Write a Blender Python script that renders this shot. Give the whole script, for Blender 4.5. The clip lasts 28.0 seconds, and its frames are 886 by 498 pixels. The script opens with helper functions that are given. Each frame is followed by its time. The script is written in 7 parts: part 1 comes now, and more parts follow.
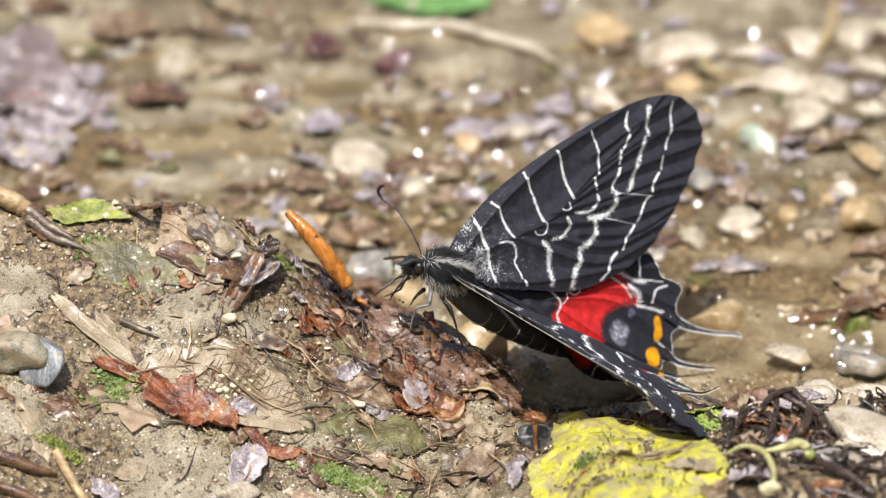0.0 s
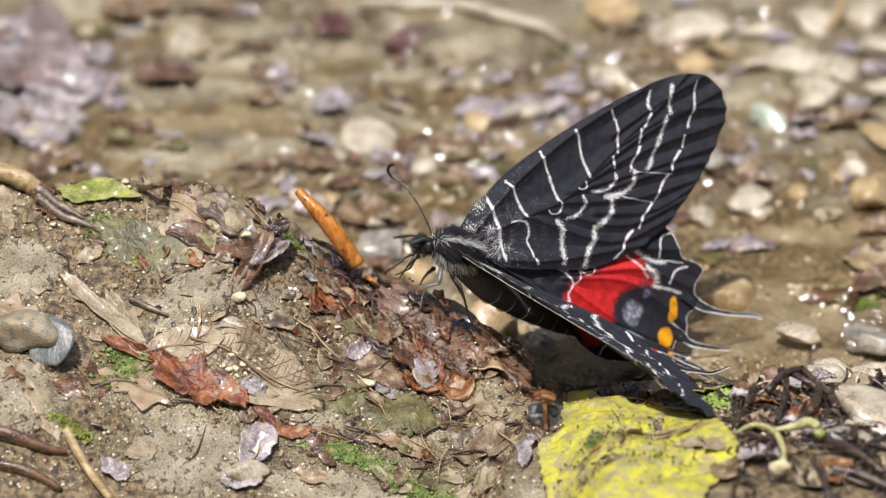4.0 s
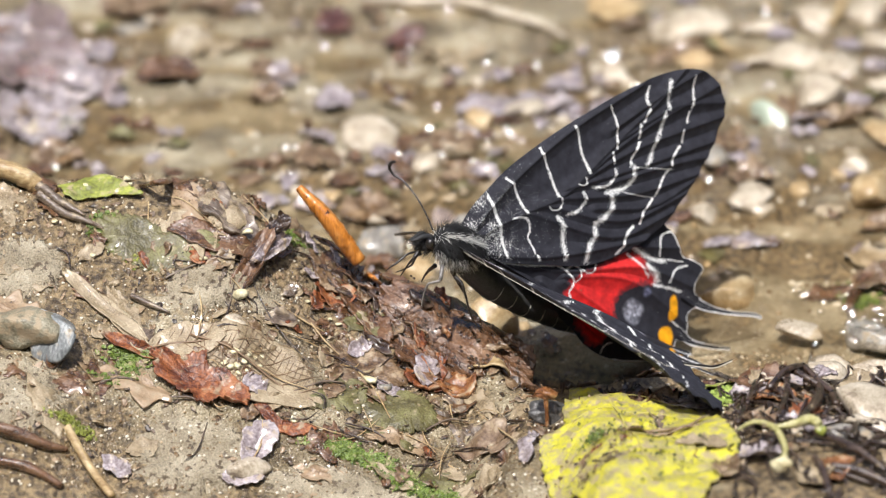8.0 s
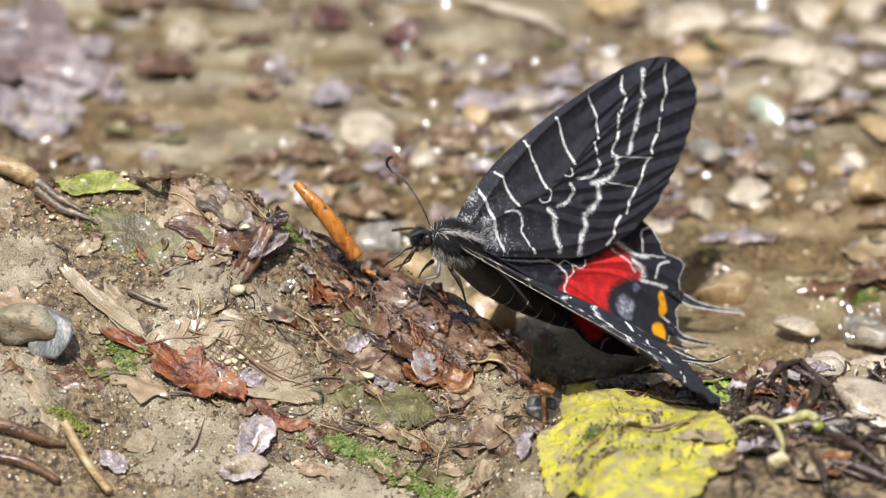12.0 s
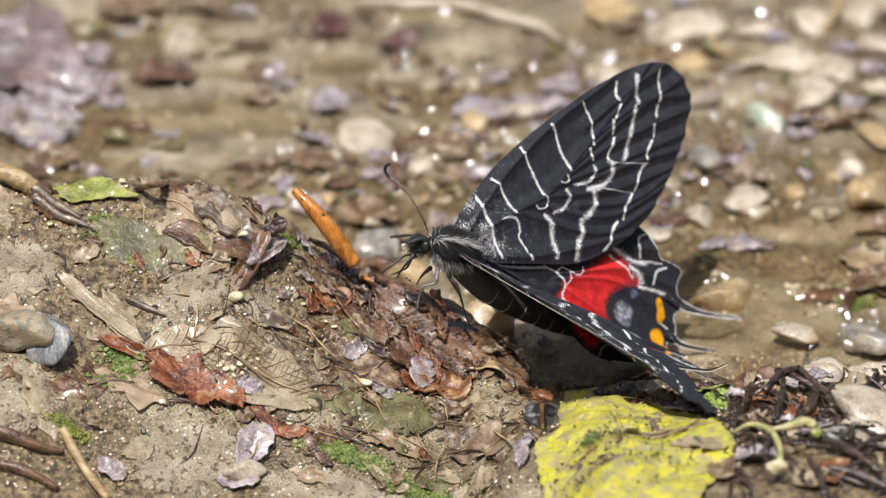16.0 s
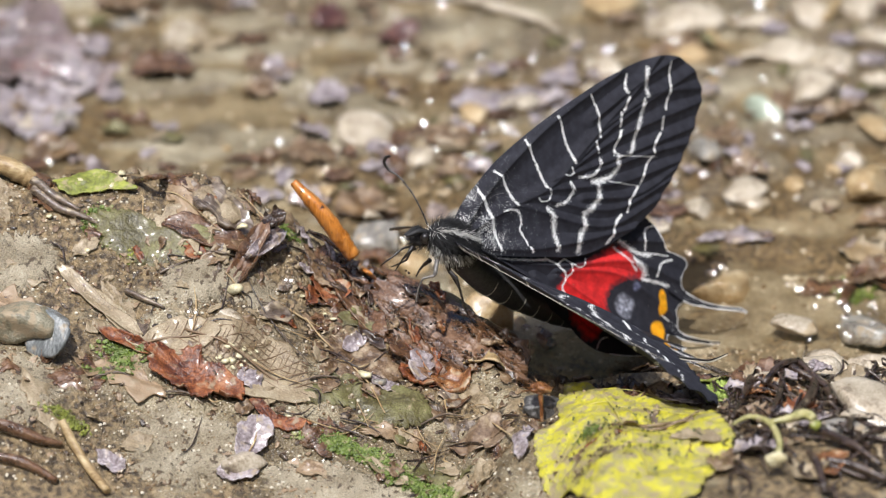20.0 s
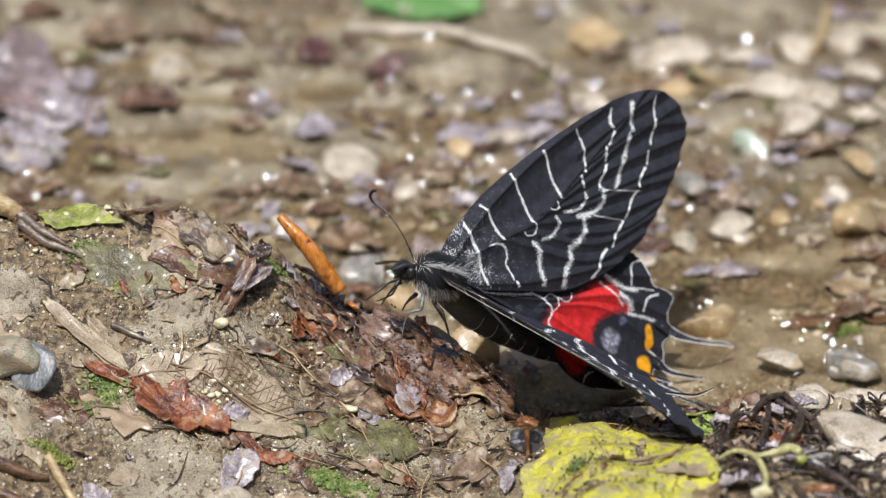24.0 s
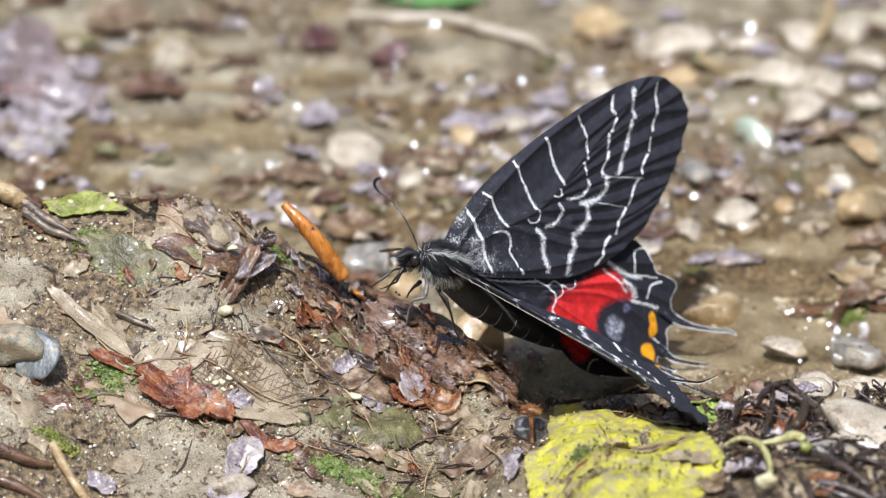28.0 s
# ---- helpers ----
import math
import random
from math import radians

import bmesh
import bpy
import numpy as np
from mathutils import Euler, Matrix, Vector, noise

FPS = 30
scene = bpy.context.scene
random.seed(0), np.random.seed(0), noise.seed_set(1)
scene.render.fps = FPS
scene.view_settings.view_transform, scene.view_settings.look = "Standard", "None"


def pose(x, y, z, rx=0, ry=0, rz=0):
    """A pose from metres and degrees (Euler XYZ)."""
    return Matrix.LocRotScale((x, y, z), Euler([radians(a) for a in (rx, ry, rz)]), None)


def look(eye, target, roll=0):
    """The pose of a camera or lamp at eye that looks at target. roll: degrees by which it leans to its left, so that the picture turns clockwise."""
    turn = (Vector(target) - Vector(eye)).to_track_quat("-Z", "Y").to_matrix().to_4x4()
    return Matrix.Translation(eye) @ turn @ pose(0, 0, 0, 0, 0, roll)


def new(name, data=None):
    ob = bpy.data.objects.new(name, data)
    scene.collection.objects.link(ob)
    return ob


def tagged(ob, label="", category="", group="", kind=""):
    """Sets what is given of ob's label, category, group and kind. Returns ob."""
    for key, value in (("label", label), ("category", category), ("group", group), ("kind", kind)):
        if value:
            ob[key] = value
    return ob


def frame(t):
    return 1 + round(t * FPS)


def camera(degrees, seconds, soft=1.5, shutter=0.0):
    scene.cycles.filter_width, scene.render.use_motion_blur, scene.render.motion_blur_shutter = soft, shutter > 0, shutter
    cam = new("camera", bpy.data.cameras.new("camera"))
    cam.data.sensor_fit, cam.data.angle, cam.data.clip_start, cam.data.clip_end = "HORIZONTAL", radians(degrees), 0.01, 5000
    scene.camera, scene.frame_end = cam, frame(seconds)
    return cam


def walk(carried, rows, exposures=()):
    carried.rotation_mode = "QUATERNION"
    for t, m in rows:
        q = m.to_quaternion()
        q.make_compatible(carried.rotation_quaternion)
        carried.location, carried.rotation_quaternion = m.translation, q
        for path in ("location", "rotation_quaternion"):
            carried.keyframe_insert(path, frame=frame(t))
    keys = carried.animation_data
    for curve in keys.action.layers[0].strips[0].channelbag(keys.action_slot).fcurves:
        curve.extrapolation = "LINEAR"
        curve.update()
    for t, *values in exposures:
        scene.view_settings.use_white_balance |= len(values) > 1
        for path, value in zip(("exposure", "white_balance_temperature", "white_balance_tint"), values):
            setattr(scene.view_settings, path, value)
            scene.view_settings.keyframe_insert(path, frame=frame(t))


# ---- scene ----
cam = camera(9, 28.0, 1.1)
cam.data.dof.use_dof = True
cam.data.dof.focus_distance = 0.926
cam.data.dof.aperture_fstop = 18.0
TILT = radians(24)  # the camera looks down by this much
AIM = look((0, -math.cos(TILT), math.sin(TILT)), (0, 0, 0))
# seconds, degrees the camera turns to its left, degrees it tilts up
SWAY = [
    (0, -0.1139, 0.2457), (0.5, -0.0948, 0.1423), (1, -0.0793, 0.0865), (1.5, -0.0539, 0.0352), (2, -0.0353, 0.0153), (2.5, -0.0181, 0.0175),
    (3, -0.0080, 0.0352), (3.5, -0.0098, 0.0346), (5.5, -0.0342, 0.0074), (6, -0.0520, 0.0172), (6.5, -0.0878, 0.0192), (7, -0.0906, 0.0241),
    (7.5, -0.0521, 0.0097), (8, 0.0000, 0.0000), (8.5, -0.0083, -0.0161), (9, -0.0350, -0.0177), (9.5, -0.0095, -0.0109), (10, 0.0177, 0.0074),
    (10.5, 0.0070, 0.0340), (11, -0.0599, 0.0507), (11.5, -0.0699, -0.0085), (12, -0.0272, -0.0440), (12.5, -0.0163, -0.0780), (14.5, -0.0006, -0.0263),
    (15, -0.0189, 0.0179), (15.5, -0.0451, 0.0370), (16, -0.0456, 0.0253), (16.5, -0.0333, -0.0100), (17, -0.0093, -0.0514), (17.5, 0.0259, -0.0807),
    (18, 0.0775, -0.1073), (18.5, 0.0600, -0.0986), (19, -0.0085, -0.0888), (19.5, -0.0529, -0.0719), (20, -0.0542, -0.0533), (20.5, -0.0616, -0.0373),
    (21, -0.0453, 0.0604), (21.5, -0.0350, 0.1176), (22, -0.0461, 0.1755), (22.5, -0.1428, 0.2136), (24.5, -0.1961, 0.3021), (25, -0.1685, 0.2890),
    (25.5, -0.1428, 0.2123), (26, -0.1516, 0.1654), (26.5, -0.1790, 0.1579), (27, -0.2045, 0.1568), (27.5, -0.1950, 0.1520), (28, -0.1526, 0.1683),
]
walk(cam, [(t, AIM @ pose(0, 0, 0, up, left, 0)) for t, left, up in SWAY],
     exposures=[(0, 0.31, 6370, 10), (3, 0.02, 6370, 10), (5.5, 0.22, 6370, 10), (7, 0.24, 6370, 10), (10, 0.34, 6370, 10), (12, 0.15, 6370, 10), (15, 0.10, 6370, 10),
                (18, -0.04, 6370, 10), (20, 0.05, 6220, 10), (22, 0.04, 6120, 10), (25, -0.04, 6070, 10), (27, 0.04, 5940, 10), (28, 0.18, 5870, 10)])

# ---- light ----
SUN = Vector((-0.14, -0.44, 0.89)).normalized()
world = bpy.data.worlds.new("sky")
scene.world = world
world.use_nodes = True
wn = world.node_tree.nodes
sky = wn.new("ShaderNodeTexSky")
sky.sky_type, sky.sun_disc = "NISHITA", False
sky.sun_elevation, sky.sun_rotation = math.asin(SUN.z), math.atan2(SUN.x, SUN.y)
world.node_tree.links.new(sky.outputs[0], wn["Background"].inputs[0])
sky.air_density, sky.dust_density, sky.ozone_density = 0.7, 3.0, 0.4
wn["Background"].inputs[1].default_value = 0.15
sun = new("sun", bpy.data.lights.new("sun", "SUN"))
sun.data.energy, sun.data.angle, sun.data.color = 4.7, radians(0.6), (1.0, 0.985, 0.965)
sun.matrix_basis = look(SUN * 3, (0, 0, 0))

MM = 0.001
rng = np.random.default_rng(7)


# ---- relief of the ground ----
def lattice(ix, iy, seed):
    """Repeatable random numbers 0..1 on a whole-number lattice."""
    h = (ix.astype(np.int64) * 374761393 + iy.astype(np.int64) * 668265263 + seed * 974711) & 0xFFFFFFFF
    h = ((h ^ (h >> 13)) * 1274126177) & 0xFFFFFFFF
    return ((h ^ (h >> 16)) & 0xFFFF) / 65535.0


def grain(x, y, size, seed):
    """Smooth noise -1..1 with features of that size in mm."""
    x, y = np.asarray(x, float) / size, np.asarray(y, float) / size
    ix, iy = np.floor(x), np.floor(y)
    fx, fy = x - ix, y - iy
    fx, fy = fx * fx * (3 - 2 * fx), fy * fy * (3 - 2 * fy)
    a, b = lattice(ix, iy, seed), lattice(ix + 1, iy, seed)
    c, d = lattice(ix, iy + 1, seed), lattice(ix + 1, iy + 1, seed)
    return 2 * ((a + (b - a) * fx) * (1 - fy) + (c + (d - c) * fx) * fy) - 1


CREST_X = [-900, -140, -75, -38, -22, -12, 5, 15, 23, 45, 58, 75, 140, 900]
CREST_Y = [-28, -28, -28, -28, -30, -33, -38, -45, -52, -52, -50, -50, -50, -50]
CREST_Z = [2, 33, 35, 33, 25, 18, 10.5, 4.0, 7.0, 8.0, 9.0, 9.0, 8.0, 2]


# Plan places fit the camera's view at PLAN_TILT; laid() carries them along sight lines to the ground, mm.
PLAN_TILT = radians(35)


def retilt(x, y, z, a, b, rise=0.0):
    """Moves a place at height z so a camera tilted b sees it where one tilted a did, with the ground raised by rise;
    mm.
    """
    d = 1000 + y * math.cos(a) - z * math.sin(a)
    k = (y * math.sin(a) + z * math.cos(a)) / d
    z = z + rise
    yb = (k * (1000 - z * math.sin(b)) - z * math.cos(b)) / (math.sin(b) - k * math.cos(b))
    return x / d * (1000 + yb * math.cos(b) - z * math.sin(b)), yb


def plan_height(x, y):
    """The smooth height in mm over the plan: a bank that falls to a shallow pool and wet mud behind it."""
    x, y = np.asarray(x, float), np.asarray(y, float)
    xw = x + 3 * grain(x, y, 9, 3)
    cy, cz = np.interp(xw, CREST_X, CREST_Y), np.interp(xw, CREST_X, CREST_Z)
    foot = -0.5 + 9 * np.exp(-(((x + 74) / 17) ** 2 + ((y + 64) / 13) ** 2))
    foot = foot + 11 * np.clip((x - 17) / 10, 0, 1) * np.clip((160 - x) / 60, 0, 1)
    t = np.clip((y + 76) / (cy + 76), 0, 1)
    front = foot + (cz - foot) * (0.75 * t + 0.25 * t * t * (3 - 2 * t))
    back = np.interp(y, [-48, -18, 10, 80, 300], [-2.2, -1.2, 0.25, 1.3, 9.0])
    wide = 8.0 + 5.0 * np.exp(-(((x + 1) / 9) ** 2))
    behind = back + (cz - back) * np.exp(-np.clip((y - cy) / wide, 0, 20) ** 2)
    z = np.where(y < cy, front, behind)
    z = z - 4.2 * np.exp(-(((x - 25) / 13) ** 2 + ((y + 39) / 5) ** 2)) + 2.8 * np.exp(-(((x - 16) / 15) ** 2 + ((y + 25) / 6.5) ** 2))
    return z


def risen(x, y):
    """How much higher than the plan the bank beside the pool is raised, along the camera's sight lines, mm."""
    crest = np.interp(x, CREST_X, CREST_Y)
    return 6.0 * np.clip((x - 4) / 10, 0, 1) * np.clip((crest + 5 - y) / 7, 0, 1)


def true_height(x, y):
    """The ground's height in mm, with its roughness."""
    x, y = np.asarray(x, float), np.asarray(y, float)
    yc = np.clip(y, -520, 600)
    z = np.full(np.broadcast(x, y).shape, 8.0)
    up = 0.0
    for _ in range(8):
        u, v = retilt(x, yc, z, TILT, PLAN_TILT, -up)
        up = risen(u, v)
        z = 0.35 * z + 0.65 * (plan_height(u, v) + up)
    near = np.exp(-np.clip(np.hypot(x, y * 0.7) / 160, 0, 30) ** 2)
    rough = 2.0 * grain(x, y, 17, 5) + 1.2 * grain(x, y * 1.2, 7, 6) + 0.45 * grain(x, y, 2.8, 7) + 0.16 * grain(x, y, 1.2, 8)
    calm = np.clip(0.5 + 0.5 * np.clip((np.interp(u, CREST_X, CREST_Y) + 6 - v) / 6, 0, 1), 0, 1)
    ripples = np.clip((v + 18) / 10, 0, 1) * (0.9 * grain(x * 0.3, y + 2 * grain(x, y, 14, 42), 7, 41) + 0.4 * grain(x * 0.4, y, 3, 43))
    return z + (rough * calm + ripples) * (0.3 + 0.7 * near)


TABLE_X, TABLE_Y, TABLE_STEP = -120.0, -150.0, 0.5
TABLE = true_height(*np.meshgrid(np.arange(TABLE_X, 121, TABLE_STEP), np.arange(TABLE_Y, 231, TABLE_STEP), indexing="ij"))


def height(x, y):
    """The ground's height in mm, read from the table."""
    if not isinstance(x, np.ndarray) and not isinstance(y, np.ndarray):
        i, j = (x - TABLE_X) / TABLE_STEP, (y - TABLE_Y) / TABLE_STEP
        i, j = min(max(i, 0.0), TABLE.shape[0] - 1.001), min(max(j, 0.0), TABLE.shape[1] - 1.001)
        a, b = int(i), int(j)
        fi, fj = i - a, j - b
        return (TABLE[a, b] * (1 - fi) + TABLE[a + 1, b] * fi) * (1 - fj) + (TABLE[a, b + 1] * (1 - fi) + TABLE[a + 1, b + 1] * fi) * fj
    i = np.clip((np.asarray(x, float) - TABLE_X) / TABLE_STEP, 0, TABLE.shape[0] - 1.001)
    j = np.clip((np.asarray(y, float) - TABLE_Y) / TABLE_STEP, 0, TABLE.shape[1] - 1.001)
    a, b = i.astype(int), j.astype(int)
    fi, fj = i - a, j - b
    return (TABLE[a, b] * (1 - fi) + TABLE[a + 1, b] * fi) * (1 - fj) + (TABLE[a, b + 1] * (1 - fi) + TABLE[a + 1, b + 1] * fi) * fj


def laid(at):
    """Where a place of the plan meets the ground on its sight line, mm."""
    x, y = float(at[0]), float(at[1])
    return tuple(float(q) for q in retilt(x, y, float(plan_height(x, y)), PLAN_TILT, TILT, float(risen(x, y))))


def stood(p):
    """The same for a place given with its height."""
    return (*(float(q) for q in retilt(p[0], p[1], p[2], PLAN_TILT, TILT)), float(p[2]))


def slope(x, y, r=3.0):
    """The ground's normal, taken over r mm."""
    dx = float(height(x + r, y) - height(x - r, y)) / (2 * r)
    dy = float(height(x, y + r) - height(x, y - r)) / (2 * r)
    return Vector((-dx, -dy, 1)).normalized()


def lie(x, y, spin=0.0, lift=0.0, r=3.0, tip=0.0):
    """A pose in metres on the ground at x, y mm of the plan, with z along the ground's normal, turned by spin degrees."""
    x, y = laid((x, y))
    n = slope(x, y, r)
    q = Vector((0, 0, 1)).rotation_difference(n).to_matrix().to_4x4()
    z = float(height(x, y)) + lift
    return Matrix.Translation((x * MM, y * MM, z * MM)) @ q @ pose(0, 0, 0, tip, 0, spin)


# ---- materials ----
def material(name, colours, size=3.0, rough=(0.4, 0.7), bump=0.3, fine=0.6, coat=0.0, translucent=0.0, stretch=(1, 1, 1),
             speck=None, speck_size=0.5, speck_amount=0.0, speck_soft=0.06, silt=0.0, island=0.0, sheen=0.0, bump_mm=0.25, glitter=False):
    """Noise at two scales (sizes in mm) drives colour, roughness and relief."""
    m = bpy.data.materials.new(name)
    m.use_nodes = True
    nt = m.node_tree
    n, l = nt.nodes, nt.links
    b = n["Principled BSDF"]
    co = n.new("ShaderNodeTexCoord")
    mp = n.new("ShaderNodeMapping")
    mp.inputs["Scale"].default_value = stretch
    l.new(co.outputs["Object"], mp.inputs[0])
    big, small = n.new("ShaderNodeTexNoise"), n.new("ShaderNodeTexNoise")
    for node, s, det in ((big, size, 6), (small, fine, 4)):
        node.inputs["Scale"].default_value = 1000.0 / s
        node.inputs["Detail"].default_value = det
        l.new(mp.outputs[0], node.inputs["Vector"])
    mixed = n.new("ShaderNodeMix")
    mixed.inputs[0].default_value = 0.42
    l.new(big.outputs[0], mixed.inputs[2])
    l.new(small.outputs[0], mixed.inputs[3])
    info = n.new("ShaderNodeObjectInfo")
    shift = n.new("ShaderNodeMath")
    shift.operation = "MULTIPLY_ADD"
    shift.inputs[1].default_value = island
    l.new(info.outputs["Random"], shift.inputs[0])
    l.new(mixed.outputs[0], shift.inputs[2])
    if island:
        geo = n.new("ShaderNodeNewGeometry")
        l.new(geo.outputs["Random Per Island"], shift.inputs[0])
    sub = n.new("ShaderNodeMath")
    sub.operation = "SUBTRACT"
    sub.inputs[1].default_value = island / 2
    l.new(shift.outputs[0], sub.inputs[0])
    ramp = n.new("ShaderNodeValToRGB")
    e = ramp.color_ramp.elements
    lo, hi = 0.34, 0.66
    while len(e) < len(colours):
        e.new(0.5)
    for i, c in enumerate(colours):
        e[i].position = lo + (hi - lo) * i / max(1, len(colours) - 1)
        e[i].color = (*c, 1)
    l.new(sub.outputs[0], ramp.inputs[0])
    col = ramp.outputs[0]
    if speck:
        v = n.new("ShaderNodeTexNoise")
        v.inputs["Scale"].default_value = 1000.0 / speck_size
        v.inputs["Detail"].default_value = 3
        l.new(mp.outputs[0], v.inputs["Vector"])
        mr = n.new("ShaderNodeMapRange")
        mr.inputs[1].default_value, mr.inputs[2].default_value = 0.68 - speck_amount, 0.68 + speck_soft - speck_amount
        l.new(v.outputs[0], mr.inputs[0])
        mx = n.new("ShaderNodeMix")
        mx.data_type = "RGBA"
        mx.inputs[7].default_value = (*speck, 1)
        l.new(mr.outputs[0], mx.inputs[0])
        l.new(col, mx.inputs[6])
        col = mx.outputs[2]
    if silt:
        # a film of dried silt in flecks
        v = n.new("ShaderNodeTexNoise")
        v.inputs["Scale"].default_value, v.inputs["Detail"].default_value = 520, 8
        l.new(co.outputs["Object"], v.inputs["Vector"])
        mr = n.new("ShaderNodeMapRange")
        mr.inputs[1].default_value, mr.inputs[2].default_value, mr.inputs[4].default_value = 0.66 - silt, 0.78 - silt, 0.85
        l.new(v.outputs[0], mr.inputs[0])
        mx = n.new("ShaderNodeMix")
        mx.data_type = "RGBA"
        mx.inputs[7].default_value = (0.36, 0.28, 0.18, 1)
        l.new(mr.outputs[0], mx.inputs[0])
        l.new(col, mx.inputs[6])
        col = mx.outputs[2]
    l.new(col, b.inputs["Base Color"])
    rr = n.new("ShaderNodeMapRange")
    rr.inputs[1].default_value, rr.inputs[2].default_value = 0.35, 0.65
    rr.inputs[3].default_value, rr.inputs[4].default_value = rough
    l.new(big.outputs[0], rr.inputs[0])
    l.new(rr.outputs[0], b.inputs["Roughness"])
    bp = n.new("ShaderNodeBump")
    bp.inputs["Strength"].default_value, bp.inputs["Distance"].default_value = bump, bump_mm * MM
    l.new(mixed.outputs[0], bp.inputs["Height"])
    l.new(bp.outputs[0], b.inputs["Normal"])
    film = n.new("ShaderNodeBump")
    film.inputs["Strength"].default_value, film.inputs["Distance"].default_value = (1.0 if glitter else 0.45) * bump, bump_mm * MM
    l.new((mixed if glitter else big).outputs[0], film.inputs["Height"])
    l.new(film.outputs[0], b.inputs["Coat Normal"])
    b.inputs["Coat Weight"].default_value = coat
    b.inputs["Coat Roughness"].default_value = 0.1 if glitter else 0.045
    b.inputs["Sheen Weight"].default_value = sheen
    if translucent:
        out = n["Material Output"]
        tr, ms = n.new("ShaderNodeBsdfTranslucent"), n.new("ShaderNodeMixShader")
        ms.inputs[0].default_value = translucent
        l.new(col, tr.inputs[0])
        l.new(b.outputs[0], ms.inputs[1])
        l.new(tr.outputs[0], ms.inputs[2])
        l.new(ms.outputs[0], out.inputs[0])
    return m


MUD = material("wet_silt", [(0.05, 0.034, 0.016), (0.17, 0.128, 0.068), (0.34, 0.285, 0.18), (0.54, 0.475, 0.345)], 12, (0.3, 0.6), 1.0, 0.38,
               coat=0.8, speck=(0.6, 0.55, 0.46), speck_size=0.5, speck_amount=0.035, bump_mm=1.3, glitter=True)


def soak(x, y):
    """How much rotten leaf has settled in the stream bed at x, y mm."""
    s = 0.08 + 0.5 * grain(x, y * 2.6, 34, 12) + 0.34 * grain(x * 0.7, y * 3.4, 10, 14) + 0.22 * grain(x * 0.6, y * 4.2, 5, 15)
    for (cx, cy), rx, ry, a in (((-74.7, 34.2), 11, 9, 0.5), ((-53.6, 60.0), 7, 9, 0.7), ((-31.1, 22.2), 24, 5, 0.6), ((-12.5, 9.0), 10, 8, 0.5), ((-6.8, 67.5), 14, 10, 0.35), ((-28.1, 74.1), 12, 10, 0.4),
                                ((36.7, 68.6), 14, 9, 0.4), ((61.8, 19.1), 26, 16, 0.75), ((29.0, 59.3), 10, 8, 0.4), ((-15.1, 51.4), 9, 7, 0.35), ((56.8, -0.1), 24, 4, 0.7), ((45.9, 32.5), 8, 8, 0.5), ((-36.8, 44.3), 18, 11, -0.65), ((12.2, 63.6), 16, 12, -0.25), ((48.6, 47.4), 12, 8, -0.4), ((71.5, -6.8), 10, 6, 0.5)):
        s = s + a * np.exp(-((x - cx) / rx) ** 2 - ((y - cy) / ry) ** 2)
    return s


def ground_material():
    """The silt, browned by rotten leaves and, in the pool, by painted shade, as the ground's attribute says."""
    m = MUD.copy()
    m.name = "silt_with_humus"
    n, l = m.node_tree.nodes, m.node_tree.links
    b = n["Principled BSDF"]
    col = b.inputs["Base Color"].links[0].from_socket
    at, noi, co = n.new("ShaderNodeAttribute"), n.new("ShaderNodeTexNoise"), n.new("ShaderNodeTexCoord")
    at.attribute_name = "humus_and_shade"
    noi.inputs["Scale"].default_value, noi.inputs["Detail"].default_value = 260, 7
    l.new(co.outputs["Object"], noi.inputs["Vector"])
    add = n.new("ShaderNodeMath")
    add.operation = "MULTIPLY_ADD"
    add.inputs[1].default_value = 1.6
    l.new(noi.outputs[0], add.inputs[0])
    l.new(at.outputs["Fac"], add.inputs[2])
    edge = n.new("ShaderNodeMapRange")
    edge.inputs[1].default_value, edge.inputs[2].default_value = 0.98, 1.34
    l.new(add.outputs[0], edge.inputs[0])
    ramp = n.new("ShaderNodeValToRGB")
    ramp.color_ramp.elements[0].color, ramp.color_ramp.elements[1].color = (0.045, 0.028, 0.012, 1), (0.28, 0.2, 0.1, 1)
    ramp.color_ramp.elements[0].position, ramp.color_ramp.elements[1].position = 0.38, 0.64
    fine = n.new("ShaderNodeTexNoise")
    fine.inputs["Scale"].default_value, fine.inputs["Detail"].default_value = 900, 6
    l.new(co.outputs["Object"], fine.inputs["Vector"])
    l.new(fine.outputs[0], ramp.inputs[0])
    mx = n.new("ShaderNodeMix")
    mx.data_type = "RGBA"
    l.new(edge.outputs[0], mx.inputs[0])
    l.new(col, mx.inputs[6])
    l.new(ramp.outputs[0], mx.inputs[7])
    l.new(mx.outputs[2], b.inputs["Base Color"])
    return m


SCALE = material("dark_scale", [(0.03, 0.03, 0.028), (0.07, 0.065, 0.06), (0.16, 0.15, 0.14)], 0.9, (0.3, 0.5), 1.0, 0.4, coat=0.3, silt=0.06)
STONE = material("pale_stone", [(0.2, 0.155, 0.105), (0.43, 0.36, 0.265), (0.62, 0.55, 0.44)], 4, (0.25, 0.5), 0.4, 0.5, coat=0.35, silt=0.05)
STONE_TAN = material("tan_stone", [(0.2, 0.13, 0.06), (0.4, 0.28, 0.14), (0.52, 0.42, 0.26)], 4, (0.25, 0.5), 0.4, 0.5, coat=0.35, silt=0.05)
STONE_GREEN = material("green_grey_stone", [(0.25, 0.29, 0.22), (0.36, 0.4, 0.31), (0.45, 0.48, 0.38)], 6, (0.3, 0.5), 0.3, 0.5, coat=0.3)
STONE_GREY = material("dark_grey_stone", [(0.1, 0.09, 0.075), (0.22, 0.2, 0.17), (0.4, 0.38, 0.33)], 3, (0.2, 0.45), 0.5, 0.4, coat=0.4, silt=0.13)
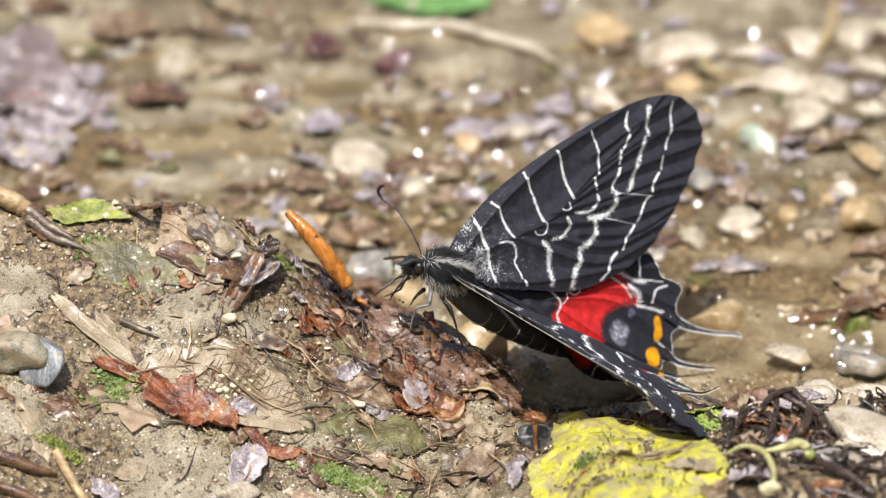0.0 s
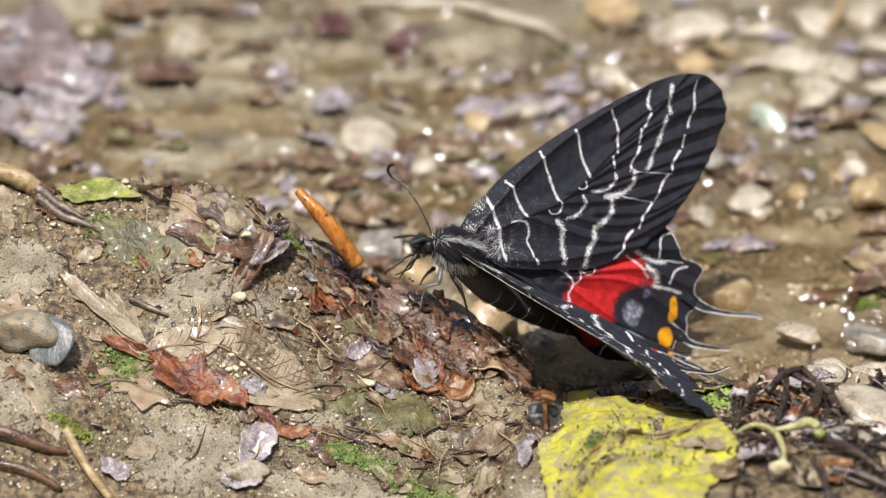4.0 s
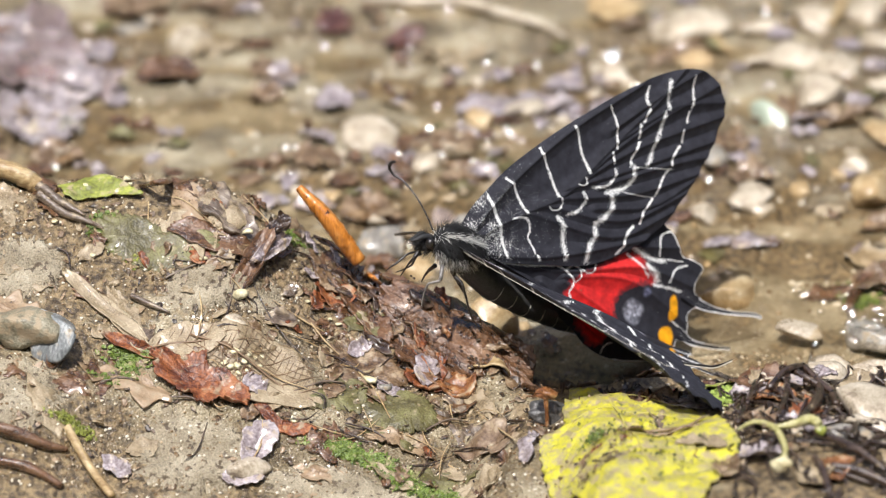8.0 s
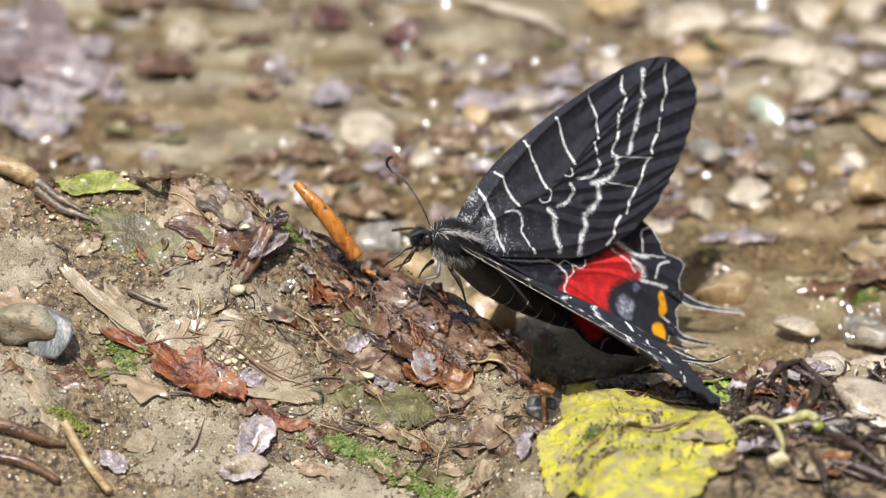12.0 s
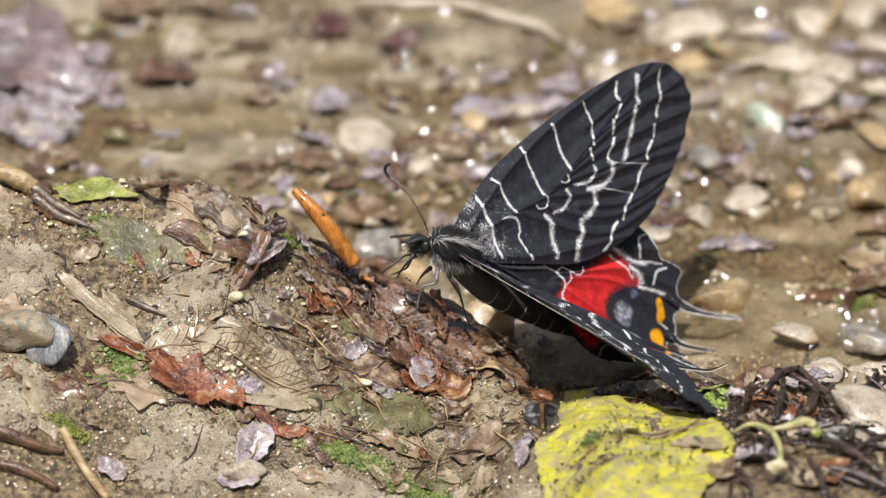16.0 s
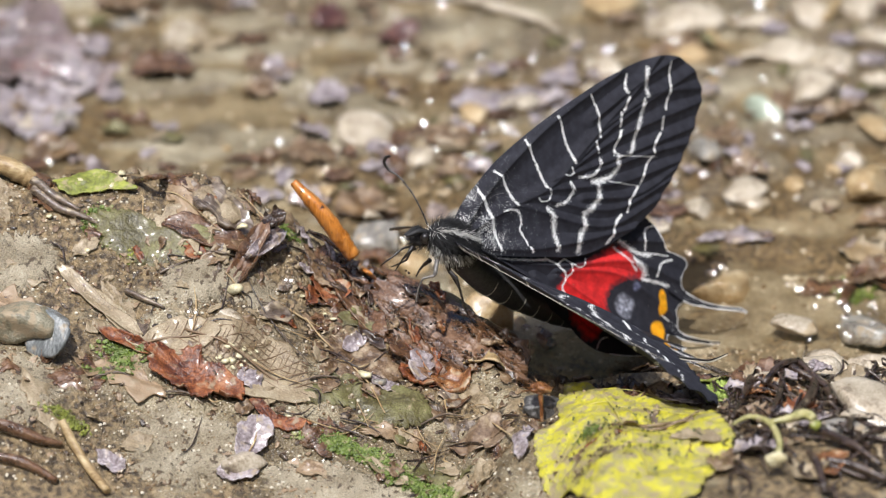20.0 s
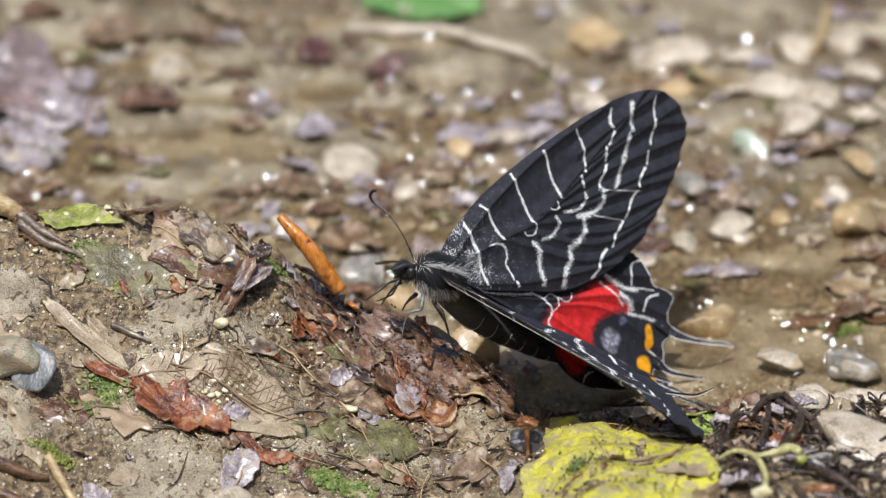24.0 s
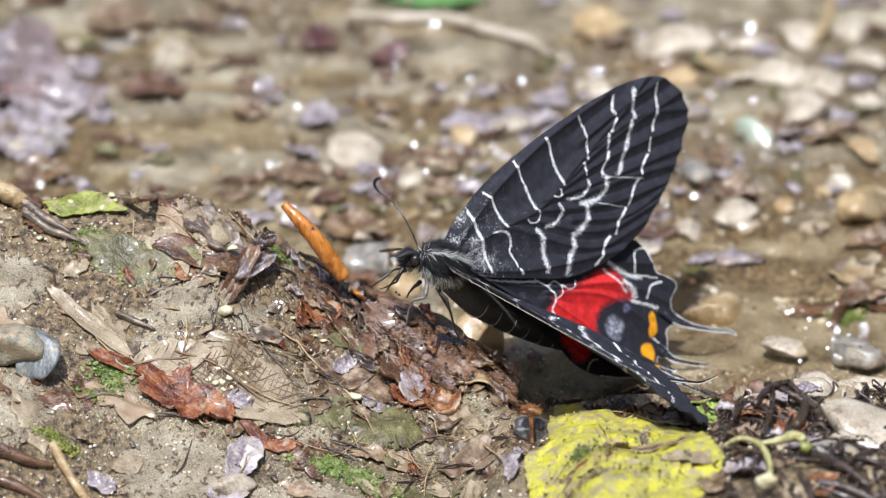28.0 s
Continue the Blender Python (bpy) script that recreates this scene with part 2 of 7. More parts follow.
BARK = material("wet_bark", [(0.018, 0.008, 0.004), (0.07, 0.033, 0.015), (0.14, 0.068, 0.03), (0.23, 0.13, 0.068)], 2.6, (0.18, 0.42), 0.9, 0.4, coat=1.0, stretch=(0.7, 1, 1), bump_mm=0.8, silt=0.0)
OLIVE = material("soaked_olive_leaf", [(0.045, 0.036, 0.016), (0.11, 0.095, 0.035), (0.19, 0.18, 0.065)], 4, (0.35, 0.6), 0.9, 0.4, coat=0.35, silt=0.03, bump_mm=0.6)
BARK_GREY = material("weathered_bark", [(0.04, 0.027, 0.018), (0.12, 0.085, 0.058), (0.25, 0.2, 0.15)], 2, (0.2, 0.5), 0.9, 0.3, coat=0.8, stretch=(0.22, 1, 1), bump_mm=0.6, silt=0.12)
LITTER = material("brown_leaf_litter", [(0.026, 0.015, 0.008), (0.1, 0.058, 0.028), (0.19, 0.118, 0.062), (0.33, 0.23, 0.135)], 4, (0.25, 0.6), 0.7, 0.4,
                  coat=0.9, translucent=0.1, island=0.35, silt=0.1, bump_mm=0.6)
RUST = material("rust_red_leaf", [(0.03, 0.009, 0.005), (0.12, 0.034, 0.012), (0.27, 0.085, 0.026), (0.38, 0.16, 0.06)], 3, (0.3, 0.6), 0.9, 0.4, coat=0.3, translucent=0.12, silt=0.09, bump_mm=0.5)
MAROON = material("maroon_leaf", [(0.025, 0.009, 0.007), (0.08, 0.028, 0.02), (0.16, 0.062, 0.045)], 3, (0.25, 0.5), 0.8, 0.4, coat=0.8, silt=0.06, bump_mm=0.5)
TANLEAF = material("dry_tan_leaf", [(0.16, 0.112, 0.06), (0.32, 0.245, 0.145), (0.5, 0.415, 0.28)], 4, (0.3, 0.55), 0.9, 0.35, coat=0.8, translucent=0.1, silt=0.12, bump_mm=0.6)
VEIN = material("leaf_vein", [(0.13, 0.08, 0.045), (0.24, 0.16, 0.09)], 2, (0.4, 0.6), 0.3)
SILT = material("pale_silt", [(0.13, 0.098, 0.056), (0.25, 0.205, 0.132), (0.36, 0.305, 0.21), (0.47, 0.415, 0.305)], 6, (0.3, 0.6), 1.0, 0.32, coat=0.5, speck=(0.09, 0.062, 0.035), speck_size=1.1, speck_amount=0.09, bump_mm=1.2, glitter=True)
YELLOW = material("mottled_yellow_leaf", [(0.28, 0.23, 0.13), (0.38, 0.33, 0.15), (0.5, 0.46, 0.05), (0.63, 0.57, 0.03), (0.6, 0.55, 0.09)], 3.4, (0.35, 0.65), 1.0, 0.4, coat=0.3, bump_mm=0.8,
                  translucent=0.1, speck=(0.1, 0.12, 0.03), speck_size=1.1, speck_amount=0.065, speck_soft=0.1, silt=0.15)
STEM_DRY = material("dry_vein", [(0.34, 0.29, 0.1), (0.5, 0.45, 0.1)], 1.5, (0.4, 0.6), 0.4)
LIME = material("mossy_lime_leaf", [(0.08, 0.08, 0.025), (0.2, 0.22, 0.035), (0.34, 0.36, 0.06)], 3, (0.35, 0.6), 0.6, 0.5, coat=0.3, speck=(0.3, 0.24, 0.14), speck_size=1.2, speck_amount=0.03, silt=0.08, bump_mm=0.4)
MOSS = material("green_algae", [(0.05, 0.07, 0.015), (0.12, 0.17, 0.025), (0.22, 0.3, 0.05)], 2, (0.3, 0.6), 0.9, 0.25, coat=0.5, silt=0.1)
FRESH = material("bright_moss", [(0.12, 0.17, 0.03), (0.26, 0.34, 0.06), (0.4, 0.48, 0.12)], 1.5, (0.4, 0.7), 0.8, 0.25, coat=0.3)
ORANGE = material("orange_wood", [(0.22, 0.07, 0.012), (0.48, 0.17, 0.025), (0.62, 0.27, 0.06)], 1.6, (0.22, 0.45), 0.4, 0.3, coat=0.5, stretch=(1, 1, 0.15),
                  speck=(0.06, 0.02, 0.01), speck_size=0.9, speck_amount=0.04)
AMBER = material("amber_wood", [(0.06, 0.02, 0.008), (0.19, 0.075, 0.025), (0.4, 0.2, 0.08)], 2, (0.15, 0.4), 0.6, 0.3, coat=0.7, silt=0.08, bump_mm=0.4)
STRAW = material("pale_straw", [(0.16, 0.09, 0.035), (0.36, 0.25, 0.12), (0.52, 0.41, 0.23)], 2, (0.35, 0.6), 0.3, 0.3, coat=0.3, stretch=(0.25, 1, 0.6), silt=0.06)
ROOT = material("dark_rootlet", [(0.012, 0.007, 0.005), (0.035, 0.02, 0.013), (0.09, 0.055, 0.035)], 1.5, (0.2, 0.45), 0.8, 0.3, coat=0.9, silt=0.03)
CREAM = material("cream_seed", [(0.4, 0.33, 0.17), (0.58, 0.52, 0.32), (0.72, 0.68, 0.5)], 2, (0.25, 0.45), 0.15, 0.3, coat=0.4, silt=0.03)
GREENLEAF = material("fresh_green_leaf", [(0.1, 0.22, 0.06), (0.17, 0.33, 0.1), (0.22, 0.4, 0.13)], 6, (0.35, 0.5), 0.2, 1.0, translucent=0.3)
# LILAC holds the sky's sheen on wet leaves as a pale colour.
LILAC = material("sky_sheen_leaf", [(0.085, 0.06, 0.056), (0.27, 0.225, 0.225), (0.5, 0.45, 0.46)], 4, (0.08, 0.25), 0.4, 0.5, coat=0.9, silt=0.08, bump_mm=0.4)
MAUVE = material("mauve_brown_leaf", [(0.06, 0.036, 0.03), (0.2, 0.145, 0.135), (0.4, 0.33, 0.325)], 6, (0.1, 0.3), 0.7, 0.6, coat=0.9, silt=0.05, bump_mm=0.5)
FUR_DARK = material("dark_fur", [(0.008, 0.008, 0.009), (0.022, 0.021, 0.022)], 1, (0.6, 0.8), 0.2, 0.2)
FUR_PALE = material("pale_fur", [(0.62, 0.6, 0.56), (0.88, 0.87, 0.83)], 1, (0.5, 0.7), 0.1, 0.2)
ABDOMEN = material("scaled_abdomen", [(0.02, 0.02, 0.021), (0.06, 0.058, 0.058)], 0.8, (0.45, 0.65), 0.8, 0.25, bump_mm=0.3)
CHITIN = material("black_chitin", [(0.008, 0.007, 0.007), (0.025, 0.02, 0.018)], 1, (0.25, 0.4), 0.2, 0.2, coat=0.3)
CHITIN_GREY = material("grey_scaled_leg", [(0.05, 0.045, 0.04), (0.25, 0.23, 0.21)], 0.8, (0.3, 0.5), 0.2, 0.2)
BAND = material("ivory_band", [(0.4, 0.37, 0.3), (0.66, 0.62, 0.52)], 0.6, (0.5, 0.7), 0.3, 0.2)


def water_material(name, tint, rough, ripple, mm, ior=1.36):
    m = bpy.data.materials.new(name)
    m.use_nodes = True
    n, l = m.node_tree.nodes, m.node_tree.links
    n.remove(n["Principled BSDF"])
    clear, gloss, mix, fres = (n.new("ShaderNode" + k) for k in ("BsdfTransparent", "BsdfGlossy", "MixShader", "Fresnel"))
    clear.inputs[0].default_value = (*tint, 1)
    gloss.inputs["Roughness"].default_value = rough
    fres.inputs[0].default_value = ior
    noi, co, bp = n.new("ShaderNodeTexNoise"), n.new("ShaderNodeTexCoord"), n.new("ShaderNodeBump")
    noi.inputs["Scale"].default_value = 1000 / mm
    noi.inputs["Detail"].default_value = 3
    flow = n.new("ShaderNodeMapping")
    flow.inputs["Scale"].default_value = (0.45, 1, 1)
    l.new(co.outputs["Object"], flow.inputs[0])
    bp.inputs["Strength"].default_value, bp.inputs["Distance"].default_value = ripple, 0.9 * MM
    l.new(flow.outputs[0], noi.inputs["Vector"])
    l.new(noi.outputs[0], bp.inputs["Height"])
    l.new(bp.outputs[0], gloss.inputs["Normal"])
    l.new(bp.outputs[0], fres.inputs["Normal"])
    l.new(fres.outputs[0], mix.inputs[0])
    l.new(clear.outputs[0], mix.inputs[1])
    l.new(gloss.outputs[0], mix.inputs[2])
    l.new(mix.outputs[0], n["Material Output"].inputs[0])
    return m


WATER = water_material("shallow_water", (0.95, 0.89, 0.8), 0.03, 0.45, 7, 1.33)
DROP = water_material("water_bead", (0.93, 0.92, 0.9), 0.07, 0.0, 9, 1.36)


def wing_material():
    """Scales: ground colours and the white lines come from the wing's own pigment attributes."""
    m = bpy.data.materials.new("wing_scales")
    m.use_nodes = True
    n, l = m.node_tree.nodes, m.node_tree.links
    b = n["Principled BSDF"]
    ink, white = n.new("ShaderNodeAttribute"), n.new("ShaderNodeAttribute")
    ink.attribute_name, white.attribute_name = "ink", "white"
    co = n.new("ShaderNodeTexCoord")
    fine, mid = n.new("ShaderNodeTexNoise"), n.new("ShaderNodeTexNoise")
    fine.inputs["Scale"].default_value, mid.inputs["Scale"].default_value = 4600, 700
    l.new(co.outputs["Object"], fine.inputs["Vector"])
    l.new(co.outputs["Object"], mid.inputs["Vector"])
    add = n.new("ShaderNodeMath")
    add.operation = "MULTIPLY_ADD"
    add.inputs[1].default_value = 2.0
    l.new(fine.outputs[0], add.inputs[0])
    l.new(white.outputs["Fac"], add.inputs[2])
    edge = n.new("ShaderNodeMapRange")
    edge.inputs[1].default_value, edge.inputs[2].default_value = 1.5, 1.76
    l.new(add.outputs[0], edge.inputs[0])
    shade = n.new("ShaderNodeMix")
    shade.data_type, shade.blend_type = "RGBA", "MULTIPLY"
    shade.inputs[0].default_value = 0.5
    l.new(ink.outputs["Color"], shade.inputs[6])
    grey = n.new("ShaderNodeMapRange")
    grey.inputs[1].default_value, grey.inputs[2].default_value, grey.inputs[3].default_value = 0.3, 0.7, 0.4
    grey.inputs[4].default_value = 1.3
    l.new(mid.outputs[0], grey.inputs[0])
    l.new(grey.outputs[0], shade.inputs[7])
    mix = n.new("ShaderNodeMix")
    mix.data_type = "RGBA"
    l.new(edge.outputs[0], mix.inputs[0])
    l.new(shade.outputs[2], mix.inputs[6])
    mix.inputs[7].default_value = (0.88, 0.88, 0.86, 1)
    l.new(mix.outputs[2], b.inputs["Base Color"])
    b.inputs["Roughness"].default_value = 0.62
    b.inputs["Specular IOR Level"].default_value = 0.25
    b.inputs["Sheen Weight"].default_value = 0.0
    b.inputs["Sheen Tint"].default_value = (0.6, 0.7, 1.0, 1)
    bp = n.new("ShaderNodeBump")
    bp.inputs["Strength"].default_value, bp.inputs["Distance"].default_value = 0.35, 0.05 * MM
    l.new(fine.outputs[0], bp.inputs["Height"])
    l.new(bp.outputs[0], b.inputs["Normal"])
    tr, ms = n.new("ShaderNodeBsdfTranslucent"), n.new("ShaderNodeMixShader")
    ms.inputs[0].default_value = 0.3
    l.new(mix.outputs[2], tr.inputs[0])
    l.new(b.outputs[0], ms.inputs[1])
    l.new(tr.outputs[0], ms.inputs[2])
    l.new(ms.outputs[0], n["Material Output"].inputs[0])
    return m


WING = wing_material()


# ---- mesh makers: vertices in mm, faces ----
def mesh_of(name, shape, mat, smooth=True):
    v, f = shape
    me = bpy.data.meshes.new(name)
    me.from_pydata([tuple(p) for p in (np.asarray(v) * MM).tolist()], [], f)
    me.polygons.foreach_set("use_smooth", [smooth] * len(me.polygons))
    me.materials.append(mat)
    me.update()
    return me


def part(name, shape, mat, parent, label="", smooth=True, place=None):
    ob = new(name, mesh_of(name, shape, mat, smooth))
    ob.parent = parent
    if place is not None:
        ob.matrix_basis = place
    return tagged(ob, label) if label else ob


def thing(name, label, category, place=None, group="", shape=None, mat=None, kind="", smooth=True):
    ob = new(name, mesh_of(name, shape, mat, smooth) if shape else None)
    if place is not None:
        ob.matrix_basis = place
    return tagged(ob, label, category, group, kind)


def curve_points(pts, n):
    """A smooth line through control points."""
    p = np.array(pts, float)
    if len(p) == 2:
        return p[0] + (p[1] - p[0]) * np.linspace(0, 1, n)[:, None]
    q = np.vstack([2 * p[0] - p[1], p, 2 * p[-1] - p[-2]])
    out = []
    for s in np.linspace(0, len(p) - 1 - 1e-6, n):
        i, t = int(s), s - int(s)
        a, b, c, d = q[i:i + 4]
        out.append(0.5 * (2 * b + (c - a) * t + (2 * a - 5 * b + 4 * c - d) * t * t + (3 * b - a - 3 * c + d) * t ** 3))
    return np.array(out)


def tube(pts, radii, n=16, sides=8, knots=0.0, flat=1.0, seed=0):
    """A tapering rod along a smooth line, closed at both ends."""
    p = curve_points(pts, n)
    r = np.interp(np.linspace(0, 1, n), np.linspace(0, 1, len(radii)), radii)
    g = np.random.default_rng(seed)
    v, f = [], []
    t = np.gradient(p, axis=0)
    ref = np.array([0.31, 0.52, 0.79])
    for i in range(n):
        k = t[i] / (np.linalg.norm(t[i]) + 1e-9)
        u = np.cross(k, ref)
        u /= np.linalg.norm(u)
        w = np.cross(k, u)
        for j in range(sides):
            a = 2 * math.pi * j / sides
            rr = r[i] * (1 + knots * (g.random() - 0.5))
            v.append(p[i] + rr * (math.cos(a) * u + flat * math.sin(a) * w))
    for i in range(n - 1):
        for j in range(sides):
            k = (j + 1) % sides
            f.append((i * sides + j, i * sides + k, (i + 1) * sides + k, (i + 1) * sides + j))
    f.append(tuple(range(sides - 1, -1, -1)))
    f.append(tuple((n - 1) * sides + j for j in range(sides)))
    return np.array(v), f


BALLS = {}


def ball(sub):
    if sub not in BALLS:
        bm = bmesh.new()
        bmesh.ops.create_icosphere(bm, subdivisions=sub, radius=1)
        bm.verts.ensure_lookup_table()
        BALLS[sub] = (np.array([v.co[:] for v in bm.verts]), [tuple(v.index for v in q.verts) for q in bm.faces])
        bm.free()
    return BALLS[sub]


def blob(rx, ry, rz, seed=0, lump=0.15, sub=3, angular=0.0):
    """A pebble: an uneven ball, with flattened facets where angular."""
    v, f = ball(sub)
    v = v.copy()
    g = np.random.default_rng(seed)
    if angular:
        for _ in range(7):
            d = g.normal(size=3)
            d /= np.linalg.norm(d)
            h = 1 - angular * g.uniform(0.4, 1.0)
            over = np.clip(v @ d - h, 0, None)
            v = v - over[:, None] * d * 0.9
    o = seed * 7.3
    s = 1 + lump * (grain(v[:, 0] + v[:, 2] * 0.7 + o, v[:, 1] - v[:, 2] * 0.6 + o, 0.8, seed) + 0.4 * grain(v[:, 0] - v[:, 2] + o, v[:, 1] + v[:, 2] + o, 0.35, seed + 1))
    return v * s[:, None] * (rx, ry, rz), f


def blade(length, width, shape="oval", curl=0.0, wave=0.4, jag=0.06, thick=0.18, nu=36, nv=14, seed=0, bend=0.0, drape=None, ridge=0.0):
    """A leaf or flake with two faces and an edge: x along, y across, z up."""
    u, w = np.meshgrid(np.linspace(0, 1, nu), np.linspace(-1, 1, nv), indexing="ij")
    prof = {"oval": np.sin(math.pi * np.clip(u, 0.02, 0.985)) ** 0.6,
            "strip": np.clip(np.minimum(u, 1 - u) * 9, 0.25, 1) ** 0.5,
            "torn": np.clip(np.minimum(u * 3.5, (1 - u) * 5), 0.12, 1) ** 0.5}[shape]
    side = 1 + jag * (grain(u * length, np.sign(w) * 50 + seed, max(length / 9, 0.3), seed) * 2 + 0.6 * grain(u * length, np.sign(w) * 50 + seed, max(length / 15, 0.15), seed + 4))
    x = (u - 0.5) * length * (1 + jag * 0.7 * grain(w * width, u * 0 + seed, width / 3, seed + 9))
    y = w * width / 2 * prof * side
    z = curl * (y / (width / 2)) ** 2 + bend * (u - 0.5) ** 2 * 4 + wave * grain(x + seed * 3, y + seed, max(length, width) / 4, seed + 2)
    z = z + 0.25 * wave * grain(x + seed, y, max(length, width) / 10, seed + 5)
    if ridge:
        z = z + ridge * (grain(x * 0.14 + seed, y + seed, 1.3, seed + 7) + 0.6 * grain(x * 0.2, y - seed, 0.6, seed + 8))
    if drape is not None:
        z = z + drape(x, y)
    top = np.stack([x, y, z], -1).reshape(-1, 3)
    low = top - (0, 0, thick)
    k = nu * nv
    f = []
    for i in range(nu - 1):
        for j in range(nv - 1):
            a = i * nv + j
            f.append((a, a + nv, a + nv + 1, a + 1))
            f.append((k + a, k + a + 1, k + a + nv + 1, k + a + nv))
    ring = [i * nv for i in range(nu)] + [(nu - 1) * nv + j for j in range(1, nv)] + [i * nv + nv - 1 for i in range(nu - 2, -1, -1)] + [j for j in range(nv - 2, 0, -1)]
    for i, a in enumerate(ring):
        b = ring[(i + 1) % len(ring)]
        f.append((b, a, k + a, k + b))
    return np.vstack([top, low]), f


def join(shapes):
    v, f, o = [], [], 0
    for a, b in shapes:
        v.append(a)
        f += [tuple(i + o for i in q) for q in b]
        o += len(a)
    return np.vstack(v), f


def moved(shape, m):
    v, f = shape
    a = np.array(m)
    return np.asarray(v) @ a[:3, :3].T + a[:3, 3] / MM, f


# ---- setting ----
def build_ground():
    def axis(lo, hi, step):
        core = np.arange(lo, hi + step, step)
        grow = np.cumsum(step * 1.28 ** np.arange(1, 46))
        return np.concatenate([lo - grow[::-1], core, hi + grow])
    xs, ys = axis(-104, 104, 0.5), axis(-135, 170, 0.6)
    X, Y = np.meshgrid(xs, ys, indexing="ij")
    Z = true_height(X, Y)
    v = np.stack([X, Y, Z], -1).reshape(-1, 3) * MM
    nx, ny = len(xs), len(ys)
    i = (np.arange(nx - 1)[:, None] * ny + np.arange(ny - 1)[None]).ravel()
    q = np.stack([i, i + ny, i + ny + 1, i + 1], 1)
    me = bpy.data.meshes.new("ground")
    me.vertices.add(len(v))
    me.vertices.foreach_set("co", v.ravel())
    me.loops.add(q.size)
    me.loops.foreach_set("vertex_index", q.ravel())
    me.polygons.add(len(q))
    me.polygons.foreach_set("loop_start", np.arange(len(q)) * 4)
    me.polygons.foreach_set("use_smooth", np.ones(len(q), bool))
    me.update(calc_edges=True)
    true_x, true_y, up = X, np.clip(Y, -520, 600), 0.0
    for _ in range(4):
        X, Y = retilt(true_x, true_y, Z, TILT, PLAN_TILT, -up)
        up = risen(X, Y)
    hum_shade = 0.62 * np.exp(-((X + 14 - (Y + 45) * -1.6) / 20) ** 2) * np.exp(-((Y + 46) / 15) ** 2)
    hum_shade += 0.75 * np.exp(-((X + 54) / 24) ** 2 - ((Y + 34) / 8) ** 2) + 0.95 * np.exp(-((X - 62) / 17) ** 2 - ((Y + 72) / 17) ** 2)
    # Around X 18 to 24 the pool's shade below the butterfly is painted in.
    hum_shade += 1.1 * np.exp(-((X + 74) / 18) ** 2 - ((Y + 76) / 10) ** 2) + 0.5 * np.exp(-((X - 18) / 16) ** 2 - ((Y + 42) / 5) ** 2) + 1.0 * np.exp(-((X - 24) / 14) ** 2 - ((Y + 39) / 5) ** 2) - 0.5 * np.exp(-((X - 16) / 14) ** 2 - ((Y + 25) / 7) ** 2) + 0.42 * np.exp(-((X + 66) / 16) ** 2 - ((Y + 50) / 16) ** 2)
    hum_shade += np.where(Y > -15, soak(X, Y), 0) + np.where(Y < -15, 0.2 + 0.26 * grain(X + 0.8 * Y, Y * 1.8, 15, 18) + 0.22 * grain(X + 0.6 * Y, Y * 1.8, 6, 16) + 0.14 * grain(X, Y * 1.6, 2.5, 17), 0.06)
    at = me.attributes.new("humus_and_shade", "FLOAT", "POINT")
    at.data.foreach_set("value", hum_shade.ravel())
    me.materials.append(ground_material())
    tagged(new("ground", me), "wet sandy brown silt bank and stream edge", "ground", kind="structure")


build_ground()


def build_water():
    v, f = [], []
    xs, ys = np.linspace(-130, 130, 60), np.linspace(-84, 260, 60)
    for x in xs:
        for y in ys:
            v.append((x, y, 0.7))
    for i in range(len(xs) - 1):
        for j in range(len(ys) - 1):
            a = i * len(ys) + j
            f.append((a, a + len(ys), a + len(ys) + 1, a + 1))
    ob = thing("water", "shallow clear water pooled over brown mud", "water", shape=(v, f), mat=WATER, kind="structure")
    ob.visible_shadow = False


build_water()


# ---- unseen dark ring round the stream ----
def build_dark_ring():
    """One ring of slope far out of sight, added to darken what the water reflects."""
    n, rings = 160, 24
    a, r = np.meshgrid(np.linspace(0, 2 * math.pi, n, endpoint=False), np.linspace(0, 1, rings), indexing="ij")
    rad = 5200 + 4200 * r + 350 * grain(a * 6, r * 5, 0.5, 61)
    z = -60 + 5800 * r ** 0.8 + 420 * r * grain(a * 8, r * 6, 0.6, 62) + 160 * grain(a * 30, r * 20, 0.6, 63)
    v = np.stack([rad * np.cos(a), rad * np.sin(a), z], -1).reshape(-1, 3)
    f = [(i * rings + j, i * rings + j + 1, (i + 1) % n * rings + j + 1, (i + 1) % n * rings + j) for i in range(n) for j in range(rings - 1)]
    thing("backdrop", "unseen dark green slopes added to darken water reflections", "hillside", shape=(v, f), mat=DARK_RING, kind="structure")


DARK_RING = material("dark_green_ring", [(0.008, 0.012, 0.005), (0.02, 0.028, 0.011), (0.045, 0.055, 0.024)], 700, (0.8, 0.95), 0.6, 90, bump_mm=60)
build_dark_ring()

# ---- butterfly ----
HINGE = Vector((0.7445, 0.1850, -0.6414)).normalized()
ACROSS_R = Vector((0.4109, 0.6303, 0.6587)).normalized()
ACROSS_L = Vector((0.4631, -0.8352, 0.2967)).normalized()
BASE = Vector((2.97, -37.46, 26.35)) * MM


# its pose fits the view at PLAN_TILT: turned, then scaled about the camera so its forefoot meets the bark
EYE = Vector((0, -math.cos(TILT), math.sin(TILT)))
TURN = Matrix.Rotation(PLAN_TILT - TILT, 4, "X")
FOOT = TURN @ (BASE + Vector((-6.7, -8.8, -6.1)) * MM)
REACH = (0.0202 - EYE.z) / (FOOT.z - EYE.z)
PERCH = Matrix.Translation(EYE) @ Matrix.Scale(REACH, 4) @ Matrix.Translation(-EYE) @ TURN @ Matrix.Translation(BASE)


def hinge_frame(across):
    z = HINGE.cross(across)
    return Matrix((HINGE, across, z)).transposed().to_4x4()


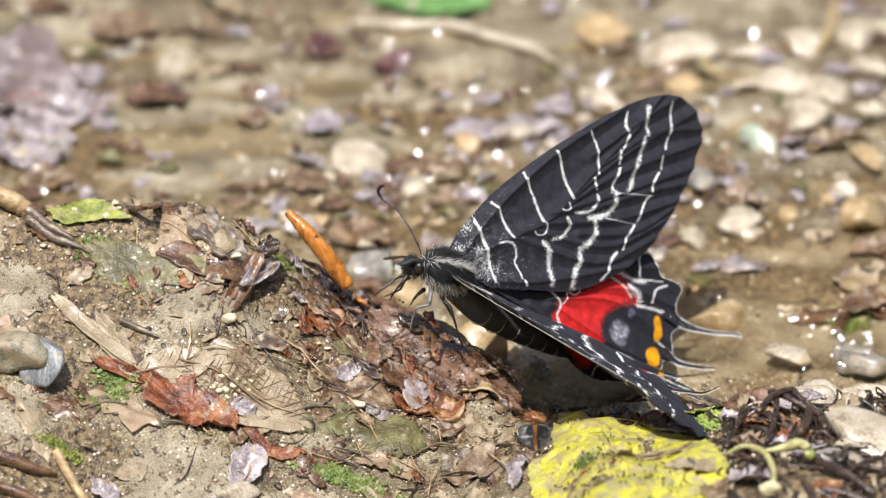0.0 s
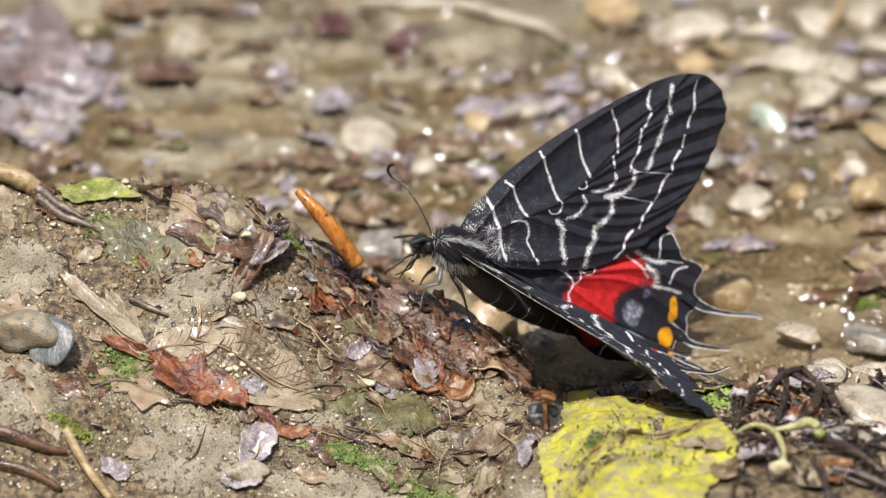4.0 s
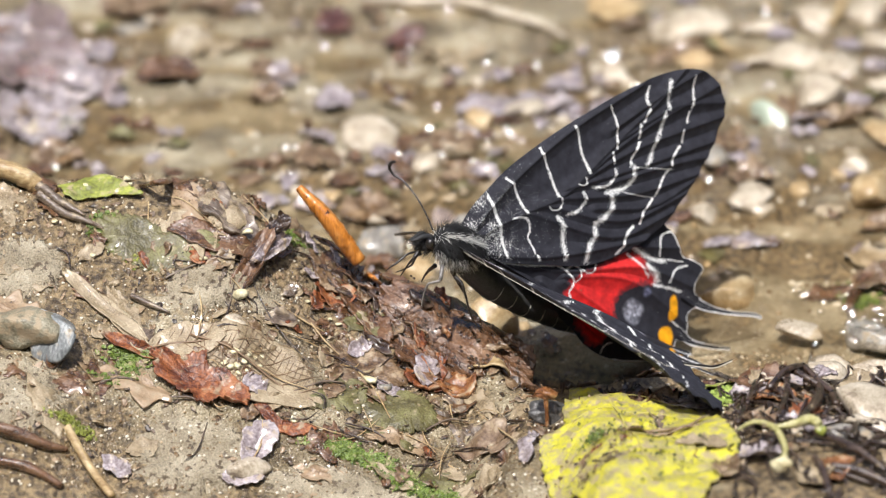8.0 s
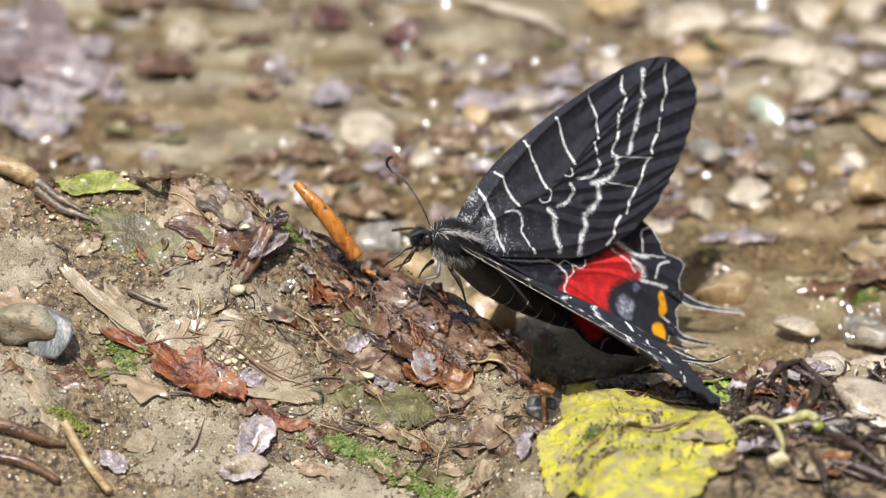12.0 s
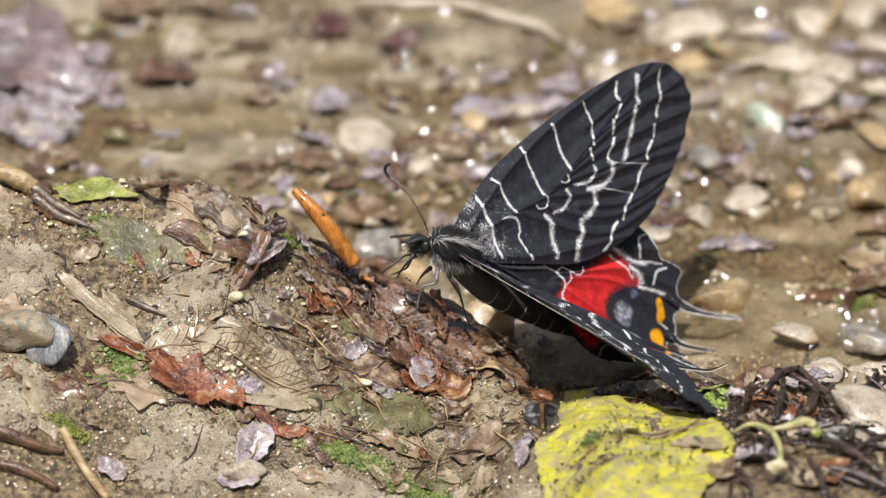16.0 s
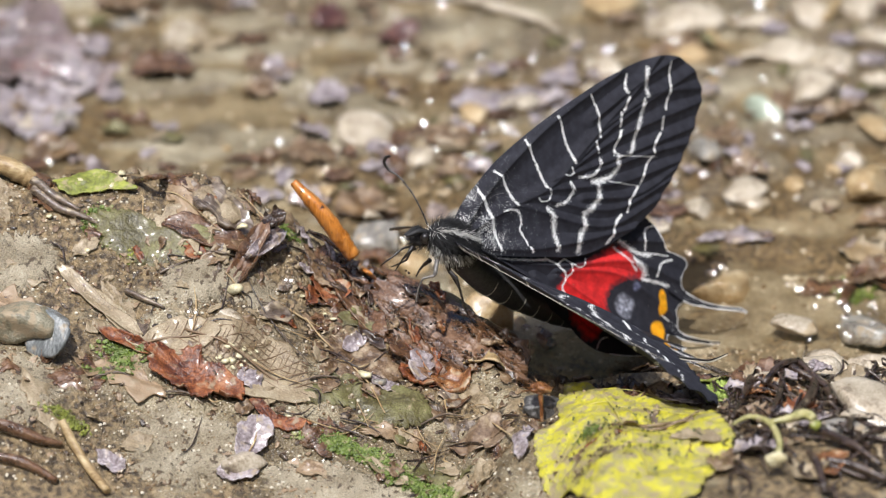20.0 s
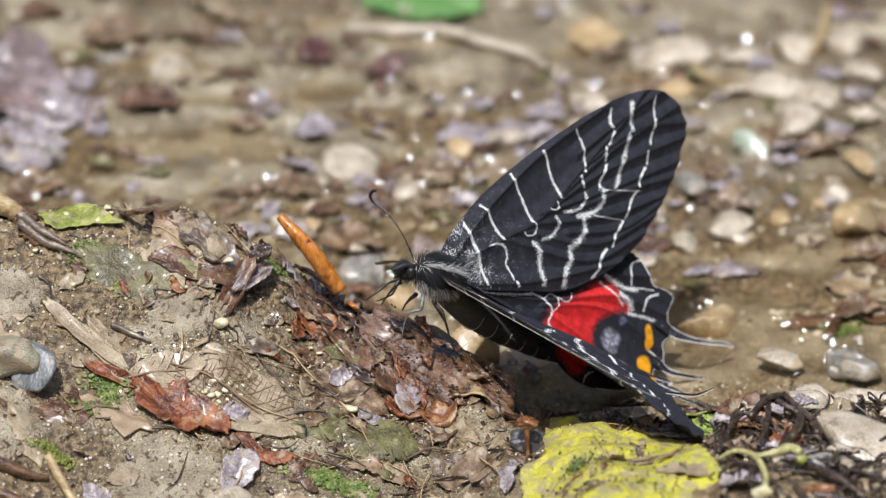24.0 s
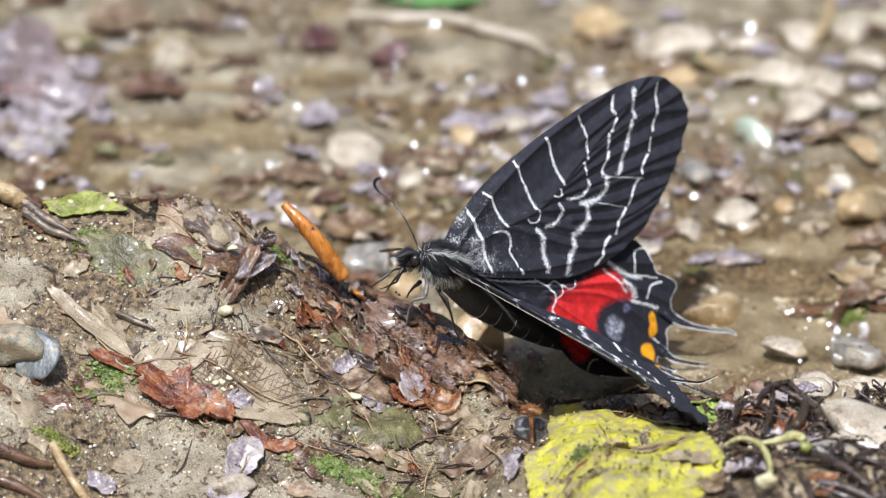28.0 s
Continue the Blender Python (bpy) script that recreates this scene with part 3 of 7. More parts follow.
RIGHT, LEFT = hinge_frame(ACROSS_R), hinge_frame(ACROSS_L)

# wing plane in mm: along the body's axis, across it
FORE_EDGE = [(-1.9, 1.4), (-1.5, 6.2), (-0.1, 10.6), (2.1, 16.1), (5.4, 22.0), (8.9, 27.5), (12.6, 32.7), (16.4, 37.7), (20.6, 42.3), (24.2, 45.5), (26.7, 47.1), (29.5, 48.0), (32.4, 47.8), (34.9, 46.5), (36.8, 44.4), (37.5, 42.0), (37.9, 38.4), (37.9, 35.1), (37.7, 31.7), (37.2, 28.2), (36.5, 24.6), (35.6, 21.2), (32.9, 16.6), (28.9, 11.8), (23.8, 7.8), (15.3, 4.1), (7.8, 1.1), (1.8, -0.7)]
BASAL_LINES = [
    (0.74, 0, [(0.7, 10.1), (2.7, 8.7), (4.7, 7.0), (6.4, 5.1), (8.7, 2.5)]),
    (0.57, 0, [(2.5, 14.4), (4.0, 14.1), (5.8, 12.9), (8.0, 11.4), (8.9, 11.0)]),
    (0.45, 0, [(6.7, 8.9), (8.8, 10.0), (10.3, 9.6), (11.1, 8.4), (11.2, 7.4), (12.7, 6.4), (13.5, 5.6)]),
    (0.57, 0, [(14.1, 5.3), (14.9, 4.8)]),
    (0.57, 0, [(6.0, 21.8), (7.2, 21.0), (9.4, 19.4), (11.9, 17.3), (13.2, 16.2)]),
    (0.33, 0, [(13.4, 16.4), (14.5, 15.5), (14.3, 14.2), (13.2, 13.5), (12.3, 13.7)]),
    (0.57, 0, [(10.4, 28.1), (11.9, 27.3), (13.7, 25.2), (15.7, 23.5), (17.0, 22.4)]),
    (0.33, 0, [(16.6, 21.3), (17.3, 20.7), (16.8, 19.9), (15.8, 19.7)]),
    (0.49, 0, [(15.1, 34.3), (16.7, 33.4), (18.2, 31.7), (19.9, 28.5)]),
]
DISCAL_LINES = [
    (0.49, 0, [(19.5, 27.5), (20.8, 25.9)]),
    (0.54, 1, [(21.4, 25.3), (22.0, 24.3), (21.6, 22.5), (20.8, 21.5), (18.8, 20.4)]),
    (0.66, 0, [(20.8, 40.7), (21.3, 38.6), (22.1, 37.9)]),
    (0.57, 0, [(22.7, 37.3), (22.7, 34.9)]),
    (0.57, 0, [(22.3, 34.2), (23.2, 31.9)]),
    (0.57, 0, [(23.7, 31.4), (23.7, 28.3), (24.0, 27.4)]),
    (0.97, 1, [(24.8, 27.1), (25.6, 24.9), (24.2, 22.6), (21.8, 20.9)]),
    (1.08, 1, [(22.9, 20.9), (24.1, 19.3), (23.4, 16.8), (22.3, 15.2)]),
    (1.08, 1, [(22.6, 14.8), (23.3, 13.0), (23.2, 10.8), (23.9, 8.8)]),
    (0.65, 1, [(17.6, 18.9), (18.6, 17.8), (18.1, 15.7), (16.3, 14.1)]),
    (0.97, 1, [(15.0, 12.9), (16.5, 12.0), (18.2, 9.5), (19.7, 7.3)]),
]
OUTER_LINES = [
    (0.76, 1, [(24.2, 43.5), (24.8, 41.3), (26.3, 39.3)]),
    (0.76, 1, [(25.9, 38.1), (26.6, 35.1), (26.7, 32.5), (27.2, 30.0), (26.9, 28.6)]),
    (0.49, 0, [(28.2, 46.4), (29.3, 44.1), (30.5, 41.4)]),
    (0.49, 0, [(30.5, 40.8), (31.0, 38.7)]),
    (0.49, 0, [(30.8, 37.1), (31.9, 35.3)]),
    (0.49, 0, [(31.7, 34.5), (31.2, 32.4), (31.7, 30.8)]),
    (0.53, 0, [(31.6, 29.9), (31.2, 27.0), (31.4, 24.9)]),
    (0.53, 0, [(31.1, 24.0), (30.4, 21.2), (30.8, 19.2)]),
    (0.61, 0, [(29.8, 18.2), (29.1, 16.2), (29.5, 14.3), (28.9, 12.4)]),
    (0.22, 1, [(25.0, 22.4), (30.8, 24.1)]),
    (0.22, 1, [(23.9, 26.8), (32.6, 30.4)]),
]
FORE_VEINS = [[(17.6, 30.8), (24.8, 41.9), (29.3, 48.0)], [(19.6, 29.6), (27.3, 39.8), (36.3, 45.2)], [(20.3, 21.3), (30.3, 29.8), (38.0, 35.4)], [(21.1, 17.4), (31.5, 22.8), (37.4, 30.3)], [(-0.0, 0.0), (4.0, 5.6), (8.9, 11.0), (13.5, 15.7), (15.8, 19.7)], [(15.8, 19.7), (19.6, 29.6), (23.7, 39.2), (25.7, 46.4)], [(15.8, 19.7), (22.3, 32.0), (33.7, 47.3)], [(15.8, 19.7), (23.5, 29.9), (37.3, 43.0)],
              [(14.2, 17.9), (26.0, 27.8), (37.9, 38.4)], [(13.5, 15.7), (27.2, 23.2), (37.8, 32.0)], [(11.4, 13.5), (27.4, 18.1), (37.1, 27.9)], [(8.9, 11.0), (26.7, 14.6), (36.2, 23.9)], [(0.2, -0.4), (15.7, 5.7), (33.3, 17.1)], [(-0.2, 0.3), (3.6, 13.4), (10.3, 27.3), (19.1, 40.2)]]
HIND_EDGE = [(1.4, -0.9), (8.8, 4.1), (18.5, 10.2), (28.1, 16.9), (35.4, 21.1), (37.2, 21.2), (39.4, 20.7), (41.2, 19.2), (42.9, 18.3), (45.4, 18.6), (47.3, 18.6), (48.1, 17.8), (47.7, 16.0), (47.5, 14.5), (48.6, 13.6), (50.3, 13.4), (50.5, 12.0), (49.5, 11.0), (48.9, 9.6), (49.4, 8.2), (50.3, 7.0), (51.4, 6.1), (50.3, 5.2), (48.9, 4.8), (48.7, 3.4), (48.6, 1.9), (45.8, -0.5), (40.5, -2.9), (35.8, -4.1), (31.6, -3.9), (28.5, -2.9), (23.9, -1.8), (15.7, -1.3), (6.4, -1.1)]
HIND_LINES = [
    (0.45, 0, [(18.4, 5.6), (21.4, 5.7), (23.9, 4.8), (23.8, 3.5), (24.2, 2.4), (26.1, 1.1)]),
    (0.35, 0, [(21.4, 6.0), (22.5, 7.2), (23.9, 7.1), (24.7, 6.1), (24.3, 4.8)]),
    (0.35, 0, [(24.1, 7.3), (25.5, 7.2), (26.5, 7.8), (26.6, 9.2)]),
    (0.45, 0, [(38.2, 16.1), (37.1, 17.8), (36.9, 19.6), (38.2, 21.0)]),
    (0.5, 0, [(42.3, 13.1), (42.1, 14.4), (42.8, 15.9), (44.4, 17.2)]),
    (0.8, 1, [(31.7, 15.1), (35.2, 15.0), (37.4, 15.1), (39.7, 15.9)]),
    (1.1, 1, [(36.5, 13.7), (38.7, 13.1), (39.9, 12.1)]),
    (0.6, 1, [(39.5, 11.3), (42.2, 12.0), (44.7, 12.5), (48.6, 12.8)]),
    (0.3, 1, [(36.0, 14.8), (39.9, 16.3), (43.3, 17.4)]),
    (0.45, 1, [(31.6, 13.6), (34.8, 13.2), (37.7, 12.1)]),
    (0.3, 0, [(46.2, 7.3), (49.2, 6.9), (51.8, 6.4)]),
    (0.35, 1, [(35.2, -3.8), (35.0, -2.3), (36.3, -1.3)]),
    (0.5, 1, [(6.8, 0.6), (13.3, 3.0), (19.1, 5.6)]),
]
HIND_VEINS = [[(1.5, -1.1), (16.4, 4.4), (29.8, 13.9), (41.0, 19.1)], [(1.5, -1.1), (21.1, 5.5), (35.7, 12.8), (47.7, 14.4)], [(21.6, 4.7), (34.8, 9.7), (50.0, 8.0)], [(22.1, 3.8), (36.0, 2.7), (48.6, 3.6)], [(17.9, 1.9), (31.6, -1.5), (40.5, -2.9)]]
RED_EDGE = [(23.4, 2.3), (23.4, 4.2), (24.6, 6.3), (27.0, 8.7), (29.2, 11.2), (31.4, 13.4), (34.6, 14.4), (37.2, 13.0), (39.7, 12.0), (37.1, 10.9), (35.2, 9.0), (33.6, 6.4), (33.8, 3.8), (34.9, 1.3), (34.1, -1.7), (32.4, -3.3), (30.0, -2.4), (26.8, -0.5)]


def spaced(pts, n, closed=False):
    p = np.array(pts, float)
    if closed:
        p = np.vstack([p, p[:1]])
    s = np.r_[0, np.cumsum(np.linalg.norm(np.diff(p, axis=0), axis=1))]
    k = np.linspace(0, s[-1], n, endpoint=not closed)
    return np.stack([np.interp(k, s, p[:, i]) for i in (0, 1)], 1)


def distance(q, line):
    best = np.full(len(q), 1e9)
    for a, b in zip(line[:-1], line[1:]):
        ab = b - a
        t = np.clip(((q - a) @ ab) / (ab @ ab + 1e-9), 0, 1)
        best = np.minimum(best, np.linalg.norm(q - a - t[:, None] * ab, axis=1))
    return best


def inside(q, poly):
    p = np.array(poly)
    hit = np.zeros(len(q), bool)
    j = len(p) - 1
    for i in range(len(p)):
        a, b = p[i], p[j]
        cross = ((a[1] > q[:, 1]) != (b[1] > q[:, 1])) & (q[:, 0] < (b[0] - a[0]) * (q[:, 1] - a[1]) / (b[1] - a[1] + 1e-12) + a[0])
        hit ^= cross
        j = i
    return hit


def smooth_outline(pts, n):
    p = curve_points(list(pts) + [pts[0]], len(pts) * 12)[:-1]
    return spaced(p[:, :2], n, True)


def wing_mesh(name, edge, centre, lines, veins, camber, paint, rim, n=600, rings=170):
    """A wing: a fan of rings from its root to its edge, with raised veins, two faces and pigment."""
    out = smooth_outline([(a, b, 0) for a, b in edge], n)
    r = np.linspace(0.004, 1, rings) ** 0.9
    q = (np.array(centre) + (out[None] - centre) * r[:, None, None]).reshape(-1, 2)
    vd = np.min([distance(q, curve_points([(a, b, 0) for a, b in v], 24)[:, :2]) for v in veins], axis=0)
    z = camber(q) + 0.2 * np.exp(-(vd / 0.4) ** 2) + 0.26 * np.cos(np.clip(vd, 0, 2.4) * 1.3)
    white = np.zeros(len(q))
    for width, dusty, pts in lines:
        line = curve_points([(a, b, 0) for a, b in pts], 24)[:, :2]
        lo, hi = line.min(0) - 1.5, line.max(0) + 1.5
        by = np.nonzero(((q > lo) & (q < hi)).all(1))[0]
        ds = np.full(len(q), 9.0)
        ds[by] = distance(q[by], line) / (width * 0.37)
        white = np.maximum(white, np.where(ds < 3, (1.14 - 0.5 * ds) if not dusty else (0.86 - 0.27 * ds), 0))
    ed = np.repeat((1 - r)[:, None], n, 1).ravel() * np.linalg.norm(out[None] - centre, axis=2).repeat(rings, 0).ravel()
    ink, extra = paint(q, vd, ed)
    white = np.clip(np.maximum(white, extra), 0, 1.1)
    if rim is not None:
        far = rim(q)
        white = np.maximum(white, np.where(far, np.clip(1.3 - ed / 0.3, 0, 1), 0))
    t = 0.06
    v = np.c_[q, z]
    k = len(v)
    i = (np.arange(rings - 1)[:, None] * n + np.arange(n)[None]).ravel()
    j = (np.arange(rings - 1)[:, None] * n + (np.arange(n)[None] + 1) % n).ravel()
    top = np.stack([i, i + n, j + n, j], 1)
    low = np.stack([j, j + n, i + n, i], 1) + k
    e = (rings - 1) * n + np.arange(n)
    e2 = (rings - 1) * n + (np.arange(n) + 1) % n
    side = np.stack([e, e + k, e2 + k, e2], 1)
    faces = np.vstack([top, low, side])
    verts = np.vstack([v, v - (0, 0, t)]) * MM
    me = bpy.data.meshes.new(name)
    me.vertices.add(len(verts))
    me.vertices.foreach_set("co", verts.ravel())
    me.loops.add(faces.size)
    me.loops.foreach_set("vertex_index", faces.ravel())
    me.polygons.add(len(faces))
    me.polygons.foreach_set("loop_start", np.arange(len(faces)) * 4)
    me.polygons.foreach_set("use_smooth", np.ones(len(faces), bool))
    me.update(calc_edges=True)
    c = me.attributes.new("ink", "FLOAT_COLOR", "POINT")
    c.data.foreach_set("color", np.tile(np.c_[ink, np.ones(k)], (2, 1)).ravel())
    w = me.attributes.new("white", "FLOAT", "POINT")
    w.data.foreach_set("value", np.tile(white, 2))
    me.materials.append(WING)
    return me


def tail_mesh(pts, half, n=60, across=13):
    """A flat tapering ribbon in the hindwing's plane, white along both edges."""
    line = curve_points([(a, b, 0) for a, b in pts], n)[:, :2]
    way = np.gradient(line, axis=0)
    way /= np.linalg.norm(way, axis=1)[:, None]
    side = np.c_[-way[:, 1], way[:, 0]]
    w = np.interp(np.linspace(0, 1, n), np.linspace(0, 1, len(half)), half)
    k = np.linspace(-1, 1, across)
    q = line[:, None] + side[:, None] * (w[:, None] * k)[:, :, None]
    z = -0.34 - 0.0012 * (q[..., 0] - 25) ** 2 + 0.12 * k ** 2
    v = np.concatenate([q, z[..., None]], 2).reshape(-1, 3)
    f = []
    m = n * across
    for i in range(n - 1):
        for j in range(across - 1):
            a = i * across + j
            f.append((a, a + across, a + across + 1, a + 1))
            f.append((m + a, m + a + 1, m + a + across + 1, m + a + across))
    me = mesh_of("tail", (np.vstack([v, v - (0, 0, 0.07)]), f), WING)
    edge = (w[:, None] * (1 - np.abs(k))).ravel()
    root = np.repeat(np.linspace(0, 1, n), across)
    white = np.where((edge < 0.2) & (root > 0.16), 1.0, np.where(np.tile(np.abs(k), n) < 0.35, 0.3 * (root < 0.5), 0.0))
    c = me.attributes.new("ink", "FLOAT_COLOR", "POINT")
    c.data.foreach_set("color", np.tile(np.r_[BLACK, 1.0], 2 * m))
    at = me.attributes.new("white", "FLOAT", "POINT")
    at.data.foreach_set("value", np.tile(white, 2))
    return me


BLACK = np.array([0.032, 0.032, 0.041])


def fore_paint(q, vd, ed):
    tone = 1 + 0.5 * np.clip(1 - vd / 1.2, 0, 1)[:, None] * -0.6
    ink = BLACK * 1.25 * tone
    root = np.linalg.norm(q - np.array(FORE_EDGE[0]), axis=1)
    dust = np.clip(0.94 - root / 24, 0, 0.68) * (0.6 + 0.4 * grain(q[:, 0] * 1.0, q[:, 1] * 1.0, 1.2, 21))
    costa = distance(q, np.array(FORE_EDGE[1:11]))
    ink = ink + np.clip(1 - costa / 2.6, 0, 1)[:, None] * np.array([0.008, 0.008, 0.01])
    dust = np.maximum(dust, np.clip(0.24 - costa / 9, 0, 0.2) * (0.7 + 0.5 * grain(q[:, 0], q[:, 1], 2.0, 22)) * (root < 34))
    return ink, dust


EYE_SPOT, EYE_SMALL = np.array([(37.8, 5.3)][0]), np.array([(38.6, 9.5)][0])
GOLD_A, GOLD_B = np.array([(45.3, 9.4)][0]), np.array([(46.3, 4.5)][0])
GOLD_AXIS = np.array([(44.8, 11.0)][0]) - np.array([(45.8, 7.7)][0])


def hind_paint(q, vd, ed):
    ink = np.tile(BLACK, (len(q), 1))
    wob = 0.5 * grain(q[:, 0], q[:, 1], 1.3, 31)
    poly = smooth_outline([(a, b, 0) for a, b in RED_EDGE], 120)
    d = distance(q, np.vstack([poly, poly[:1]])) * np.where(inside(q, poly), 1, -1) + wob * 0.35
    k = np.clip(d / 1.3 + 0.5 + 0.3 * grain(q[:, 0], q[:, 1], 0.5, 35) * (np.abs(d) < 0.8), 0, 1)[:, None]
    red = np.array([0.74, 0.035, 0.035]) * (1 - 0.35 * np.exp(-(vd / 0.25) ** 2))[:, None]
    ink = ink * (1 - k) + red * k
    for c, r, col in ((EYE_SPOT, 1.8, (0.85, 0.87, 1.0)), (EYE_SMALL, 0.75, (0.34, 0.36, 0.56))):
        e = np.linalg.norm(q - c, axis=1)
        w = np.clip(1.35 - e / r + wob * 0.4, 0, 1)[:, None] * np.clip(0.55 + 0.45 * grain(q[:, 0], q[:, 1], 0.5, 33), 0.2, 1)[:, None]
        ink = ink * (1 - w) + np.array(col) * w
    ax = GOLD_AXIS / np.linalg.norm(GOLD_AXIS)
    for c, ra, rb in ((GOLD_A, 2.3, 0.95), (GOLD_B, 1.7, 1.6)):
        o = q - c
        along = o @ ax
        e = np.sqrt((along / ra) ** 2 + ((o ** 2).sum(1) - along ** 2).clip(0) / rb ** 2)
        w = np.clip((1.12 - e) * 5 + wob, 0, 1)[:, None]
        ink = ink * (1 - w) + np.array([0.9, 0.43, 0.012]) * w
    return ink, np.zeros(len(q))


def build_butterfly():
    bf = thing("butterfly", "black butterfly with white-lined wings and red hindwing patch", "butterfly", PERCH)
    fore = wing_mesh("forewing", FORE_EDGE, np.array([(2.2, 1.9)][0]), BASAL_LINES + DISCAL_LINES + OUTER_LINES, FORE_VEINS, lambda q: 0.0009 * (q[:, 1] - 20) ** 2 + 0.5 * np.sin(q[:, 0] / 13), fore_paint, None)
    hind = wing_mesh("hindwing", HIND_EDGE, np.array([(25.9, 4.0)][0]), HIND_LINES, HIND_VEINS, lambda q: -0.5 - 0.0012 * (q[:, 0] - 25) ** 2, hind_paint,
                     lambda q: q[:, 0] > 38)
    tip = np.array([math.cos(radians(52.5)), math.sin(radians(52.5))])
    bowed = wing_mesh("forewing", FORE_EDGE, np.array([(2.2, 1.9)][0]), BASAL_LINES + DISCAL_LINES + OUTER_LINES, FORE_VEINS,
                      lambda q: 2.37 * (np.clip(q @ tip, 0, None) / 58) ** 4 - 0.83 * ((q @ np.array([-tip[1], tip[0]])) / 12) ** 2, fore_paint, None, 440, 110)
    wings = {}
    for side, m in (("r", RIGHT), ("l", LEFT)):
        for nm, me in (("forewing", fore if side == "r" else bowed), ("hindwing", hind)):
            turn = LEAN[nm, side]
            ob = new(nm, me)
            ob.parent = bf
            ob.matrix_basis = m @ turn
            wings[nm, side] = ob
    tagged(wings["forewing", "r"], "black forewing with fine wavy white lines")
    tagged(wings["hindwing", "r"], "scalloped hindwing with red patch, black eyespot and yellow spots")
    part("costal_stripe", tube([(x - 0.15, y, 0.0) for x, y in FORE_EDGE[1:10]], (0.03, 0.05, 0.05, 0.04, 0.03), 50, 6), BAND, wings["forewing", "l"], "ivory stripe along the leading edge")
    # tails of the hindwing: dark ribbons with white edges
    for pts, half in (([(45.5, 12.7), (50.2, 12.4), (54.0, 13.0), (58.1, 14.2), (62.1, 15.7), (64.1, 15.9)], (0.9, 0.85, 0.5, 0.36, 0.36, 0.22)),
                      ([(47.9, 6.3), (51.6, 5.8), (54.9, 6.5), (57.8, 7.4), (60.4, 8.4)], (0.8, 0.6, 0.46, 0.4, 0.3))):
        ob = new("tail", tail_mesh(pts, half))
        ob.parent = wings["hindwing", "r"]
        tagged(ob, "slender dark tail with white edges")
    back = (LEFT @ LEAN["hindwing", "l"]).inverted().to_3x3()
    loc = [tuple(back @ Vector(p)) for p in [(37.3, -11.2, -15.7), (40.7, -12.3, -15.5), (43.3, -13.2, -15.0), (46.0, -14.2, -12.9)]]
    tail = part("tail", tube(loc, (0.5, 0.45, 0.5, 0.12), 20, 8, flat=0.35), CHITIN, wings["hindwing", "l"], "slender dark tail with ivory edge")
    part("tail_edge", tube([(p[0], p[1], p[2] + 0.35) for p in loc], (0.13, 0.13, 0.16, 0.1), 20, 6), BAND, tail)
    # body
    part("abdomen", tube([(0.7, 0.3, -2.8), (5.3, 1.4, -8.1), (11.2, 3.6, -13.7), (17.1, 5.9, -19.1), (22.3, 7.7, -23.5)], (2.6, 3.0, 2.8, 1.9, 0.5), 40, 18, flat=0.95), ABDOMEN, bf, "black segmented abdomen")
    spine = curve_points([(0.7, 0.3, -2.8), (5.3, 1.4, -8.1), (11.2, 3.6, -13.7), (17.1, 5.9, -19.1), (22.3, 7.7, -23.5)], 30)
    for i in (8, 11, 14, 17, 20, 23, 26):
        c, ax = spine[i], spine[i + 1] - spine[i - 1]
        ax = ax / np.linalg.norm(ax)
        u = np.cross(ax, (0, 0, 1.0))
        u /= np.linalg.norm(u)
        w = np.cross(ax, u)
        rad = np.interp(i / 29, np.linspace(0, 1, 5), (2.6, 3.0, 2.8, 1.9, 0.5)) + 0.02
        ring = [tuple(c + rad * (math.cos(a) * u + math.sin(a) * w) + ax * 0.25 * math.sin(3 * a)) for a in np.linspace(-0.4, math.pi + 0.4, 12)]
        part("abdomen_ring", tube(ring, (0.03, 0.08, 0.1, 0.08, 0.03), 24, 5), BAND, bf)
    part("thorax", moved(blob(4.4, 2.9, 2.9, 5, 0.08, 4), RIGHT @ pose(-0.001, 0, 0)), FUR_DARK, bf, "furry black thorax with pale streaks")
    part("head", moved(blob(1.5, 1.35, 1.3, 6, 0.1, 3), Matrix.Translation(Vector(((-6.0, -0.5, 1.3))) * MM)), FUR_DARK, bf)
    eye = part("eye", moved(blob(0.85, 0.8, 1.0, 8, 0.0, 3), Matrix.Translation(Vector(((-5.1, -2.3, 2.6))) * MM)), CHITIN, bf, "dark glossy compound eye")
    part("eye", moved(blob(0.85, 0.8, 1.0, 8, 0.0, 3), Matrix.Translation(Vector(((-6.0, 1.5, 0.8))) * MM)), CHITIN, bf, "dark glossy compound eye")
    for pts in ([(-4.8, -0.8, 2.7), (-6.2, -1.5, 3.5), (-7.4, -2.2, 3.4), (-8.4, -2.7, 3.4)], [(-5.6, 1.0, 1.8), (-6.7, 0.9, 2.4), (-7.7, 0.5, 1.9), (-8.7, -0.2, 1.9)]):
        part("palp", tube(pts, (0.5, 0.5, 0.4, 0.12), 12, 8), FUR_DARK, bf)
    for pts, w in (([(-4.7, 1.6, 2.6), (-5.6, 4.5, 3.3), (-7.4, 8.1, 4.9), (-9.6, 10.4, 6.6), (-11.3, 11.5, 7.2), (-12.1, 12.2, 8.2), (-11.8, 12.3, 9.2), (-11.1, 12.0, 9.7)], 1), ([(-5.3, 2.8, 0.9), (-7.7, 9.6, -3.4), (-11.2, 17.6, -9.4)], 1)):
        part("antenna", tube(pts, (0.16, 0.15, 0.16, 0.22, 0.34, 0.26), 40, 7), CHITIN, bf, "thin dark clubbed antenna")
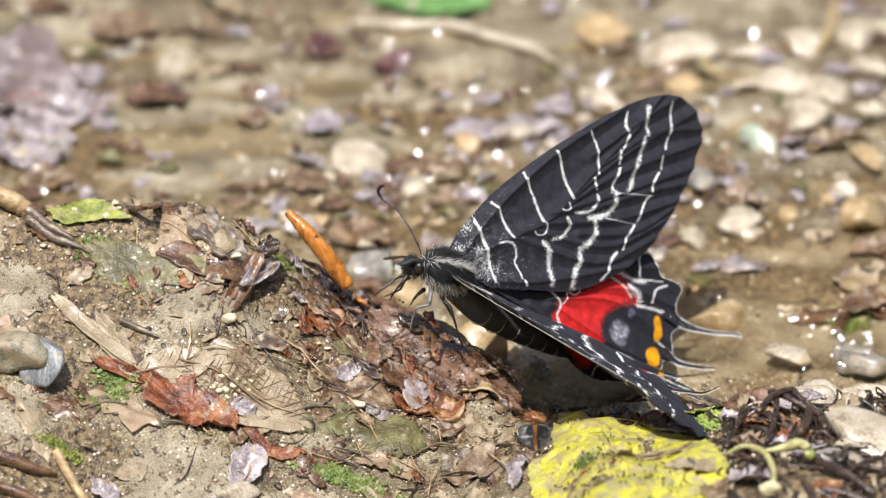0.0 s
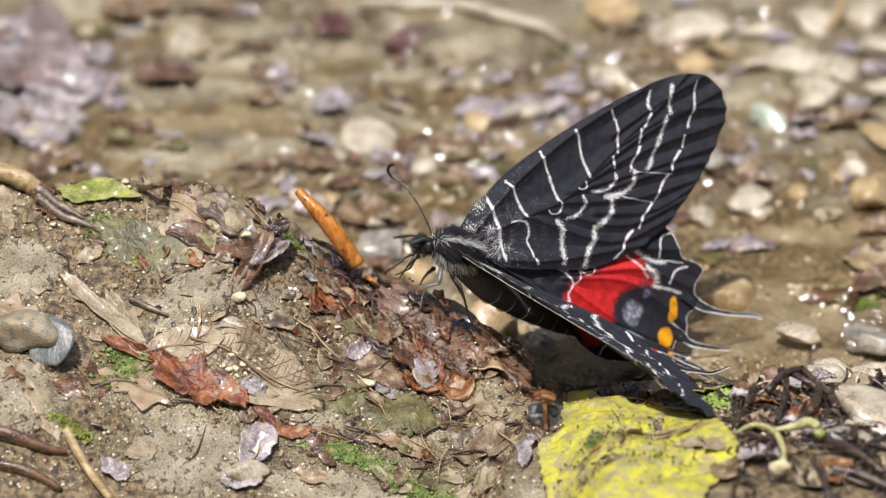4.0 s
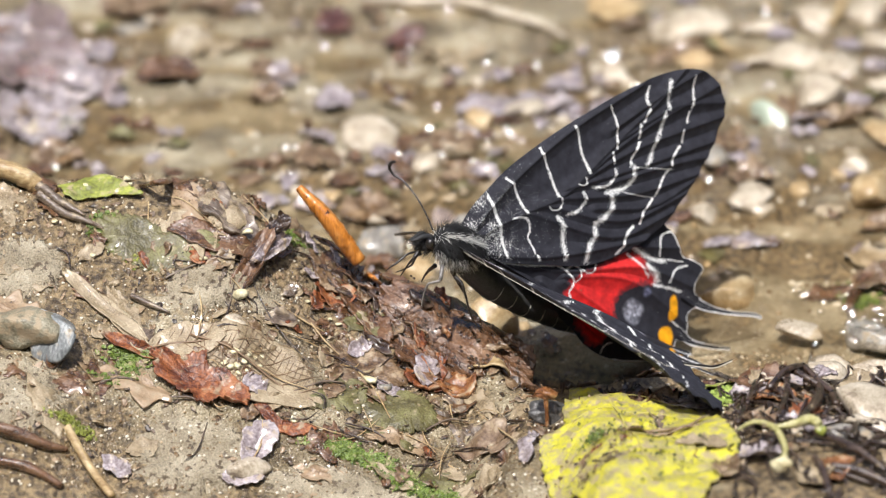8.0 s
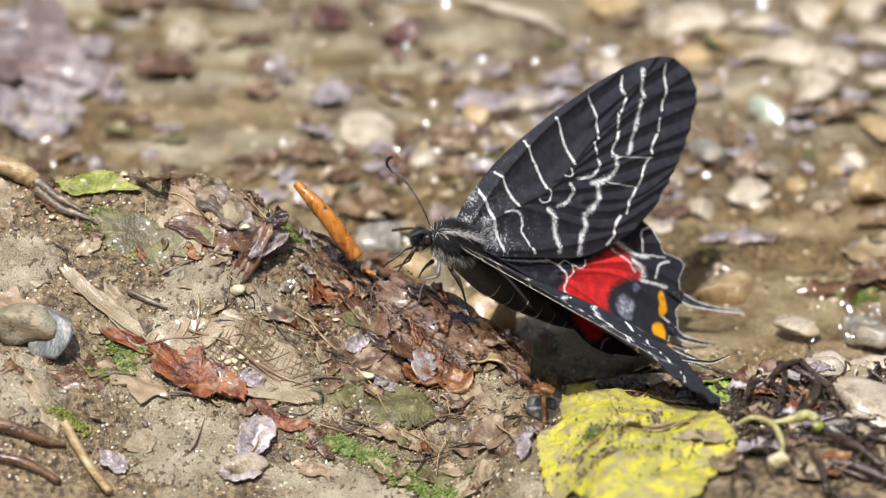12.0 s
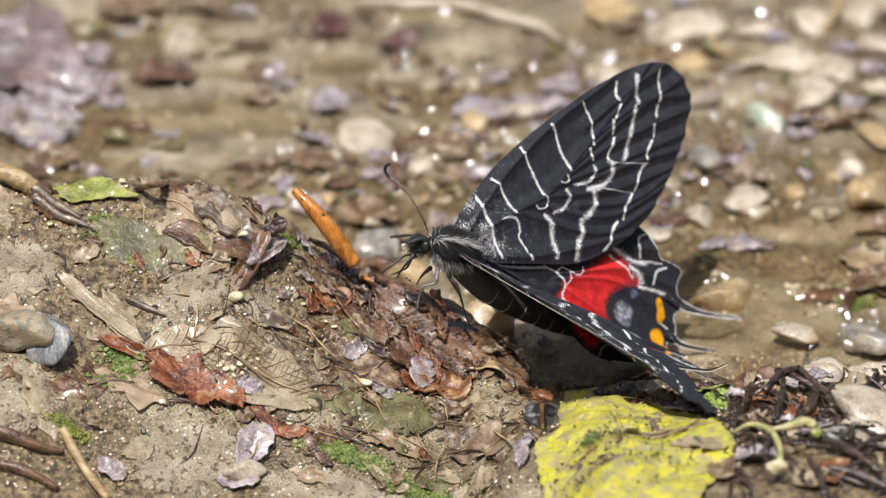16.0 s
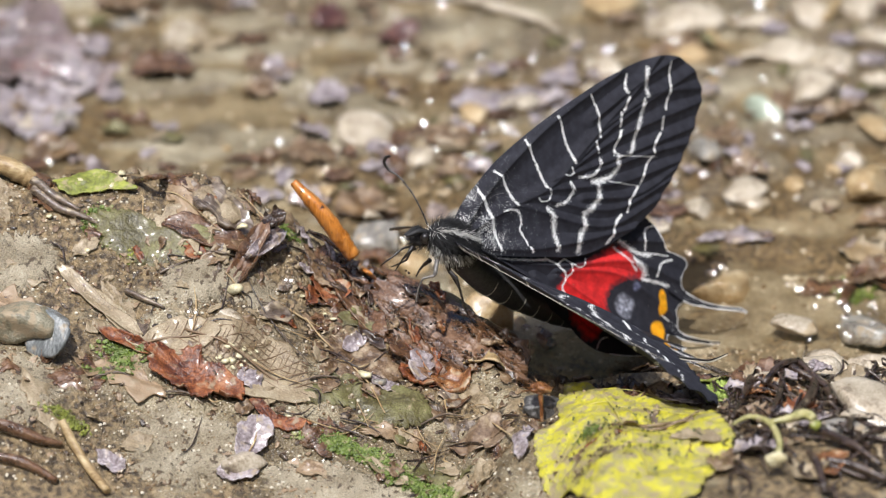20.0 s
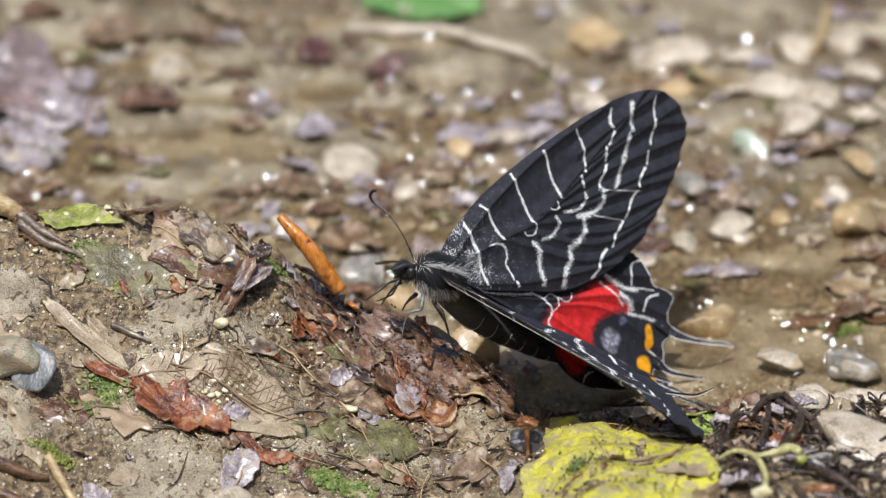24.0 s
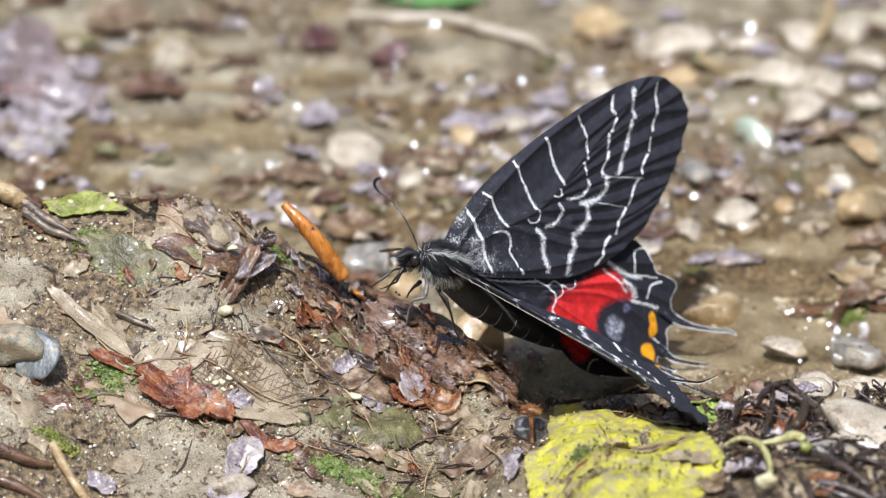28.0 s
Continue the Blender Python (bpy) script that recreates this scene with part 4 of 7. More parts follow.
    part("proboscis", tube([(-7.4, -2.1, 0.8), (-8.9, -3.2, 1.1), (-10.5, -4.3, 0.3), (-11.9, -4.9, -0.5), (-12.6, -4.8, -1.3)], (0.2, 0.18, 0.16, 0.12), 20, 7), CHITIN, bf)
    legs = [([(-3.1, -5.1, 0.1), (-3.3, -6.9, -0.8), (-3.5, -7.4, -1.5)], [(-3.5, -7.4, -1.5), (-5.5, -8.1, -1.6)], [(-5.5, -8.1, -1.6), (-6.2, -8.2, -3.6), (-6.7, -8.8, -6.1)], CHITIN_GREY),
            ([(-0.9, -5.4, -2.1), (0.2, -6.8, -2.4)], [(0.2, -6.8, -2.4), (1.0, -7.5, -5.2)], [(1.0, -7.5, -5.2), (1.8, -7.6, -8.7), (3.6, -6.0, -13.4)], CHITIN),
            ([(-6.7, -0.6, -0.5), (-7.4, -0.8, -0.8)], [(-7.4, -0.8, -0.8), (-8.3, -1.0, -2.8)], [(-8.3, -1.0, -2.8), (-9.9, 0.2, -4.6), (-11.0, 0.8, -5.5)], CHITIN),
            ([(-4.3, -0.2, -3.4), (-5.3, 1.0, -5.2)], [(-5.3, 1.0, -5.2), (-6.1, 2.1, -7.1)], [(-6.1, 2.1, -7.1), (-6.7, 2.7, -8.9)], CHITIN),
            ([(-7.2, -3.0, 1.3), (-7.8, -3.9, 0.9)], [(-7.8, -3.9, 0.9), (-8.9, -4.2, -0.4)], [(-8.9, -4.2, -0.4), (-10.2, -4.1, -2.9)], CHITIN),
            ([(-1.4, 0.9, -5.3), (-0.3, 1.4, -8.1)], [(-0.3, 1.4, -8.1), (0.7, 1.6, -10.5)], [(0.7, 1.6, -10.5), (1.5, 1.2, -13.6)], CHITIN)]
    for femur, tibia, tarsus, mt in legs:
        leg = part("leg", tube(femur, (0.42, 0.32), 8, 8), mt, bf)
        part("tibia", tube(tibia, (0.27, 0.2), 8, 7), mt, leg)
        part("tarsus", tube(tarsus, (0.18, 0.14, 0.09), 12, 6), mt, leg)
    # fur: fine hairs, joined
    def hairs(count, seed, length, pale):
        """Hairs rooted all over the thorax; the pale ones in two streaks along it."""
        g = np.random.default_rng(seed)
        out = []
        mat3 = np.array(RIGHT.to_3x3())
        while len(out) < count:
            u = g.normal(size=3)
            u /= np.linalg.norm(u)
            rooted = mat3 @ (u * (4.4, 2.9, 2.9) + (-1.0, 0, 0))
            out_way = mat3 @ (u / (4.4, 2.9, 2.9))
            out_way /= np.linalg.norm(out_way)
            if out_way @ (0, -0.819, 0.574) < -0.35:
                continue
            streak = abs(out_way @ (0, 0.574, 0.819) - 0.35) < 0.085 or (out_way[2] < -0.15 and g.random() < 0.4)
            if streak != pale:
                continue
            w = out_way * 0.55 + np.array(HINGE) * 0.75 + (0, 0, -0.3 if out_way[2] < 0 else 0) + g.normal(size=3) * 0.28
            w = w / np.linalg.norm(w) * length * g.uniform(0.5, 1.2)
            k = 0.045 if pale else 0.04
            out.append(tube([rooted, rooted + w * 0.55, rooted + w + (0, 0, -0.15)], (k, k * 0.8, 0.008), 4, 3))
        return join(out)
    part("fur", hairs(2600, 4, 2.1, False), FUR_DARK, bf, "dense black hairs")
    part("pale_fur", hairs(1300, 5, 1.9, True), FUR_PALE, bf, "pale streaks of hairs")
    g = np.random.default_rng(9)
    fuzz = []
    for _ in range(500):
        u = g.normal(size=3)
        u /= np.linalg.norm(u)
        o = np.array((-6.0, -0.5, 1.3)) + u * 1.5
        w = u * 0.7 + (-0.4, 0, 0.1) + g.normal(size=3) * 0.25
        fuzz.append(tube([o, o + w * 0.6, o + w], (0.035, 0.03, 0.008), 4, 3))
    part("head_fur", join(fuzz), FUR_DARK, bf)
    return wings


AXIS_L = Vector((math.cos(radians(52.5)), math.sin(radians(52.5)), 0))
LEAN = {("forewing", "r"): Matrix.Identity(4), ("hindwing", "r"): Matrix.Identity(4),
        ("forewing", "l"): Matrix(((0.981, -0.1665, 0.0995), (0.1736, 0.9825, -0.0677), (-0.0865, 0.0837, 0.9927))).to_4x4() @ Matrix.Rotation(radians(-3), 4, AXIS_L),
        ("hindwing", "l"): pose(0, 0, 0, 2.0, 0, 6.0) @ Matrix.Rotation(radians(-1.4), 4, AXIS_L) @ Matrix(((0.9727, 0.2266, 0.0494), (-0.2212, 0.9705, -0.096), (-0.0697, 0.0825, 0.9942))).to_4x4()}
WINGS = build_butterfly()


# ---- things on the bank ----
BEAD = material("wet_bead", [(0.03, 0.02, 0.012), (0.06, 0.04, 0.025)], 1, (0.05, 0.1), 0.0, 0.3, coat=1.0)
BROWNLEAF = material("smooth_brown_leaf", [(0.07, 0.04, 0.022), (0.19, 0.125, 0.075), (0.36, 0.28, 0.19)], 4, (0.25, 0.5), 0.6, 0.6, coat=0.6, silt=0.07, bump_mm=0.4)
def on(pts, lift=0.0):
    """Points over the ground: x, y of the plan in mm and a lift above it."""
    out = []
    for x, y, *p in pts:
        x, y = laid((x, y))
        out.append((x, y, float(height(x, y)) + (p[0] if p else lift)))
    return out


def rod(name, label, category, pts, radii, mat, lift=0.4, n=18, sides=9, knots=0.15, flat=0.7, group="", seed=1):
    p = on(pts, lift)
    c = np.mean(p, axis=0)
    return thing(name, label, category, Matrix.Translation(Vector(c) * MM), group, tube([tuple(np.array(q) - c) for q in p], radii, n, sides, knots, flat, seed), mat)


def draped(m):
    """How far the ground lies above the plane of the pose m, as a function of places in it."""
    a = np.array(m)
    def f(x, y):
        px = a[0, 3] / MM + a[0, 0] * x + a[0, 1] * y
        py = a[1, 3] / MM + a[1, 0] * x + a[1, 1] * y
        pz = a[2, 3] / MM + a[2, 0] * x + a[2, 1] * y
        return (height(px, py) - pz) * a[2, 2]
    return f


def leaf(name, label, category, at, length, width, spin, mat, shape="oval", curl=0.0, wave=0.6, jag=0.08, lift=0.35, thick=0.2, seed=1, bend=0.0, cling=1.0, tip=0.0, r=5.0, group="", nu=40, nv=16, ridge=0.16):
    m = lie(*at, spin, lift, r, tip)
    g = draped(m)
    ob = thing(name, label, category, m, group, blade(length, width, shape, curl, wave, jag, thick, nu, nv, seed, bend, (lambda x, y: cling * (g(x, y) + lift)) if cling else None, ridge), mat)
    return ob


def stone(label, at, rx, ry, rz, mat, seed, spin=0.0, angular=0.35, group="stones in the stream", name="stone", sink=0.36, sub=3):
    x, y = laid(at)
    z = float(height(x, y))
    return thing(name, label, "stone", Matrix.Translation((x * MM, y * MM, (max(z, -0.6) + rz * (1 - 2 * sink)) * MM)) @ pose(0, 0, 0, 0, 0, spin), group,
                 blob(rx, ry, rz, seed, 0.22, max(sub, 3), angular * 1.6), mat)


# bark that the butterfly stands on
def slab(label, at, length, width, thick, spin, mat, seed, lean=(0, -0.62, 0.78), name="bark_slab", wave=1.3, curl=1.0, ridge=0.45):
    """A thick ragged board that leans on the bank, facing along lean."""
    n = Vector(lean).normalized()
    m = Matrix.Translation(Vector(stood(at)) * MM) @ Vector((0, 0, 1)).rotation_difference(n).to_matrix().to_4x4() @ pose(0, 0, 0, 0, 0, spin)
    return thing(name, label, "bark", m, "", blade(length, width, "torn", curl, wave, 0.12, thick, 90, 56, seed, ridge=ridge), mat)


slab("wet dark brown bark slab with ragged edges", (2.3, -43.5, 12.8), 30, 12, 4.5, -36, BARK, 11, wave=1.1, curl=-2.4, ridge=0.2)
BARK_AT = Matrix.Translation(Vector(stood((2.3, -43.5, 12.8))) * MM) @ Vector((0, 0, 1)).rotation_difference(Vector((0, -0.62, 0.78)).normalized()).to_matrix().to_4x4() @ pose(0, 0, 0, 0, 0, -36)
for i in range(9):
    g = np.random.default_rng(5100 + i)
    u, v = g.uniform(-12.5, 12.5), g.uniform(-4.2, 4.2)
    ln = g.uniform(1.6, 5.5)
    k = int(g.integers(7))
    thing("bark_flake", ("black wet bark flake on bark slab", "dark brown wet bark flake on bark slab", "rust brown wood flake on bark slab", "dark brown wet bark flake on bark slab", "brown soaked leaf scrap on bark slab", "black wet bark flake on bark slab", "amber wet wood flake on bark slab")[k], "bark",
          BARK_AT @ pose(u * MM, v * MM, g.uniform(0.3, 1.1) * MM, g.normal() * 13, g.normal() * 13, g.normal() * 30), "bark flakes",
          blade(ln, ln * g.uniform(0.25, 0.6), "torn", g.uniform(0, 0.5), 0.4, 0.2, 0.7, 16, 8, 5100 + i, ridge=0.3), (ROOT, BARK, RUST, BARK, LITTER, ROOT, AMBER)[k])
# Small glossy beads added to make the bark glint.
wet = []
for i in range(70):
    g = np.random.default_rng(5200 + i)
    wet.append(moved(blob(g.uniform(0.18, 0.42), g.uniform(0.15, 0.3), g.uniform(0.15, 0.25), 5200 + i, 0.1, 2), pose(g.uniform(-13, 13) * MM, g.uniform(-4.5, 4.5) * MM, g.uniform(1.2, 1.6) * MM)))
thing("bark_drops", "tiny glossy beads added for glints on bark", "water drop", BARK_AT, "", join(wet), BEAD, "stuff")
slab("dark rotten bark end beside the pool", (10.5, -45.4, 8.4), 9.5, 8.5, 4.0, -48, BARK, 12, name="bark_chip", wave=0.9)
leaf("bark_chip", "reddish brown bark chip beside orange splinter", "bark", (-6.7, -33.5), 13, 5, -42, BARK, "torn", 0.8, 0.7, 0.12, 1.1, 0.7, 13, cling=1.0)
leaf("bark_chip", "dark wet bark flake with curled edge", "bark", (-3.7, -47.4), 14, 6, -40, BARK, "torn", 1.2, 0.7, 0.14, 0.8, 0.6, 14)
leaf("bark_chip", "frayed brown bark strip on the bank", "bark", (-13.9, -40.6), 16, 4.5, -46, BARK, "torn", 0.7, 0.8, 0.14, 0.8, 0.6, 15)
leaf("amber_chip", "wet amber brown wood chip", "wood chip", (2.0, -50.7), 7, 5.5, -30, AMBER, "torn", 0.8, 0.8, 0.14, 0.9, 0.9, 16)
leaf("amber_chip", "rust brown wood chip on the bank", "wood chip", (-3.4, -50.2), 6.5, 4.5, -20, RUST, "torn", 0.6, 0.6, 0.14, 0.8, 0.6, 17)
rod("amber_chip", "small orange wood sliver beside bark", "wood chip", [(-14.4, -7.1), (-12.5, -33.0), (-10.8, -34.3)], (0.5, 0.85, 0.5), ORANGE, 1.3, 14, 8, 0.15, 0.5)
rod("amber_chip", "orange and pink wood sliver beside bark", "wood chip", [(-10.4, -6.4), (-9.4, -8.9), (-8.3, -32.3)], (0.4, 0.8, 0.5), AMBER, 1.5, 14, 8, 0.2, 0.5)
leaf("leaf_fragment", "reddish brown wet leaf scrap", "leaf", (-18.6, -38.6), 7, 6, -60, RUST, "torn", 0.8, 0.6, 0.12, 0.9, 0.25, 20)

for i in range(46):
    g = np.random.default_rng(5400 + i)
    a, c = np.array((-17.8, -32.4)), np.array((1.5, -47.3))
    p = a + (c - a) * g.random() + g.normal(size=2) * 3.2
    ln = g.uniform(2.5, 8)
    k = int(g.integers(6))
    leaf("bark_flake", ("dark brown wet bark flake on the bank", "rust brown bark flake on the bank", "brown soaked leaf strip on the bank", "sky-tinted grey wet flake on the bank", "black wet bark sliver on the bank", "tan frayed bark sliver on the bank")[k], "bark", tuple(p), ln, ln * g.uniform(0.15, 0.5), -45 + g.normal() * 22,
         (BARK, RUST, LITTER, LILAC, ROOT, STRAW)[k], "torn", g.uniform(0.2, 0.9), 0.5, 0.18, g.uniform(0.6, 1.6), 0.4, 5400 + i, tip=g.normal() * 10, group="bark flakes", nu=16, nv=8)

# the upright orange splinter
p0, p1, p2 = (stood(q) for q in ((-24.5, -30.8, 34.4), (-19.1, -33.5, 28.9), (-14.4, -35.2, 22.1)))
splinter = thing("orange_splinter", "bright orange wood splinter standing in the litter", "splinter", Matrix.Translation(Vector(p2) * MM))
part("shaft", tube([tuple(np.array(q) - p2) for q in (p0, p1, p2)], (0.8, 1.5, 1.75, 1.8, 1.6), 40, 12, 0.2, 0.8, 3), ORANGE, splinter)
p3 = [tuple(np.array(stood(q)) - p2) for q in [(-20.8, -30.2, 31.0), (-18.7, -31.3, 28.5), (-16.6, -32.4, 25.2), (-14.8, -33.9, 22.1)]]
part("split_side", tube(p3, (0.3, 0.8, 1.0, 1.0), 18, 8, 0.15, 0.7, 4), ORANGE, splinter, "paler split side of the splinter")

# stump of weathered bark
slab("weathered brown bark stub leaning on litter", (-32.3, -40.1, 25.6), 13.5, 3.4, 1.6, 62, BARK, 24, name="bark_stub", wave=0.6, curl=0.8)
slab("pale grey torn bark face beside stub", (-29.1, -38.0, 26.7), 9.5, 2.8, 1.4, 55, LILAC, 25, name="bark_stub", wave=0.6, curl=0.6, lean=(0.5, -0.5, 0.7))
slab("black charred bark end on stub", (-27.8, -35.2, 29.9), 4.2, 2.6, 1.6, 30, ROOT, 26, name="bark_stub", wave=0.6)
leaf("bark_chip", "weathered brown bark strip behind stub", "bark", (-36.8, -33.5), 13, 6, -30, BARK_GREY, "torn", 1.0, 0.9, 0.14, 0.9, 0.8, 21)
leaf("bark_chip", "brown bark strip on the bank", "bark", (-38.7, -37.1), 15, 5, -14, BARK, "torn", 0.7, 0.8, 0.14, 0.5, 0.5, 22)

# leaves of the bank
def sheet(name, label, category, outline, mat, lift=0.6, wave=0.4, jag=0.25, thick=0.25, curl=0.0, seed=1, sag=0.15, n=150, rings=26, group="", bumps=2.2):
    """A flat piece with a drawn outline that lies over the ground: two faces and an edge. outline: mm on the ground."""
    out = smooth_outline([(a, b, 0) for a, b in outline], n)
    c = out.mean(0)
    turn = np.arctan2(out[:, 1] - c[1], out[:, 0] - c[0])
    ragged = 1 + 0.1 * jag * (grain(turn * 9 + seed * 31, turn * 0, 0.5, seed) + 0.9 * grain(turn * 9 + seed * 17, turn * 0, 0.17, seed + 1))
    r = np.linspace(0.01, 1, rings)
    q = (c + (out - c)[None] * r[:, None, None] * (1 + (ragged - 1) * r[:, None] ** 2)[:, :, None]).reshape(-1, 2)
    x, y = q[:, 0].copy(), q[:, 1].copy()
    soft = sum(height(x + a, y + b) for a, b in ((2, 0), (-2, 0), (0, 2), (0, -2))) / 4
    z = soft + lift + wave * grain(x + seed * 13, y, 9, seed + 2) + 0.35 * wave * grain(x, y + seed * 7, bumps, seed + 3) + 0.16 * wave * grain(x, y, 0.8, seed + 5)
    rr = np.repeat(r, n)
    z = z + curl * rr ** 4 * (0.6 + 0.6 * grain(np.tile(turn, rings) * 3, turn[0], 1.0, seed + 4)) - sag * rr ** 8
    z = np.maximum(z, height(x, y) + 0.08)
    v = np.c_[x, y, z]
    mid = np.array([c[0], c[1], float(height(float(c[0]), float(c[1])))])
    v = v - mid
    k = len(v)
    f = []
    for i in range(rings - 1):
        for j in range(n):
            a, b = i * n + j, i * n + (j + 1) % n
            f.append((a, a + n, b + n, b))
            f.append((k + b, k + b + n, k + a + n, k + a))
    e = (rings - 1) * n
    f += [(e + j, e + k + j, e + k + (j + 1) % n, e + (j + 1) % n) for j in range(n)]
    return thing(name, label, category, Matrix.Translation(Vector(mid) * MM), group, (np.vstack([v, v - (0, 0, thick)]), f), mat)


def veined(at, length, width, spin, seed, label, mat=None, rib=None, shape="oval", name="decayed_leaf", lift=0.5, jag=0.1, net=False, ribs=True):
    mat, rib = mat or TANLEAF, rib or VEIN
    m = lie(*at, spin, lift, 6)
    g = draped(m)
    ob = thing(name, label, "leaf", m)
    part("leaf_blade", blade(length, width, shape, 0.4, 0.5, jag, 0.2, 60, 30, seed, 0, lambda x, y: g(x, y) + lift), mat, ob)
    def over(pts):
        return [(x, y, 0.12 + lift + 0.4 * (2 * y / width) ** 2 + float(g(np.array(x), np.array(y)))) for x, y in pts]
    part("midrib", tube(over([(-length * 0.5, 0), (-length * 0.2, 0.3), (length * 0.2, -0.2), (length * 0.46, 0.1)]), (0.25, 0.2, 0.16, 0.1), 24, 6), rib, ob)
    for k in range(7 if ribs else 0):
        x = -length * 0.4 + k * length * 0.125
        for s in (-1, 1):
            part("side_vein", tube(over([(x, 0), (x + width * 0.16, s * width * 0.2), (x + width * 0.3, s * width * 0.42 * math.sin(math.pi * (k + 1) / 8) ** 0.5)]), (0.13, 0.1, 0.06), 12, 5), rib, ob)
    if net:
        g2 = np.random.default_rng(seed)
        cells = []
        for x in np.arange(-length * 0.4, length * 0.4, 0.95):
            w = width * 0.44 * math.sqrt(max(0.05, 1 - (2 * x / length) ** 2))
            cells.append(tube([(a, c, z - 0.06) for a, c, z in over([(x + 0.3 * g2.normal(), -w), (x + 0.6, -w * 0.3), (x + 0.6 + 0.3 * g2.normal(), w * 0.3), (x, w)])], (0.05, 0.07, 0.05), 16, 4))
        for y in np.arange(-width * 0.4, width * 0.41, 1.1):
            w = length * 0.44 * math.sqrt(max(0.05, 1 - (2 * y / width) ** 2))
            cells.append(tube([(a, c, z - 0.06) for a, c, z in over([(-w, y), (-w * 0.3, y + 0.3 * g2.normal()), (w * 0.3, y + 0.3 * g2.normal()), (w, y)])], (0.05, 0.07, 0.05), 20, 4))
        part("vein_net", join(cells), rib, ob, "fine net of brown veins")
    return ob


veined((-31.8, -54.6), 24, 15, -24, 31, "dry tan decayed leaf with netted brown veins", net=True)
veined((-43.2, -51.8), 13, 7, 12, 33, "small decayed tan leaf with brown veins")
sheet("rust_leaf", "wet rust red curled leaf on silt", "leaf", [(-47.3, -80.1), (-45.7, -78.4), (-43.7, -78.7), (-40.2, -78.8), (-38.5, -78.6), (-38.7, -80.2), (-35.5, -81.4), (-32.7, -83.4), (-31.3, -84.7), (-32.6, -86.8), (-35.4, -86.3), (-39.9, -87.0), (-43.7, -84.7), (-46.5, -82.9)],
      RUST, 1.0, 0.8, 0.7, 0.3, 1.5, 34, 0.0)
leaf("rust_leaf", "small rust brown leaf scrap", "leaf", (-52.5, -52.9), 10.5, 2.6, -22, RUST, "torn", 0.6, 0.5, 0.1, 0.6, 0.25, 35)
sheet("rust_leaf", "rust brown leaf edge along tan leaf", "leaf", [(-30.8, -85.5), (-29.0, -84.8), (-28.0, -87.1), (-22.0, -87.2), (-20.6, -88.1), (-24.3, -89.3), (-28.4, -88.2)], RUST, 0.9, 0.5, 0.5, 0.25, 0.5, 36, n=90, rings=14)
sheet("lime_leaf", "mottled lime green leaf on the bank", "leaf", [(-64.1, -50.4), (-60.0, -48.3), (-56.7, -48.0), (-53.8, -49.5), (-50.9, -51.4), (-50.3, -52.4), (-55.1, -52.4), (-58.8, -52.6), (-62.1, -52.9)], LIME, 1.2, 0.5, 0.5, 0.25, 0.4, 37)
for pts, mt, up, sd, lb in (([(-57.7, -57.0), (-52.1, -55.0), (-45.5, -57.3), (-38.9, -57.7), (-37.1, -61.3), (-42.5, -62.7), (-49.0, -63.2), (-54.7, -61.5)], OLIVE, 0.9, 38, "olive brown soaked leaf with algae"),
                            ([(-13.8, -79.1), (-8.8, -74.2), (-3.2, -76.3), (-1.1, -81.5), (-5.9, -84.9), (-11.0, -84.2)], OLIVE, 0.8, 39, "olive soaked leaf beside white seed"),
                            ([(-20.9, -70.4), (-15.4, -65.7), (-8.8, -68.1), (-6.0, -72.4), (-11.6, -75.3), (-17.1, -75.5)], LITTER, 1.0, 40, "dark brown soaked leaf on the bank"),
                            ([(-40.9, -52.8), (-36.3, -49.7), (-32.0, -50.9), (-32.4, -54.9), (-36.1, -57.7), (-39.4, -55.9)], TANLEAF, 1.6, 68, "pale frayed leaf piece on the crest"),
                            ([(-45.4, -58.8), (-39.8, -57.2), (-32.4, -56.8), (-29.6, -57.6), (-34.1, -62.9), (-41.6, -62.2)], LITTER, 0.8, 69, "brown frayed soaked leaf on the bank")):
    sheet("leaf_fragment", lb, "leaf", pts, mt, up, 0.9, 0.7, 0.3, 0.2, sd, 0.7, 150, 26)
yellow = sheet("yellow_leaf", "mottled bright yellow dead leaf on wet ground", "leaf", [(22.9, -67.8), (26.3, -71.3), (29.9, -90.0), (33.5, -91.6), (38.0, -93.6), (42.3, -99.2), (46.3, -114.3), (45.3, -122.6), (42.0, -129.3), (38.9, -135.6), (27.5, -138.4), (18.0, -115.9), (16.1, -108.0), (15.5, -100.1), (18.3, -98.4), (19.7, -96.7), (19.5, -88.7), (21.1, -68.2)],
      YELLOW, 1.3, 0.9, 0.2, 0.3, 0.25, 41, 0.1, 260, 60)


def rib(pts, radii, lift=1.5):
    """A vein on the yellow leaf, from places on the ground."""
    line = curve_points([(x, y, 0) for x, y in pts], 20)[:, :2]
    mid = np.array(yellow.location) / MM
    z = sum(height(line[:, 0] + a, line[:, 1] + b) for a, b in ((2, 0), (-2, 0), (0, 2), (0, -2))) / 4 + lift
    return tube([tuple(q) for q in np.c_[line, z] - mid], radii, 24, 6)


